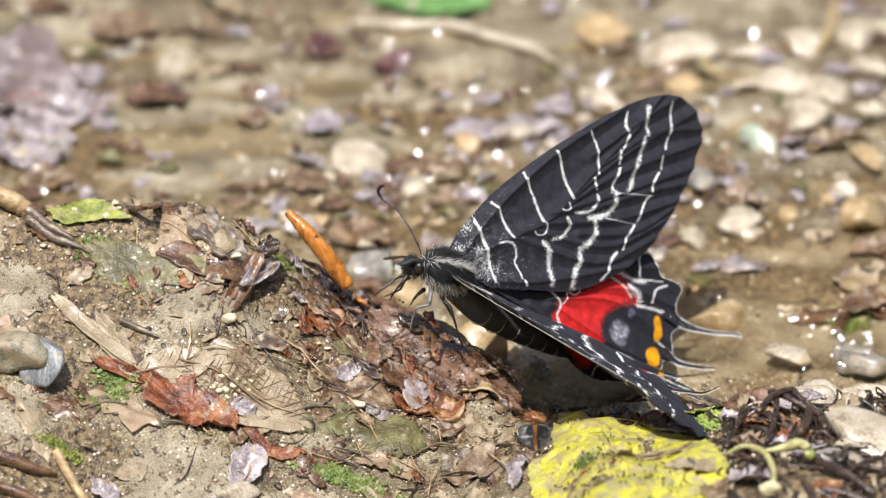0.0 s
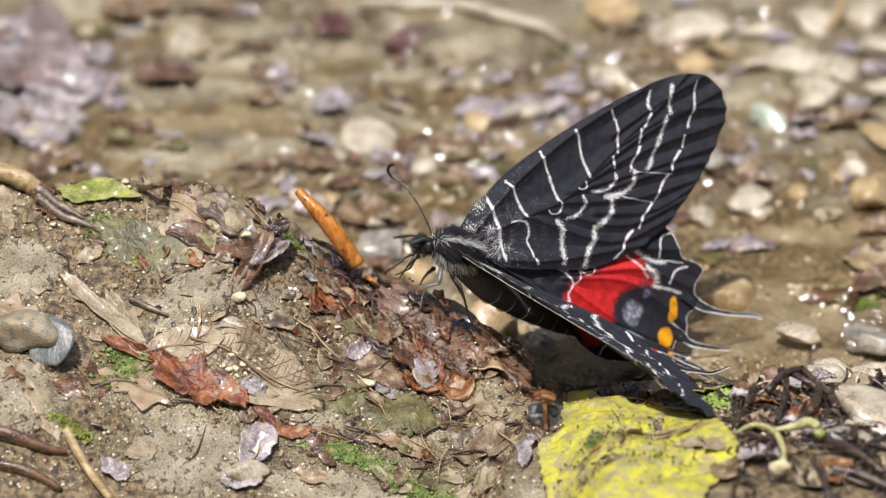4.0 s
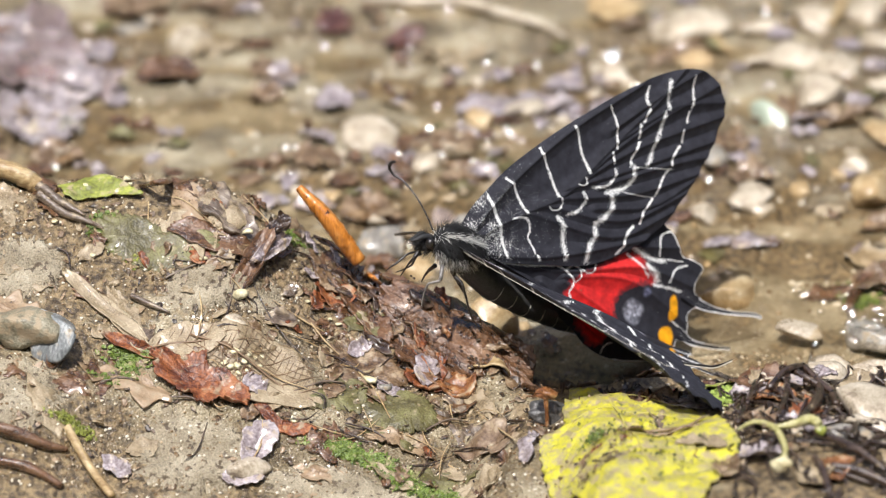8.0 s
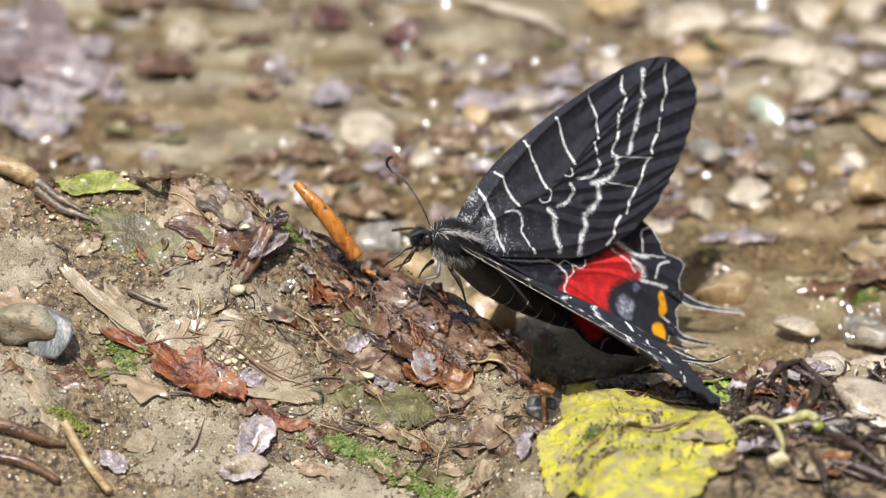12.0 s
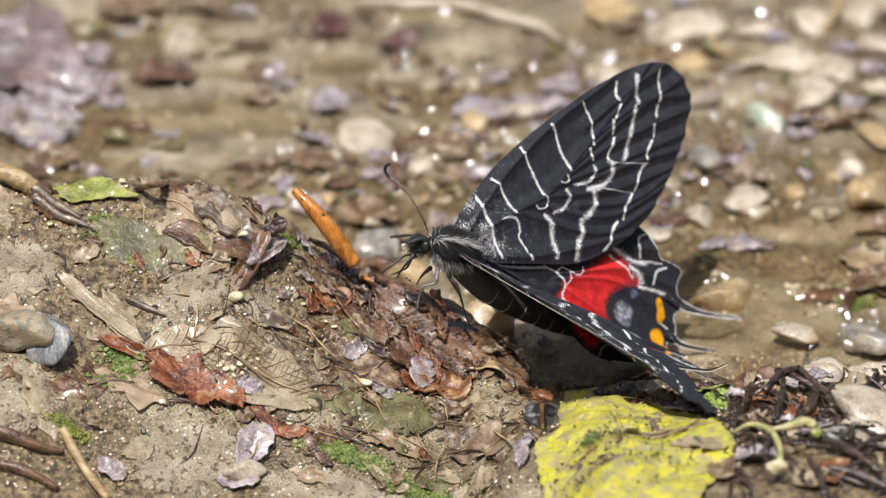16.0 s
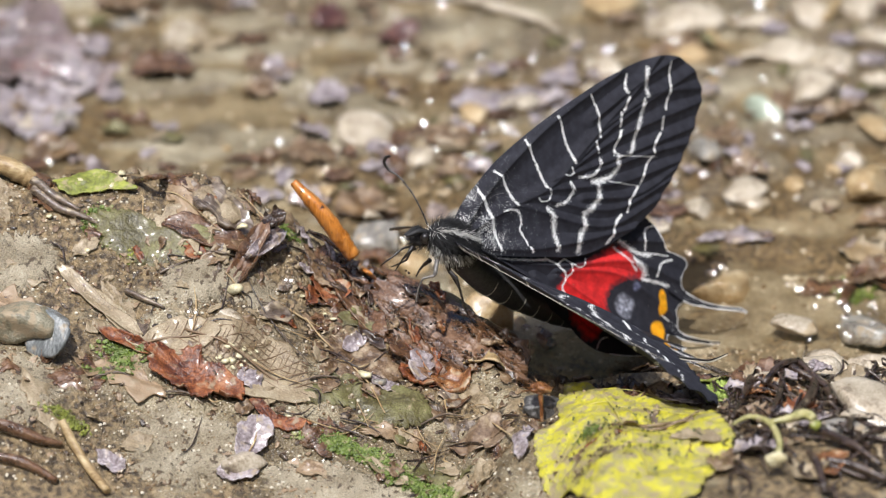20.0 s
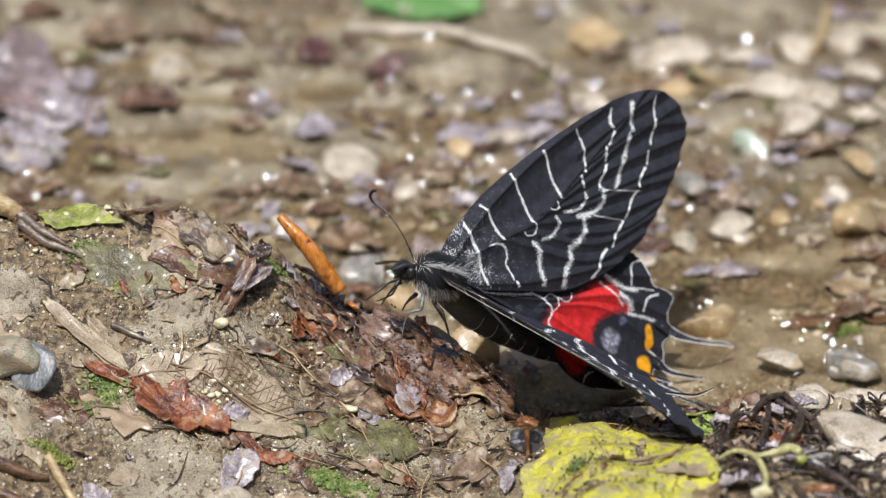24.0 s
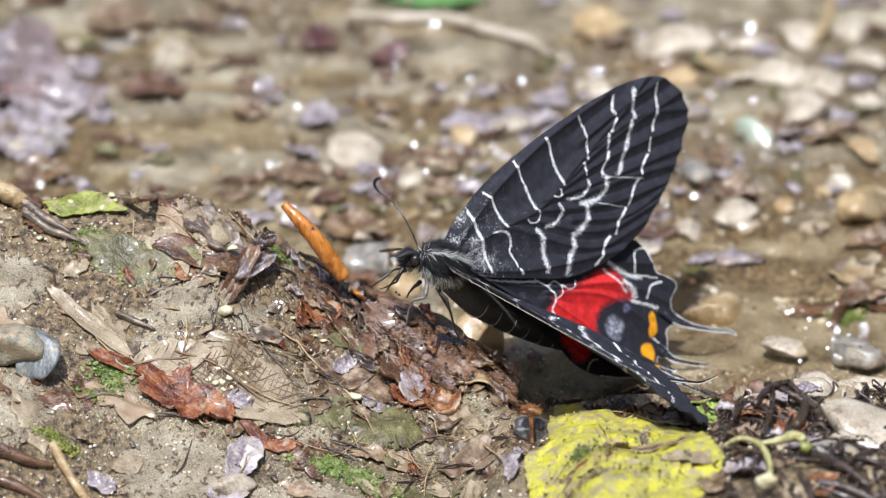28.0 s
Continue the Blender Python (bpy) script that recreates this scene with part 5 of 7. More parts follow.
part("midrib", rib([(24.0, -76), (27, -92), (30, -108), (33, -128)], (0.08, 0.14, 0.18, 0.2)), STEM_DRY, yellow, "dull tan midrib")
for x, y, u, v in ((26.2, -88, 38, -95), (28.2, -98, 43, -104), (30.0, -108, 43, -116), (27.5, -95, 18, -100), (29.3, -104, 19, -110)):
    part("side_vein", rib([(x, y), ((x + u) / 2, (y + v) / 2 + 1.2), (u, v)], (0.09, 0.08, 0.04)), STEM_DRY, yellow)
for i, pts in enumerate([[(-74.3, -61.2), (-67.9, -60.1), (-63.5, -62.2), (-62.9, -65.7), (-65.6, -68.9), (-70.2, -70.2), (-73.8, -70.5)],
                         [(-48.6, -89.4), (-44.5, -87.3), (-39.0, -88.7), (-32.5, -89.9), (-31.6, -92.9), (-33.3, -97.3), (-41.4, -100.0), (-47.7, -99.5), (-50.2, -94.0)],
                         [(-73.0, -84.3), (-66.6, -83.8), (-62.0, -85.6), (-62.0, -93.4), (-65.9, -96.9), (-72.3, -96.3)],
                         [(-26.8, -100.5), (-27.8, -94.9), (-20.6, -92.8), (-13.2, -95.3), (-5.8, -99.5), (-14, -103)],
                         [(-36.3, -65.7), (-31.3, -62.2), (-26.7, -62.3), (-27.5, -67.5), (-33.0, -68.9)],
                         [(-45.3, -64.3), (-38.8, -62.8), (-34.0, -65.4), (-35.8, -69.0), (-43.2, -70.2), (-47.0, -68.0)]]):
    sheet("silt_crust", ("smooth pale wet silt crust on the bank", "sandy tan silt crust on the bank")[i % 2], "silt", pts, SILT, 0.3, 1.0, 1.6, 1.2, 0.0, 810 + i, 1.0, 150, 30, "silt crusts")
rod("leaf_stalk", "brown leaf stalk lying across yellow leaf", "stalk", [(31.5, -66.3), (36.0, -65.0), (40.2, -66.2), (43.6, -65.6)], (0.4, 0.9, 0.7, 0.3), LITTER, 1.9, flat=0.4)
leaf("leaf_fragment", "brown soaked strip across yellow leaf", "leaf", (35.9, -67.8), 12, 2.6, -8, LITTER, "torn", 0.4, 0.5, 0.2, 1.7, 0.3, 45)
leaf("leaf_fragment", "tan soaked scrap on yellow leaf", "leaf", (42.7, -73.5), 9, 4, -30, TANLEAF, "torn", 0.4, 0.5, 0.2, 1.6, 0.3, 46)
leaf("leaf_fragment", "smooth brown leaf at the bank front", "leaf", (8.0, -60.8), 12, 6, -24, BROWNLEAF, "torn", 0.5, 0.8, 0.3, 0.5, 0.3, 47)
leaf("leaf_fragment", "grey tan leaf at the bank front", "leaf", (6.2, -69.4), 10, 5, -10, TANLEAF, "torn", 0.4, 0.6, 0.3, 0.4, 0.3, 48)

leaf("lime_leaf", "small lime green leaf scrap beside wing", "leaf", (46.3, -52.6), 6, 8, -40, LIME, "torn", 0.5, 0.5, 0.1, 1.0, 0.25, 43)
leaf("leaf_fragment", "sky-tinted grey leaf scrap beside rootlets", "leaf", (41.1, -55.8), 8, 5, -30, LILAC, "torn", 0.5, 0.5, 0.1, 0.8, 0.25, 44)
# On these flakes the sky's reflection is painted as lilac grey.
for i, (at, ln, wd, sp) in enumerate([((-7.6, -39.7), 6.4, 3.2, -28), ((-17.2, -37.2), 3.4, 3.2, 60), ((-14.2, -46.3), 4.6, 2.6, 40), ((5.0, -45.1), 5.0, 3.4, 35), ((-9.0, -52.9), 5.0, 2.8, -20), ((-31.7, -57.5), 4.2, 3.6, -35),
                                      ((-31.1, -65.6), 9, 5, 70), ((-33.4, -70.7), 7, 4, 10), ((-2.3, -46.7), 4.5, 2.5, -30), ((-54.6, -71.8), 5.5, 3, -40), ((13.9, -63.2), 9, 3, 82)]):
    leaf("wet_flake", "wet leaf flake coloured grey for sky sheen", "leaf", at, ln, wd, sp, LILAC, "torn", 0.4, 0.4, 0.12, 0.9, 0.25, 50 + i, group="wet flakes")

# straws, sticks and stems
STALK = [np.array(stood(q)) for q in ((-82.5, -27.5, 38.4), (-72.5, -29.0, 36.0), (-67.6, -30.0, 32.6))]
stem = thing("dry_stem", "split tan dry stem on the bank", "stem", Matrix.Translation(Vector(STALK[1]) * MM))
part("stalk", tube([tuple(q - STALK[1]) for q in STALK], (2.1, 2.0, 2.1, 1.7), 36, 12, 0.22, 0.8, 5), STRAW, stem)
part("node", tube([tuple(STALK[2] - STALK[1] + q) for q in ((-1.6, 0.3, 1.2), (0.4, 0, -0.1), (1.9, 0, -1.3))], (1.9, 2.4, 1.3), 10, 12, 0.25), BARK, stem, "dark brown swollen node")
for k, (a, b, c) in enumerate(((0.6, 0.4, 0.2), (-0.8, 0.9, -0.5), (0.2, 1.4, -1.2))):
    part("fibre", tube([tuple(STALK[2] - STALK[1] + q) for q in ((a, 0, b), (5 + a, -0.8 + c, -3.2 + b), (11 + 2 * k, -2.0, -5.8 + 0.4 * b))], (0.7, 0.5, 0.15), 16, 6, 0.3), (STRAW, BARK_GREY)[k % 2], stem, "frayed tan fibre")
rod("dry_stem", "frayed brown stem end on the bank", "stem", [(-68.5, -30.9), (-64.6, -33.2), (-60.7, -35.1)], (1.4, 1.1, 0.4), BARK_GREY, 1.6, 22, 9, 0.4, 0.7)
rod("dry_stem", "frayed brown grass stem on bank", "stem", [(-68.5, -31.6), (-64.6, -33.9), (-60.7, -35.2), (-57.4, -36.1)], (1.3, 1.1, 0.8, 0.3), BARK_GREY, 0.8)
rod("dry_stem", "thin curved brown grass stem", "stem", [(-60.7, -34.8), (-56.9, -35.7), (-52.1, -36.1), (-46.4, -34.4)], (0.4, 0.4, 0.3, 0.2), BARK_GREY, 0.5)
leaf("straw", "flat pale olive straw blade", "straw", (-57.1, -46.9), 19, 2.3, -42, TANLEAF, "strip", 0.3, 0.3, 0.05, 0.8, 0.3, 61)
leaf("straw", "flat dull straw blade on silt", "straw", (-54.2, -49.2), 14, 2.6, -52, TANLEAF, "strip", 0.4, 0.3, 0.08, 0.5, 0.3, 62)
rod("twig", "short brown twig on wet silt", "twig", [(-47.0, -42.3), (-44.5, -41.6), (-41.7, -40.7)], (0.3, 0.36, 0.2), BARK_GREY, 0.4)
rod("twig", "short dark twig on wet silt", "twig", [(-52.7, -44.7), (-49.8, -45.9), (-46.1, -47.5)], (0.7, 0.8, 0.3), BARK_GREY, 0.5)
rod("twig", "peeled tan twig near the stones", "twig", [(-62.7, -68.2), (-60.7, -70.2), (-58.3, -72.7), (-54.9, -77.4)], (1.0, 1.15, 1.1, 0.9), STRAW, 1.0)
rod("twig", "dark soaked twig near the stones", "twig", [(-75.6, -69.3), (-70.9, -70.0), (-66.2, -70.7), (-62.5, -70.7)], (1.6, 1.7, 1.3, 0.6), BARK, 0.7)
rod("twig", "dark brown twig on silt", "twig", [(-75.5, -73.0), (-69.0, -74.0), (-63.3, -75.7)], (1.2, 1.4, 0.8), BARK, 0.5)
rod("twig", "thin pale root fibre on litter", "twig", [(-22.4, -44.7), (-20.0, -46.8), (-17.6, -48.0)], (0.22, 0.25, 0.12), STRAW, 0.8)
rod("twig", "thin pale root fibre on tan leaf", "twig", [(-31.3, -54.4), (-27.0, -55.9), (-22.7, -56.8)], (0.16, 0.2, 0.1), STRAW, 1.2)
rod("thin_stem", "thin pale seedling stem on dark leaf", "stem", [(-14.9, -49.9), (-13.8, -51.6), (-12.3, -52.8), (-11.1, -54.4), (-8.9, -59.7)], (0.22, 0.25, 0.3, 0.22, 0.12), STRAW, 0.8)
rod("twig", "thin grass fibre bent over silt", "twig", [(-33.8, -44.8), (-31.7, -45.2), (-31.4, -46.9)], (0.16, 0.16, 0.1), ROOT, 0.7)
for i, (a, b) in enumerate([((-25.4, -34.7), (-21.4, -35.8)), ((-30.0, -45.4), (-24.3, -45.7)), ((-21.4, -49.2), (-13.8, -49.6)), ((-6.2, -43.4), (0.6, -47.7)), ((-8.1, -42.4), (-3.7, -47.4)), ((-12.0, -35.9), (-8.1, -43.7)), ((-41.3, -51.0), (-34.7, -50.0)), ((-57.2, -59.8), (-51.6, -59.1)),
                           ((7.3, -55.9), (15.9, -56.1)), ((-25.1, -57.1), (-16.6, -54.2)), ((-16.5, -61.0), (-8.9, -63.2)), ((-4.2, -60.5), (4.4, -56.5)), ((1.5, -62.4), (10.1, -64.2)), ((-45.9, -60.9), (-39.3, -62.0)), ((-65.4, -39.4), (-62.9, -42.3))]):
    m = ((a[0] + b[0]) / 2 + 0.6, (a[1] + b[1]) / 2 + 0.8)
    rod("twig", "thin dark root fibre in litter", "twig", [a, m, b], (0.18, 0.32, 0.12), (ROOT, BARK_GREY)[i % 2], 0.7, group="fibres", seed=i)


for i in range(70):
    g = np.random.default_rng(1500 + i)
    a = np.array([g.normal() * 20 - 14, g.uniform(-68, -32)])
    w, k = g.normal(size=2) * (2.6, 2.0), g.normal(size=2) * 0.8
    rod("twig", ("thin dark root fibre in litter", "thin pale root fibre in litter")[i % 2], "twig", [tuple(a - w), tuple(a + k), tuple(a + w)], (0.08, g.uniform(0.12, 0.3), 0.06), (ROOT, STRAW)[i % 2], g.uniform(0.4, 1.3), 10, 5, group="fibres", seed=i)

# larger plates of rotten leaves that overlap on the bank
for i in range(46):
    g = np.random.default_rng(3100 + i)
    x = g.uniform(-82, 18)
    y = float(np.interp(x, CREST_X, CREST_Y)) - g.uniform(1, 40)
    if y < -76 or (-52 < x < -20 and -68 < y < -40):
        continue
    ln = g.uniform(6, 14)
    k = int(g.integers(6))
    leaf("leaf_fragment", ("tan decayed leaf plate on wet silt", "brown decayed leaf plate on wet silt", "tan decayed leaf plate on wet silt", "grey brown leaf plate on wet silt", "olive soaked leaf plate on wet silt", "dark brown bark flake on wet silt")[k], "leaf",
         (x, y), ln, ln * g.uniform(0.3, 0.65), g.uniform(-60, 40), (TANLEAF, LITTER, TANLEAF, BARK_GREY, OLIVE, BARK)[k], "torn", g.uniform(-0.2, 0.5), 0.6, 0.34, g.uniform(0.05, 0.35), 0.22, 3100 + i, group="leaf plates", ridge=0.25, nu=34, nv=18)

# seeds and grains
def seed_at(at, r, label, mat=None, seed=1, lift=0.5):
    x, y = laid(at)
    return thing("seed", label, "seed", Matrix.Translation((x * MM, y * MM, (float(height(x, y)) + lift + r * 0.5) * MM)), "seeds", blob(r * 1.25, r, r * 0.85, seed, 0.32, 2, 0.6), mat or CREAM)


seed_at((-12.3, -52.5), 1.15, "smooth white seed on a dark leaf", lift=0.7)
seed_at((-9.9, -52.9), 1.0, "dark blue grey seed on leaf", STONE_GREY, 3, 0.7)
seed_at((-14.2, 0.0), 0.95, "dark glossy berry behind splinter", CHITIN, 4, 0.6)
seed_at((-34.3, -45.0), 1.0, "pale cream seed under bark stub", seed=5)
seed_at((-33.0, -36.5), 0.8, "cream seed on bark stub", seed=6, lift=1.8)
for i, at in enumerate([(-36.1, -52.8), (-35.1, -53.4), (-33.5, -54.1), (-32.7, -53.0), (-31.6, -52.9), (-30.6, -52.2), (-29.9, -52.8), (-34.6, -55.0), (-35.7, -55.2), (-36.7, -54.7), (-32.2, -54.3), (-31.0, -53.8), (-34.4, -55.9), (-33.1, -55.4), (-60.8, -29.8), (-56.1, -28.5), (-53.7, -28.8), (-63.6, -33.7), (-65.7, -35.5), (-55.1, -30.9), (-53.0, -29.6), (-59.2, -39.9), (-40.6, -40.3), (-22.9, -41.6), (-19.1, -42.7), (-17.7, -43.5), (-25.1, -62.0)]):
    seed_at(at, 0.42 + 0.3 * rng.random(), "small cream seed grain on litter", seed=70 + i, lift=0.3)

# red bud on its dark cup
bx, by = laid((17.4, -53.8))
cup = thing("seed_cup", "dark grey scaly seed cup at the pool edge", "seed", Matrix.Translation((bx * MM, by * MM, (float(height(bx, by)) + 1.6) * MM)), shape=blob(3.2, 2.2, 2.2, 81, 0.2, 4), mat=SCALE)
bud = thing("red_bud", "fuzzy orange red bud on a short stalk", "bud", Matrix.Translation((bx * MM, (by - 3) * MM, (float(height(bx, by)) + 1.0) * MM)))
part("stalk", tube([(0.2, -0.8, 0), (0.1, -0.4, 2.5), (-0.1, 0.6, 4.8)], (0.35, 0.32, 0.5), 12, 8), AMBER, bud)
part("bud_head", moved(join([blob(1.7, 1.2, 0.8, 82, 0.4, 3)] + [tube([(0, 0, 0), tuple(rng.normal(size=3) * (1.5, 1.1, 0.9) + (0, 0, 0.5))], (0.12, 0.04), 4, 4) for _ in range(40)]), Matrix.Translation((-0.0001, 0.0008, 0.0052))), AMBER, bud)


# moss and algae
OLIVE_DOT = material("dark_olive_algae", [(0.04, 0.05, 0.015), (0.12, 0.13, 0.04)], 1, (0.4, 0.7), 0.4, 0.3)


def patch(at, rx, ry, count, seed, label, mat=MOSS, size=0.5):
    lift = 1.5 if "yellow leaf" in label else 0.1
    g = np.random.default_rng(seed)
    cx, cy = at
    mid = lie(cx, cy).translation
    out = []
    for _ in range(int(count * 3)):
        a, r = g.uniform(0, 2 * math.pi), g.random() ** 0.6
        x, y = cx + rx * r * math.cos(a) * (1 + 0.3 * g.normal()), cy + ry * r * math.sin(a) * (1 + 0.3 * g.normal())
        s = 0.62 * size * g.uniform(0.4, 1.3)
        m = Matrix.Translation(-mid) @ lie(x, y, g.uniform(0, 360), lift + 0.4 * g.random() ** 2, 2, g.normal() * 24)
        out.append(moved(blade(s * 2.6, s * 1.8, "torn", 0.15, 0.3, 0.2, 0.1, 5, 4, int(g.integers(999))), m))
    return thing("moss_patch", label, "moss", Matrix.Translation(mid), "moss", join(out), mat)


patch((-52.8, -54.6), 3.6, 2.6, 140, 1, "bright green algae tuft on silt")
patch((-54.9, -58.1), 3.0, 1.4, 70, 2, "green algae on dark silt")
patch((-56.9, -35.7), 3.0, 2.0, 110, 3, "green algae on soaked leaf")
patch((-52.2, -38.5), 2.8, 1.6, 60, 4, "thin yellow green algae film on leaf", LIME, 0.35)
patch((-18.6, -64.2), 4.2, 1.2, 120, 5, "green algae streak on silt")
patch((-12.2, -66.1), 3.6, 1.3, 110, 6, "green algae streak on silt")
patch((-4.6, -69.4), 3.4, 2.0, 130, 7, "green algae clump on silt")
patch((0.1, -72.0), 3.2, 2.0, 120, 15, "green algae clump on silt")
patch((-15.1, -65.3), 3.0, 1.0, 80, 16, "green algae streak on silt")
patch((-8.0, -68.1), 3.0, 1.2, 90, 17, "green algae streak on silt")
patch((47.3, -54.0), 3.0, 3.4, 150, 19, "bright lime green moss beside the wing", FRESH, 0.5)
patch((9.2, -56.9), 1.6, 0.8, 40, 8, "small green algae spot in litter")
patch((73.1, -12.3), 3.4, 3.0, 160, 9, "bright green moss on wet stone", size=0.7)
patch((-61.7, -66.9), 3.0, 1.0, 60, 10, "lime algae on twig base", LIME)
patch((25.1, -68.1), 2.0, 1.4, 30, 11, "dull green algae on yellow leaf", size=0.3)
patch((29.8, -66.2), 8, 5, 16, 13, "dark olive algae dots on yellow leaf", OLIVE_DOT, 0.3)
patch((37.0, -76.3), 9, 6, 20, 14, "dark olive algae dots on yellow leaf", OLIVE_DOT, 0.3)
patch((25.9, -74.3), 8, 6, 24, 18, "brown silt crumbs on yellow leaf", LITTER, 0.35)
patch((-25.4, -32.5), 1.8, 0.7, 40, 12, "green algae shred in litter")

# stones of the bank
STONE_STREAK = material("streaked_blue_grey_stone", [(0.07, 0.075, 0.075), (0.17, 0.18, 0.18), (0.42, 0.43, 0.42)], 3.5, (0.3, 0.55), 0.9, 0.4, coat=0.2, stretch=(1, 1, 0.3), silt=0.1, bump_mm=0.5)
STONE_CRUST = material("crusted_olive_stone", [(0.07, 0.06, 0.035), (0.2, 0.18, 0.12), (0.4, 0.37, 0.28)], 5, (0.4, 0.7), 1.0, 0.4, coat=0.1, silt=0.2, bump_mm=0.6)
stone("smooth blue grey stone with pale streaks", (-64.1, -55.9), 5.0, 4.6, 6.0, STONE_STREAK, 91, 20, 0.5, sink=0.26)
stone("pale grey green stone sunk in silt", (-70.7, -55.1), 6.5, 6.0, 4.6, STONE_CRUST, 92, -10, 0.45, sink=0.3)
stone("dark glassy wet stone beside rootlets", (67.2, -72.0), 4.5, 3.5, 3.6, STONE_GREY, 95, 0, 0.4)
stone("pale cream flat stone beside rootlets", (72.5, -63.0), 10.0, 9.0, 4.4, STONE, 96, 30, 0.4)
stone("pale stone at the front of the bank", (-32.5, -69.4), 4.0, 2.5, 1.8, STONE, 97, 40, 0.3)
stone("pale stone beside bark stub", (-35.1, -48.7), 3.2, 2.0, 1.2, STONE, 99, -15, 0.5)
stone("tan pebble under the butterfly's head", (-4.2, -8.9), 3.2, 2.8, 2.6, STONE_TAN, 100, 0, 0.2)
# Stones added nearer than the sunlit mud they stand for, to catch sun.
for (px, py, pz), rad, sd, lb in (((8.0, -28.8, 4.2), (4.5, 4.0, 5.0), 103, "tan stone added for the sunlit patch under the abdomen"), ((12.9, -26.9, -0.0), (3.6, 3.0, 3.0), 104, "olive tan stone added to fill the pool's far side")):
    thing("stone", lb, "stone", Matrix.Translation(Vector(stood((px, py, pz))) * MM), "stones in the stream", blob(*rad, sd, 0.22, 3, 0.4), STONE_TAN)
stone("pale wet stone beside the pool", (62.8, -50.5), 5.0, 4.0, 3.0, STONE, 101, 0, 0.4)
stone("pale silt lump at the pool's edge", (75.5, -37.1), 6.0, 4.0, 2.0, STONE, 102, 0, 0.3)


for i in range(20):
    g = np.random.default_rng(5600 + i)
    ln = g.uniform(3, 8)
    leaf("leaf_fragment", ("black soaked leaf scrap at the pool's rim", "dark brown soaked leaf scrap at the pool's rim", "dark bark scrap at the pool's rim")[i % 3], "leaf", (g.uniform(22, 50), g.uniform(-55, -46)), ln, ln * g.uniform(0.3, 0.6), g.normal() * 30,
         (ROOT, LITTER, BARK)[i % 3], "torn", 0.6, 0.5, 0.3, g.uniform(0.2, 0.9), 0.4, 5600 + i, group="scraps", nu=16, nv=8)

# rootlets beside the pool
def root(pts, radii, label="dark wet rootlet in a tangle", lift=1.5, seed=1):
    return rod("rootlet", label, "rootlet", pts, radii, ROOT, lift, 16, 7, 0.2, 0.9, "rootlets", seed)


root([(54.7, -59.7), (57.2, -56.0), (59.6, -53.5), (61.7, -50.2), (63.7, -33.8)], (0.5, 0.6, 0.6, 0.5, 0.4), "black rootlet tip standing above the tangle", 3.0)
root([(46.1, -37.8), (50.4, -50.3), (54.2, -51.0), (58.8, -53.9), (66.2, -58.2)], (0.5, 0.9, 0.8, 0.8, 0.5), lift=2.2)
root([(54.4, -50.4), (52.5, -56.4), (50.9, -63.2)], (0.6, 0.6, 0.4), lift=2.6)
root([(53.0, -56.4), (50.8, -63.0), (49.0, -69.1)], (0.5, 0.5, 0.4), lift=2.2)
root([(58.3, -53.7), (57.5, -60.8), (55.6, -68.8)], (0.5, 0.6, 0.3), lift=2.6)
root([(60.8, -52.0), (63.4, -56.7), (62.1, -63.0), (58.9, -70.2)], (0.6, 0.8, 0.9, 0.5), lift=2.4)
root([(63.0, -55.6), (65.7, -58.6), (65.9, -62.1)], (0.7, 0.9, 0.6), lift=2.4)
root([(61.4, -74.5), (65.1, -76.2), (68.7, -79.1), (72.9, -82.5)], (0.6, 0.8, 0.8, 0.5), lift=2.0)
root([(67.4, -77.0), (68.2, -73.8), (68.7, -71.4)], (0.55, 0.5, 0.4), "short black rootlet stub standing up", 3.0)
root([(63.9, -81.4), (68.5, -82.3), (73.9, -84.7)], (0.6, 0.9, 0.7), lift=1.5)
root([(68.7, -78.3), (71.3, -75.0), (74.7, -72.6)], (0.5, 0.5, 0.4), lift=1.8)
root([(61.2, -79.7), (62.4, -82.6), (63.4, -87.2)], (0.6, 0.8, 0.7), lift=1.8)
for i in range(170):
    g = np.random.default_rng(300 + i)
    a = np.array([g.uniform(48, 79), g.uniform(-76, -50) if i < 95 else g.uniform(-88, -62)])
    w = g.normal(size=2) * 1.9
    k, e = g.normal(size=2) * 1.4, g.normal(size=2) * 1.4
    r = g.uniform(0.1, 0.4)
    f = float(g.uniform(0.4, 2.4))
    root([(*(a - w), f * 0.4), (*(a - 0.3 * w + k), f), (*(a + 0.3 * w + e), f * 1.1), (*(a + w), f * 0.6)], (r * 0.6, r, r, r * 0.4), seed=i)
for i in range(22):
    g = np.random.default_rng(5300 + i)
    ln = g.uniform(2, 6)
    leaf("leaf_fragment", ("pale cream chip among rootlets", "sky-tinted grey scrap among rootlets", "tan dry scrap among rootlets")[i % 3], "leaf", (g.uniform(50, 80), g.uniform(-76, -48)), ln, ln * g.uniform(0.4, 0.8), g.uniform(0, 180), (STONE, LILAC, TANLEAF)[i % 3],
         "torn", 0.5, 0.4, 0.14, g.uniform(0.8, 2.4), 0.4, 5300 + i, group="scraps", nu=14, nv=8)
STEM = material("pale_green_stem", [(0.2, 0.18, 0.06), (0.38, 0.35, 0.14), (0.5, 0.46, 0.24)], 1.5, (0.3, 0.5), 0.4, 0.4, coat=0.3, silt=0.08)
cream = thing("seedling", "cream branched seedling stem over dark rootlets", "stem", Matrix.Identity(4))
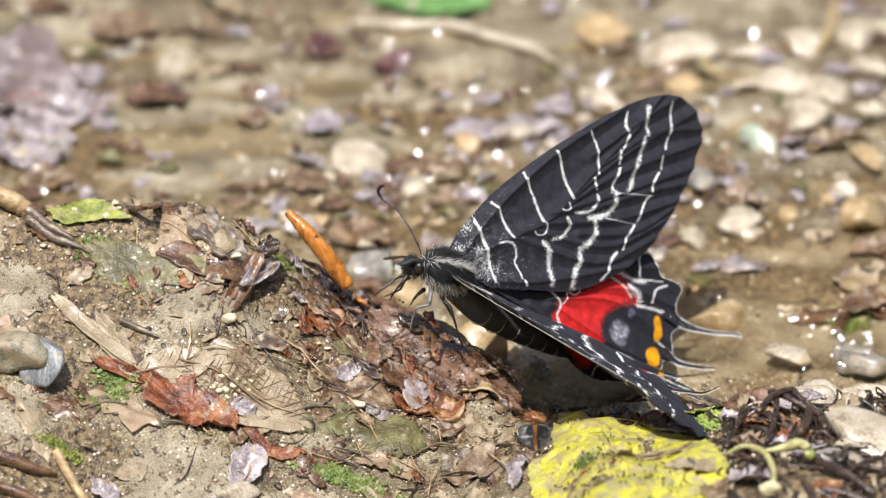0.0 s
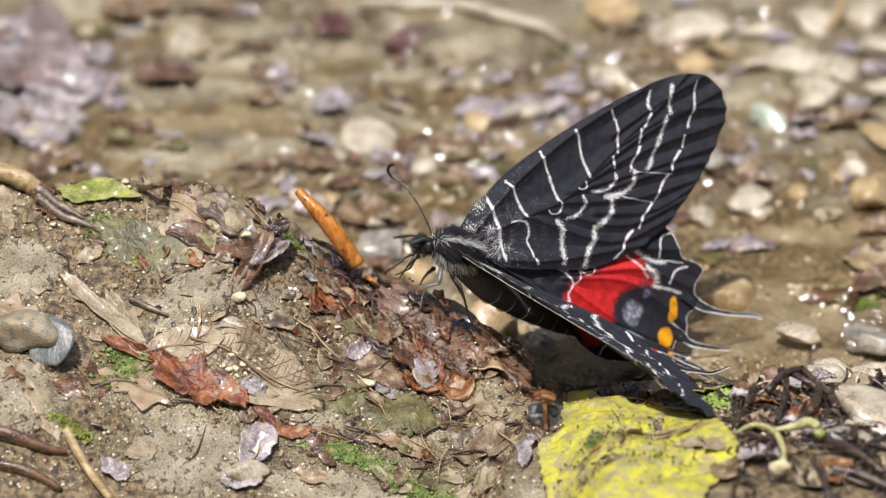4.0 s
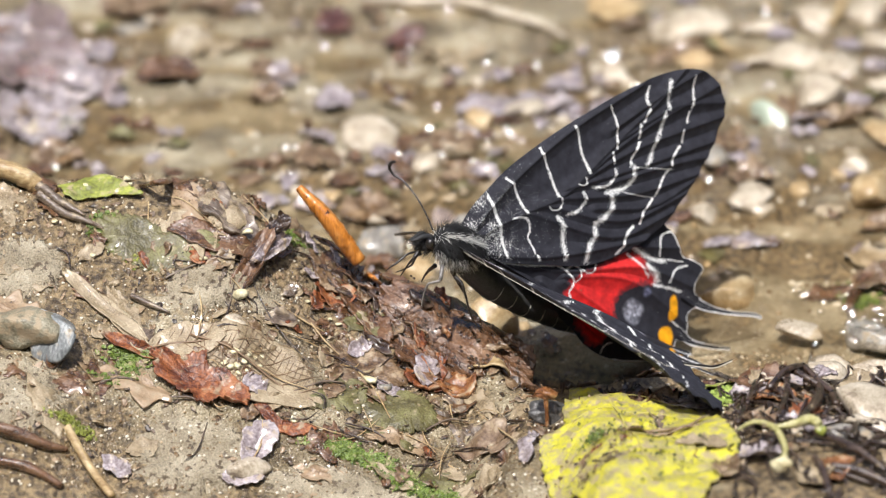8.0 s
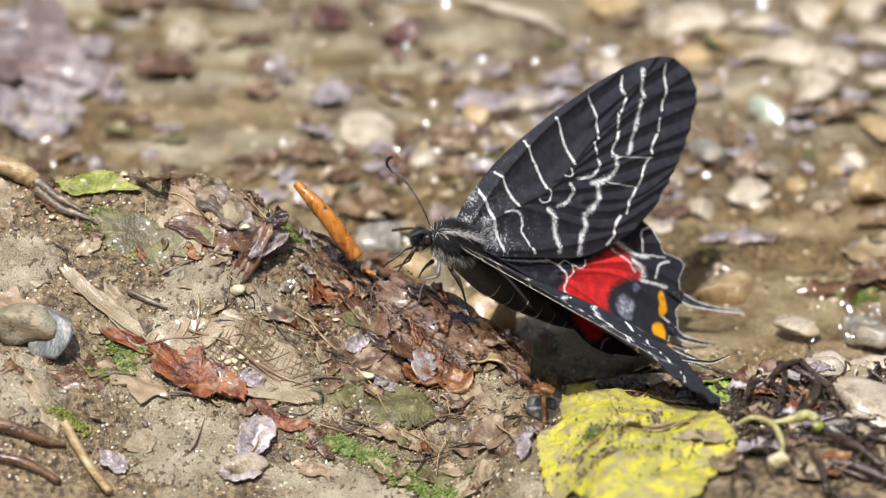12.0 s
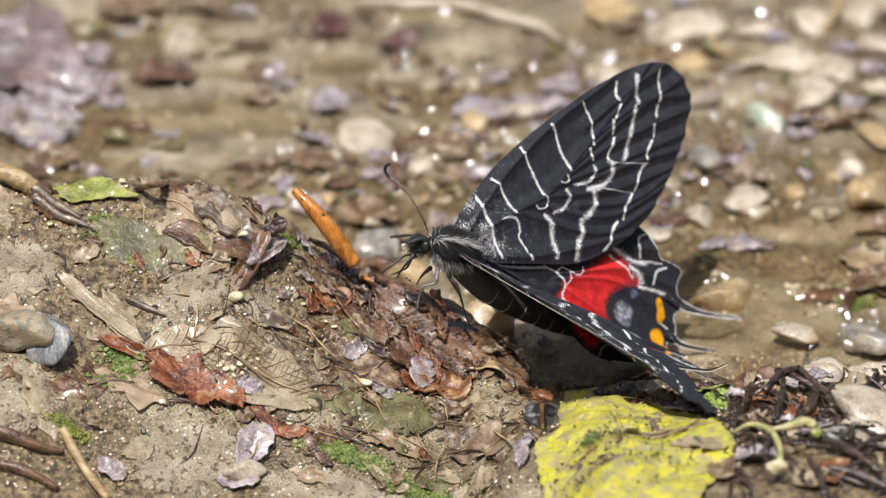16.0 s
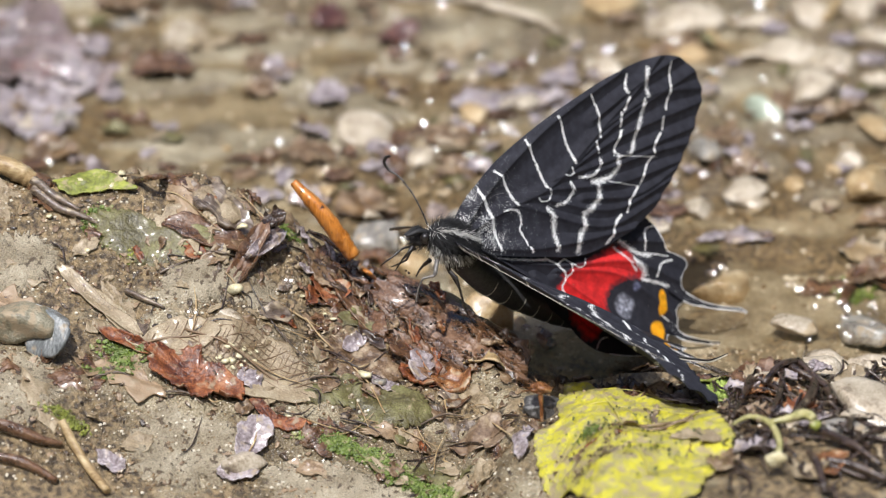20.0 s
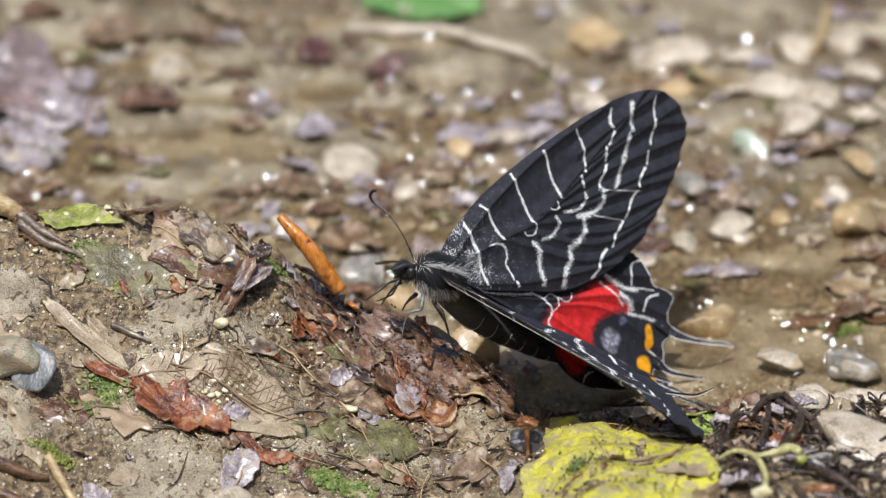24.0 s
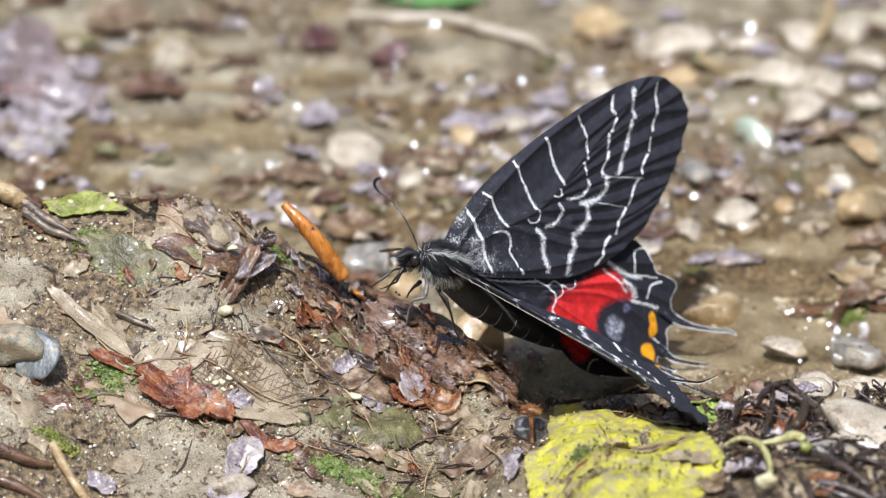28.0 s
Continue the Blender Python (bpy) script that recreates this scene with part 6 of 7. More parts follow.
part("main_stem", tube(on([(48.8, -74.1), (51.7, -71.4), (54.7, -73.9), (56.1, -77.1), (56.3, -80.7), (55.2, -84.3)], 3.2), (0.25, 0.42, 0.5, 0.55, 0.45, 0.75), 26, 9, 0.3), STEM, cream)
part("branch", tube(on([(55.0, -74.5), (58.2, -74.1), (60.8, -72.5), (62.2, -74.1)], 3.4), (0.4, 0.65, 0.95, 0.7), 18, 9, 0.35), STEM, cream)
part("node", moved(blob(0.9, 0.8, 0.8, 3, 0.3, 3), Matrix.Translation(Vector(on([(62.3, -76.0)], 3.6)[0]) * MM)), LIME, cream, "swollen green tip")
part("node", moved(blob(1.2, 0.7, 0.9, 5, 0.6, 3), Matrix.Translation(Vector(on([(55.4, -84.2)], 3.2)[0]) * MM)), CREAM, cream)
for i, (at, mt) in enumerate([((55.7, -59.2), AMBER), ((61.1, -63.0), RUST), ((64.8, -81.2), AMBER), ((52.5, -66.1), LITTER), ((58.2, -66.0), LILAC), ((52.4, -77.4), LILAC), ((61.0, -82.9), TANLEAF), ((47.1, -80.5), LITTER), ((51.2, -53.6), BARK), ((55.9, -54.1), BARK), ((62.7, -68.4), LILAC)]):
    leaf("leaf_fragment", ("brown wet leaf scrap among rootlets", "rust wet leaf scrap among rootlets", "pale wet scrap among rootlets")[i % 3], "leaf", at, 7, 4.5, 40 * i, mt, "torn", 0.8, 0.6, 0.14, 1.2, 0.25, 110 + i, group="scraps")

# ---- things in the stream behind ----
FAR = [((68.2, 45.0), 6.2, 7.5, 4.6, STONE, "rounded cream stone in shallow water"), ((60.4, 40.0), 4.2, 6, 3.4, STONE_GREEN, "smooth pale green grey stone"), ((63.2, 59.2), 7.5, 6, 3.4, STONE, "pale flat stone in the stream"),
       ((74.1, 56.8), 6, 6, 3, STONE, "pale stone in the stream"), ((45.7, 69.1), 8.5, 7, 3.6, STONE, "large pale grey brown stone"), ((46.1, 9.0), 3.2, 3.6, 2.2, STONE, "small pale stone with wet top"),
       ((54.6, 14.3), 4.6, 5, 2.4, STONE, "pale angular stone in mud"), ((73.9, 25.0), 3.4, 3.6, 2.2, STONE, "small pale stone in mud"), ((78.1, 16.2), 5, 8, 4, STONE_TAN, "brown rounded stone in mud"),
       ((50.7, -14.5), 6, 6.5, 3.8, STONE_TAN, "glistening tan stone behind the wing"), ((-13.3, 32.8), 6.2, 6.5, 3.4, STONE, "wet cream stone in the stream"), ((-2.8, 25.1), 3, 4.5, 2.4, STONE, "pale stone chip in mud"),
       ((-47.4, 64.6), 4.2, 6.5, 3.2, STONE, "pale grey stone in brown water"), ((-19.5, 14.5), 2.2, 2.4, 1.5, STONE_TAN, "small yellow pebble in mud"), ((31.5, 53.4), 5, 6, 2.6, STONE, "pale stone behind the wing"),
       ((47.5, 61.0), 5.2, 3.6, 1.8, STONE_TAN, "orange tan stone in the stream"), ((69.6, 70.7), 5, 5, 2.6, STONE, "pale stone in the stream"), ((78.8, 73.4), 4.5, 7, 3, STONE, "pale stone in the stream"),
       ((47.7, 24.2), 4.2, 5, 2.4, STONE_GREY, "wet grey stone in mud"), ((14.7, 43.5), 4.4, 5, 2.8, STONE, "pale wet stone in the stream"), ((6.8, 38.9), 3, 4, 2, STONE_TAN, "tan wet stone in mud"), ((-9.4, 0.2), 5.5, 6, 3.4, STONE_GREY, "wet lilac grey stone behind the butterfly"),
       ((-74.8, 35.3), 3.4, 4, 2.4, STONE, "pale stone under litter"), ((-68.2, 38.0), 3.2, 5, 2.6, STONE_GREY, "grey stone in litter"), ((62.5, -25.5), 5, 4, 2, STONE, "pale stone at the water's edge"), ((73.2, -27.2), 6, 6, 3, STONE_GREY, "wet glinting grey stone"),
       ((67.7, -37.1), 5, 4, 2.4, STONE, "pale wet stone near rootlets"), ((59.0, 69.3), 4, 4, 2, STONE, "pale stone in the stream"), ((80.0, 33.5), 4, 6, 2.4, STONE_TAN, "tan stone in mud"), ((3.6, 7.1), 3.6, 3, 2, STONE_GREY, "dark stone behind the thorax"),
       ((81.8, 62.5), 5, 6, 3, STONE, "pale stone in the stream"), ((-58.8, 71.2), 5, 4, 2, STONE_GREY, "dark grey stone in brown water")]
for i, (at, a, b, c, mt, lb) in enumerate(FAR):
    stone(lb, at, a, b, c, mt, 120 + i, float(rng.uniform(-25, 25)), 0.4)
for i in range(70):
    g = np.random.default_rng(500 + i)
    x, y = g.uniform(-84, 92), g.uniform(-8, 105)
    if x < 20 and i % 4:
        continue
    if soak(x, y) < -0.25:
        continue
    s = g.uniform(0.7, 2.1)
    stone(("small pale pebble in wet mud", "small tan pebble in wet mud", "small grey pebble in wet mud")[i % 3], (x, y), s * 1.2, s * 1.3, s * 0.8, (STONE, STONE_TAN, STONE_TAN)[i % 3], 600 + i, g.uniform(0, 180), 0.45, "pebbles in the stream", "pebble", 0.4, 2)

for i, (at, ln, wd, sp, mt, lb, tp) in enumerate([
        ((-20.4, 70.2), 7.5, 8, 10, MAROON, "dark red dead leaf standing in mud", 30), ((-7.3, 64.8), 7, 8, -30, MAROON, "red brown dead leaf in mud", 25), ((-31.0, 54.5), 8, 9, 60, LITTER, "brown curled leaf in mud", 35), ((-73.4, 57.6), 17, 9, -24, LILAC, "large sky-tinted lilac brown leaf", 16), ((-65.3, 62.2), 9, 7, -40, LILAC, "sky-tinted lilac leaf piece in mud", 26), ((-75.7, 51.1), 12, 6, -14, MAROON, "maroon soaked leaf under lilac leaf", 10), ((-66.2, 49.8), 12, 7, -30, LILAC, "sky-tinted lilac leaf piece in mud", 22), ((-80.4, 59.8), 9, 10, 30, LILAC, "sky-tinted lilac leaf piece in mud", 20), ((-69.4, 41.3), 8, 7, 60, LILAC, "pale lilac flake in dark mud", 30), ((-29.7, 52.2), 5, 7, 20, LILAC, "sky-tinted flake beside brown leaf", 35), ((-50.7, 53.7), 13, 9, 15, BARK, "dark brown rotten leaf in mud", 4), ((-32.7, 48.3), 7, 5, -10, LITTER, "brown curled leaf in mud", 30),
        ((-78.9, 69.0), 14, 14, 20, LILAC, "sky-tinted wet leaf in the stream", 8), ((-70.3, 49.1), 16, 9, -18, LILAC, "sky-tinted wet leaf edge in mud", 12), ((1.7, 60.6), 8, 14, 70, TANLEAF, "pale decayed leaf in water", 4), ((-20.2, 44.2), 7, 9, -10, LILAC, "wet grey leaf in mud", 8),
        ((8.9, 43.0), 13, 10, 20, LILAC, "wet sky-tinted leaf heap behind the wing", 14), ((18.3, 45.3), 10, 10, 70, LILAC, "wet sky-tinted leaf in the stream", 10), ((1.6, 31.7), 10, 8, -30, LITTER, "wet brown leaf in mud", 12), ((-12.6, 10.8), 12, 10, 25, LITTER, "brown soaked leaf in mud", 10),
        ((-22.9, 25.0), 9, 8, 0, LITTER, "brown soaked leaf in mud", 6), ((55.7, 19.4), 8, 7, 30, LITTER, "brown soaked leaf in mud", 6), ((68.0, 39.7), 9, 5, 10, LILAC, "wet pale flake beside stones", 2), ((-0.4, 87.7), 24, 16, -8, GREENLEAF, "fresh green leaf beside the stream", 14),
        ((32.6, 76.0), 11, 12, 40, STRAW, "pale dead leaf in the stream", 6), ((-58.0, 77.3), 14, 10, 10, LITTER, "dark soaked leaf in the stream", 6), ((75.8, -10.2), 10, 6, 40, LITTER, "dark brown leaf at the water's edge", 20), ((-70.2, 28.1), 10, 8, 30, LITTER, "dark brown leaf behind the bank", 12),
        ((-23.1, 32.7), 8, 5, -40, LILAC, "wet sky-tinted leaf in mud", 6), ((-74.0, 41.0), 9, 8, 10, LITTER, "soaked brown leaf scrap in mud", 14), ((52.0, 29.3), 8, 8, 0, LITTER, "soaked brown leaf in mud", 6), ((72.0, 37.4), 9, 7, 0, LITTER, "soaked brown leaf in mud", 4)]):
    leaf("dead_leaf", lb, "leaf", at, ln, wd, sp, mt, "torn", 1.2, 1.0, 0.12, 1.0, 0.3, 200 + i, cling=1.0, tip=tp, group="dead leaves")
for i, pts in enumerate(([(-88.4, 111.9), (-80.3, 114.7), (-74.1, 105.1), (-68.7, 87.0), (-62.0, 73.6), (-63.3, 67.8), (-70.8, 68.9), (-77.1, 67.3), (-85.5, 72.7)], [(-84.4, 64.3), (-77.1, 66.4), (-71.5, 62.3), (-67.7, 52.3), (-72.5, 44.2), (-80.0, 47.2)])):
    sheet("dead_leaf", ("large lilac brown leaf lying in wet mud", "crumpled sky-tinted leaf behind the bank")[i], "leaf", pts, (MAUVE, LILAC)[i], 2.0, 2.6, 1.2, 0.5, 1.5, 2600 + i, 0.5, 150, 30, "dead leaves", 5.0)
for i in range(130):
    g = np.random.default_rng(1200 + i)
    x, y = g.uniform(-88, 90), g.uniform(-14, 104)
    if soak(x, y) < -0.1:
        continue
    ln = g.uniform(4, 11)
    k = int(g.integers(5))
    leaf("dead_leaf", ("brown soaked leaf lying in wet mud", "tan soaked leaf lying in wet mud", "sky-tinted soaked leaf lying in wet mud", "dark rotten bark flake in wet mud", "brown soaked leaf lying in wet mud")[k], "leaf",
         (x, y), ln, ln * g.uniform(0.35, 0.7), g.normal() * 30, (LITTER, TANLEAF, LILAC, BARK, LITTER)[k], "torn", g.uniform(0, 1.2), 0.9, 0.16, g.uniform(0.4, 1.0), 0.3, 1200 + i, tip=g.normal() * 9, group="dead leaves", nu=20, nv=10)
# The lilac scraps here stand in for sky sheen on wet mud.
for i in range(420):
    g = np.random.default_rng(4200 + i)
    x, y = g.uniform(-86, 90), g.uniform(-16, 100)
    if i % 3 == 0:
        x, y = g.normal() * 20 + 12, g.normal() * 12 + 30
    ln = g.uniform(1.8, 6)
    if soak(x, y) < 0.0:
        continue
    k = int(g.integers(7))
    leaf("mud_scrap", ("dark brown soaked scrap in wet mud", "pale tan scrap in wet mud", "sky-tinted grey scrap in wet mud", "black brown bark scrap in wet mud", "lilac scrap for sky sheen on mud", "cream stone chip in wet mud", "olive soaked scrap in wet mud")[k], "leaf litter",
         (x, y), ln, ln * g.uniform(0.4, 0.9), g.uniform(0, 360), (LITTER, TANLEAF, LILAC, BARK, LILAC, STONE, OLIVE)[k], "torn", g.uniform(0, 0.9), 0.5, 0.14, g.uniform(0.5, 1.3), 0.4, 4200 + i, tip=g.normal() * 14, group="scraps in the mud", nu=12, nv=7)
rod("pale_stick", "bleached pale stick lying in the stream", "stick", [(-15.4, 79.5), (-5.8, 78.4), (3.8, 77.9), (12.3, 72.5), (18.7, 68.9), (22.8, 65.2)], (1.0, 1.6, 1.9, 1.6, 1.4, 0.8), STONE, 1.2, 30, 10, 0.25)
rod("twig", "dark brown twig in the stream", "twig", [(72.7, 68.2), (75.2, 76.2), (76.8, 85.5)], (0.9, 1.0, 0.9), STRAW, 1.5)
rod("twig", "thin tan twig beside stones", "twig", [(50.4, 68.2), (52.4, 64.3), (54.4, 62.2)], (0.8, 0.9, 0.6), STRAW, 1.2)
rod("twig", "dark soaked root in mud", "twig", [(78.4, -5.0), (74.3, -9.4), (70.9, -17.0)], (1.6, 1.5, 0.8), BARK, 1.0)
rod("twig", "brown soaked twig in mud", "twig", [(-51.3, -30.1), (-46.5, -28.6), (-44.8, 20.3), (-37.2, 21.1)], (0.6, 0.8, 0.7, 0.3), BARK, 0.6)


# ---- beads added for sun glints ----
# halfway between the directions to the sun and to the camera
GLINT = (SUN + Vector((0, -math.cos(TILT), math.sin(TILT)))).normalized()


DROPS = []


def bead(at, r, seed):
    """A flat clear bead, added and turned so that its sun glint meets the camera."""
    x, y = laid(at)
    g = np.random.default_rng(seed)
    n = (GLINT + Vector(g.normal(size=3)) * 0.035).normalized()
    z = max(float(height(x, y)), 0.0) + r * 0.35 + (g.uniform(0.3, 0.9) if at[1] < -20 else 0.2)
    m = Matrix.Translation((x * MM, y * MM, z * MM)) @ Vector((0, 0, 1)).rotation_difference(n).to_matrix().to_4x4()
    if seed >= 2100:
        DROPS.append(moved(blob(r * 1.1, r * g.uniform(0.7, 1.1), r * 0.13, seed, 0.0, 2 if r > 0.3 else 1), m))
        return
    ob = thing("water_bead", "clear flat bead turned to flash a sun glint", "water drop", m, "water beads", blob(r * 1.1, r * g.uniform(0.7, 1.1), r * 0.13, seed, 0.0, 3), DROP)
    ob.visible_shadow = False


for i, at in enumerate([(50.8, 72.6), (60.7, 74.3), (-6.2, 60.4), (1.2, 77.3), (-75.8, 70.9), (-28.7, 29.2), (-26.6, 29.1), (-23.7, 29.4), (-20.0, 31.5), (-18.0, 37.2), (-10.2, 31.2), (2.2, 29.4), (5.2, 27.0), (6.8, 41.4), (19.5, 51.6), (-2.5, 36.4), (51.1, 45.8), (60.2, 51.1), (61.9, 36.2), (48.0, 19.9), (50.4, 21.3), (46.1, 9.9), (47.9, -10.2), (50.4, -8.5), (52.3, -11.1), (62.1, -13.6), (63.5, -15.3), (70.7, -20.5), (73.1, -28.9), (71.1, -29.7), (74.8, -25.5), (-8.4, 1.9), (-5.9, 0.2), (-8.0, 4.6), (-75.6, 63.3), (-75.1, 50.9), (-70.6, 25.2), (38.1, -3.3), (-14.5, 0.2), (-41.4, -48.9), (-25.3, -40.3), (9.4, -28.3)]):
    bead(at, 0.9 + 0.5 * rng.random(), 400 + i)
for i in range(150):
    g = np.random.default_rng(900 + i)
    x, y = g.normal() * 26 + 20, g.uniform(-5, 95)
    if i % 3 == 0:
        x, y = g.normal() * 11 + 6, g.normal() * 9 + 30
    if i > 110:
        x, y = g.uniform(-70, 20), g.uniform(-68, -32)
    bead((x, y), g.uniform(0.2, 0.4) if i > 110 else g.uniform(0.5, 1.0), 900 + i)

for i in range(700):
    g = np.random.default_rng(12100 + i)
    x = g.uniform(-26, 16) if i % 3 == 0 else g.uniform(-78, 20)
    bead((x, float(np.interp(x, CREST_X, CREST_Y)) - abs(g.normal()) * (7 if i % 3 == 0 else 20)), 0.06 + 0.16 * g.random() ** 2, 12100 + i)
for i in range(40):
    g = np.random.default_rng(2300 + i)
    bead((g.uniform(50, 78), g.uniform(-74, -50)), g.uniform(0.2, 0.5), 2300 + i)
for i in range(60):
    g = np.random.default_rng(2500 + i)
    x, y = g.uniform(-80, 88), g.uniform(0, 90)
    if soak(x, y) > 0.05:
        bead((x, y), g.uniform(0.3, 0.8), 2500 + i)
for i in range(26):
    g = np.random.default_rng(2400 + i)
    bead((g.normal() * 5 + 74, g.normal() * 5 - 22), g.uniform(0.4, 0.9), 2400 + i)


drops = thing("water_drops", "tiny clear flat beads turned to flash sun glints", "water drop", shape=join(DROPS), mat=DROP, kind="stuff")
drops.visible_shadow = False


# ---- joined litter and grit ----
def scatter_litter():
    g = np.random.default_rng(77)
    big, tiny, grit = [], [], []
    for i in range(300):
        x, y = g.uniform(-84, 24), g.uniform(-72, -27)
        if i > 60:
            x = g.normal() * 22 - 16
            y = float(np.interp(x, CREST_X, CREST_Y)) - abs(g.normal()) * 15
        if i > 245:
            x, y = g.uniform(22, 84), g.uniform(-78, -50)
        ln = g.uniform(1.6, 5.5)
        m = lie(x, y, g.uniform(0, 360), g.uniform(0.2, 0.7), 3, g.normal() * 9)
        d = draped(m)
        mt = (LITTER, LITTER, BARK, TANLEAF, LITTER, BARK_GREY, TANLEAF, BARK, RUST)[int(g.integers(9))]
        if x < -45 and mt is not TANLEAF and g.random() < 0.5:
            continue
        sh = blade(ln, ln * g.uniform(0.25, 0.7), "torn", g.uniform(-0.2, 0.7), 0.4, 0.18, 0.18, 14, 7, 700 + i, 0, lambda a, b: d(a, b) + 0.4, 0.2)
        thing("litter_scrap", {LITTER: "brown soaked leaf scrap", BARK: "dark wet bark scrap", TANLEAF: "tan dry leaf scrap", RUST: "rust brown leaf scrap", BARK_GREY: "grey brown bark scrap"}[mt] + " on the bank", "leaf litter", m, "litter scraps", sh, mt)
    for i in range(1500):
        x, y = g.uniform(-84, 84), g.uniform(-74, -27)
        if x > 18 and y > -49:
            continue
        ln = g.uniform(0.5, 1.8)
        tiny.append(moved(blade(ln, ln * g.uniform(0.2, 0.7), "torn", 0.1, 0.2, 0.15, 0.12, 5, 4, i), lie(x, y, g.uniform(0, 360), g.uniform(0.05, 0.35), 2, g.normal() * 14)))
    thing("leaf_crumbs", "fine brown crumbs of rotten leaves", "leaf litter", shape=join(tiny), mat=LITTER, kind="stuff")
    v0, f0 = ball(1)
    n = 11000
    gx, gy = g.uniform(-86, 86, n), np.where(g.random(n) < 0.7, g.uniform(-76, -27, n), g.uniform(-76, 100, n))
    gx, gy = retilt(gx, gy, plan_height(gx, gy), PLAN_TILT, TILT, risen(gx, gy))
    gz = height(gx, gy)
    for x, y, z in zip(gx, gy, gz):
        s = (0.1 + 0.28 * g.random() ** 2.3) * (1 if y < -25 else 1.8)
        grit.append((v0 * (s, s * g.uniform(0.7, 1.2), s * 0.8) + (x, y, z + s * 0.3), f0))
    thing("sand_grains", "coarse pale sand grains on wet silt", "sand", shape=join(grit), mat=GRIT, kind="stuff", smooth=False)


GRIT = material("sand_grit", [(0.16, 0.1, 0.05), (0.38, 0.29, 0.18), (0.66, 0.6, 0.48)], 0.8, (0.1, 0.3), 0.1, 0.3, coat=0.9, island=0.5)
scatter_litter()


# seconds, degrees by which each wing opens from its pose at rest, degrees by which it slides in its plane
FORE_R = [
    (0, -5.2, -0.8), (0.5, -5.1, -1.0), (1, -3.7, -0.9), (1.5, -3.0, -1.0), (2, -4.9, -0.5), (2.5, -0.3, -0.4),
    (3, -0.7, -0.4), (3.5, 1.8, -0.3), (5.5, -6.3, -0.3), (6, -6.6, -0.2), (6.5, -6.2, -0.2), (7, -5.5, -0.2),
    (7.5, -2.3, -0.3), (8, 0.0, 0.0), (8.5, -1.9, 0.5), (9, -2.2, 0.5), (9.5, -2.1, 0.6), (10, -2.6, 0.8),
    (10.5, -2.5, 0.8), (11, -2.2, 0.9), (11.5, -10.8, 1.2), (12, -8.8, 1.4), (12.5, -12.6, 1.8), (14.5, -9.3, 1.5),
    (15, -10.8, 1.8), (15.5, -10.5, 1.8), (16, -10.0, 1.7), (16.5, -9.0, 1.6), (17, -9.2, 1.6), (17.5, -9.3, 1.5),
    (18, -8.6, 1.6), (18.5, -7.4, 1.6), (19, -6.8, 1.6), (19.5, -4.6, 1.5), (20, -5.9, 1.5), (20.5, -5.9, 1.6),
    (21, -6.2, 1.6), (21.5, -6.3, 1.5), (22, -6.4, 1.6), (22.5, -6.2, 1.6), (24.5, -6.6, 1.4), (25, -6.6, 1.5),
    (25.5, -7.1, 1.6), (26, -7.0, 1.7), (26.5, -7.2, 1.7), (27, -7.1, 1.6), (27.5, -7.1, 1.6), (28, -7.3, 1.6),
]
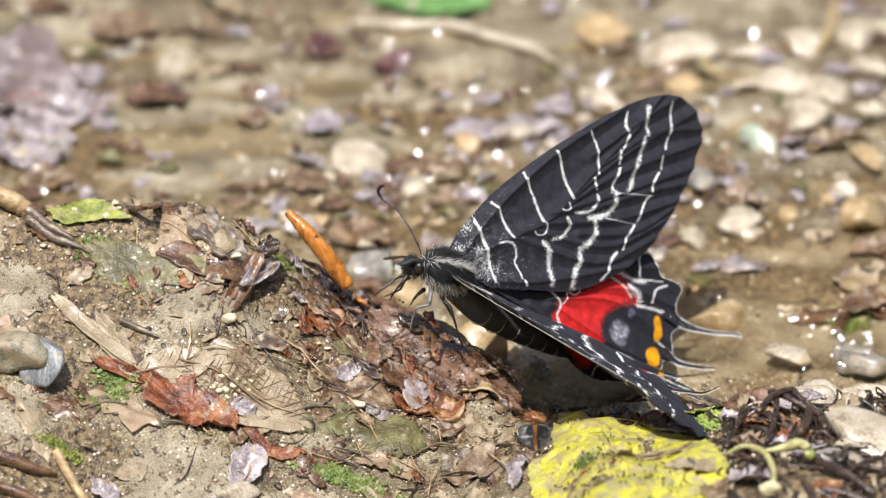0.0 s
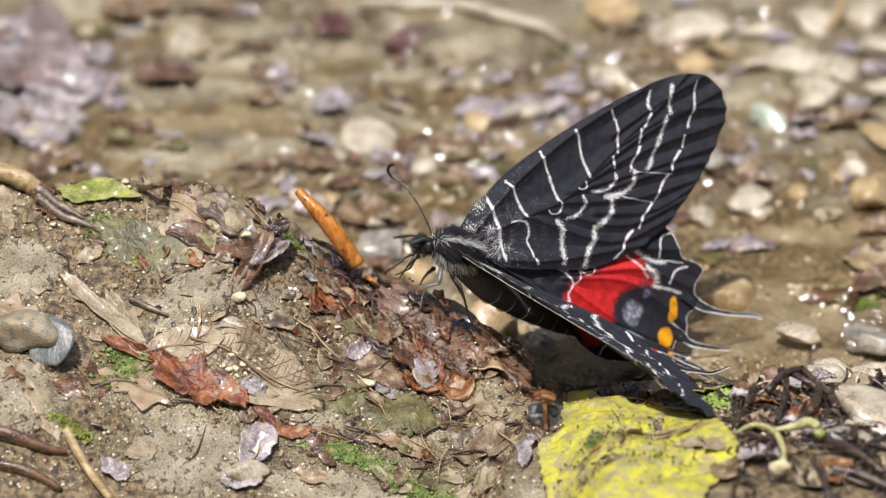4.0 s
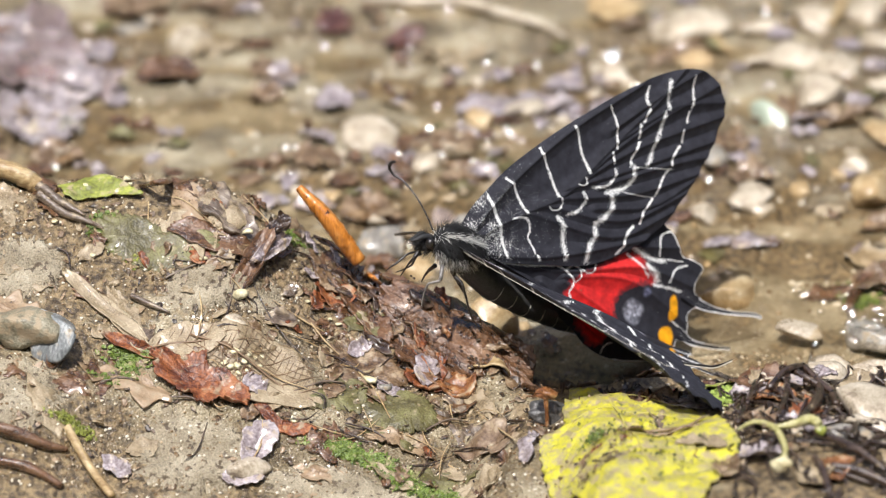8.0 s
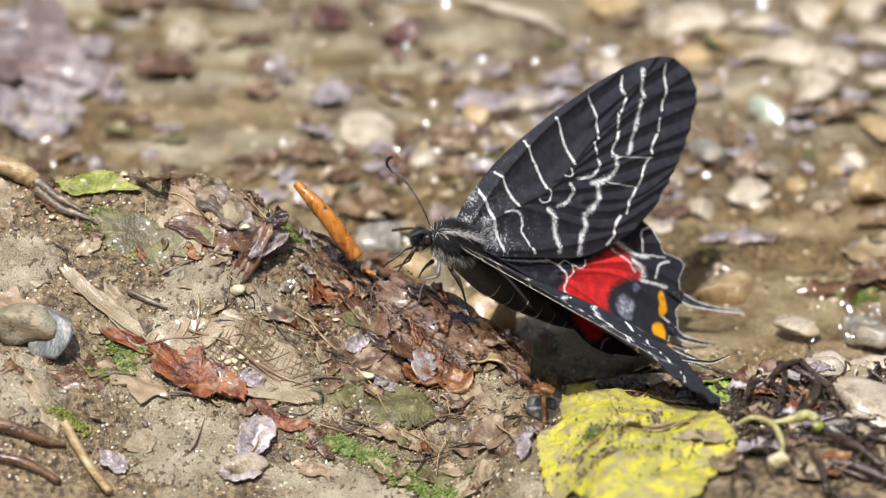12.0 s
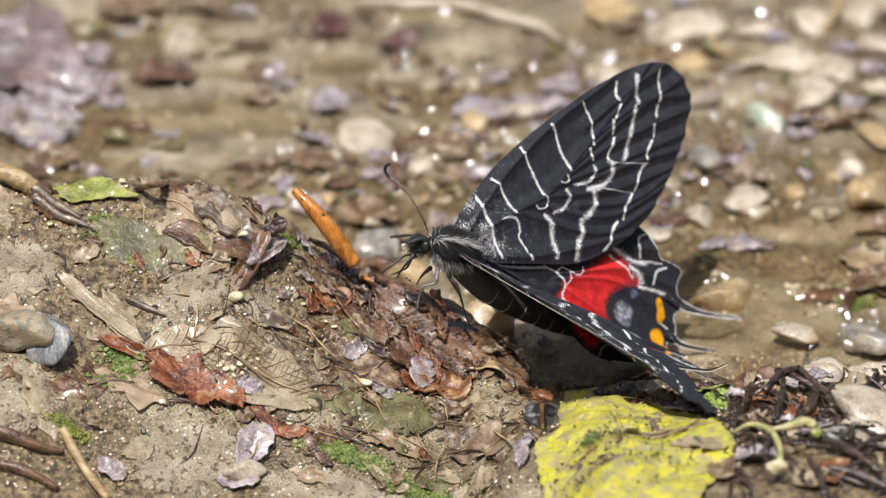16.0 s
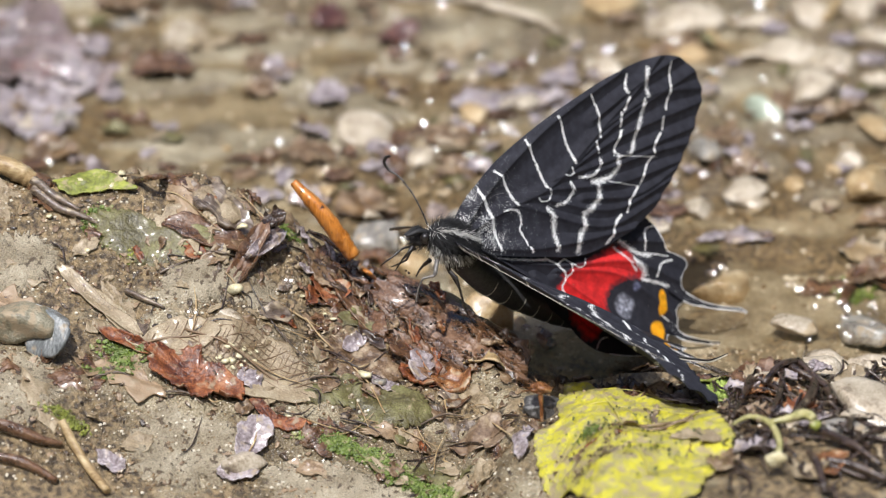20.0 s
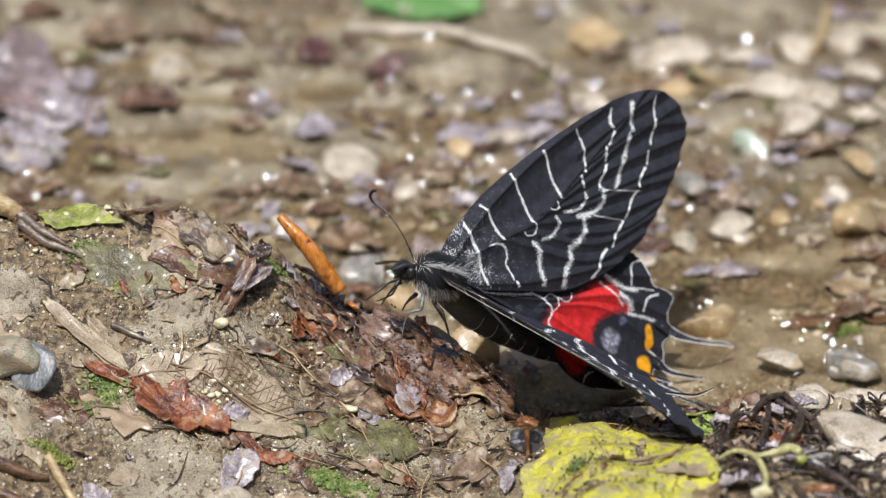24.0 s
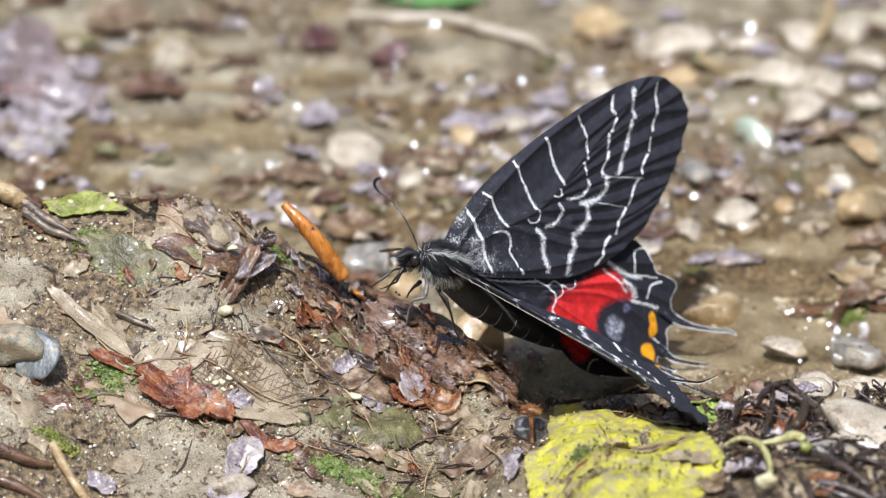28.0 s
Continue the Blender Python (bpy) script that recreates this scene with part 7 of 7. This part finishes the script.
HIND_R = [
    (0, -8.7, 0.9), (0.5, -7.7, 0.7), (1, -6.8, 0.8), (1.5, -5.9, 0.6), (2, -7.5, 0.5), (2.5, -3.1, 0.4),
    (3, -1.1, 0.3), (3.5, 2.4, 0.4), (5.5, -7.1, 0.2), (6, -7.5, 0.1), (6.5, -7.8, 0.1), (7, -6.8, 0.2),
    (7.5, -3.4, -0.0), (8, 0.0, -0.0), (8.5, -1.7, -0.1), (9, -2.9, -0.1), (9.5, -3.7, 0.0), (10, -4.2, 0.0),
    (10.5, -4.4, 0.1), (11, -4.0, 0.2), (11.5, -16.5, 0.3), (12, -14.2, 0.3), (12.5, -18.6, 0.7), (14.5, -14.2, 0.3),
    (15, -15.9, 0.5), (15.5, -15.6, 0.5), (16, -14.8, 0.4), (16.5, -13.6, 0.4), (17, -13.8, 0.4), (17.5, -14.2, 0.3),
    (18, -13.0, 0.4), (18.5, -11.5, 0.3), (19, -10.5, 0.3), (19.5, -7.4, 0.2), (20, -9.2, 0.2), (20.5, -9.4, 0.2),
    (21, -8.8, 0.2), (21.5, -9.7, 0.1), (22, -9.5, 0.1), (22.5, -9.2, 0.1), (24.5, -9.1, 0.1), (25, -9.6, 0.1),
    (25.5, -9.9, 0.2), (26, -10.0, 0.3), (26.5, -9.9, 0.2), (27, -10.0, 0.2), (27.5, -9.6, 0.1), (28, -9.9, 0.2),
]
LEFT_ROWS = [
    (0, 1.0, 0.0), (0.5, 1.1, 0.0), (1, 1.3, 0.0), (1.5, 0.9, 0.0), (2, 1.6, 0.0), (2.5, 1.7, 0.0),
    (3, 1.4, 0.0), (3.5, 1.3, 0.0), (5.5, 1.5, 0.0), (6, 1.6, 0.0), (6.5, 1.3, 0.0), (7, 1.2, 0.0),
    (7.5, 0.4, 0.0), (8, 0.0, 0.0), (8.5, 1.0, 0.0), (9, 0.7, 0.0), (9.5, 0.3, 0.0), (10, -0.6, 0.0),
    (10.5, -0.6, 0.0), (11, -0.6, 0.0), (11.5, 1.3, 0.0), (12, -0.1, 0.0), (12.5, 0.9, 0.0), (14.5, 0.3, 0.0),
    (15, 0.5, 0.0), (15.5, 0.5, 0.0), (16, 0.5, 0.0), (16.5, 0.2, 0.0), (17, 0.4, 0.0), (17.5, 0.3, 0.0),
    (18, 0.1, 0.0), (18.5, -0.1, 0.0), (19, 0.1, 0.0), (19.5, -0.9, 0.0), (20, -0.3, 0.0), (20.5, -0.3, 0.0),
    (21, -0.1, 0.0), (21.5, -0.0, 0.0), (22, 0.1, 0.0), (22.5, -0.2, 0.0), (24.5, -0.1, 0.0), (25, -0.0, 0.0),
    (25.5, -0.1, 0.0), (26, -0.4, 0.0), (26.5, -0.2, 0.0), (27, -0.3, 0.0), (27.5, -0.6, 0.0), (28, -0.3, 0.0),
]


def motions():
    for key, m, rows in ((("forewing", "r"), RIGHT, FORE_R), (("hindwing", "r"), RIGHT, HIND_R),
                         (("forewing", "l"), LEFT, LEFT_ROWS), (("hindwing", "l"), LEFT, LEFT_ROWS)):
        walk(WINGS[key], [(t, m @ pose(0, 0, 0, a) @ pose(0, 0, 0, 0, 0, c) @ LEAN[key]) for t, a, c in rows])


motions()
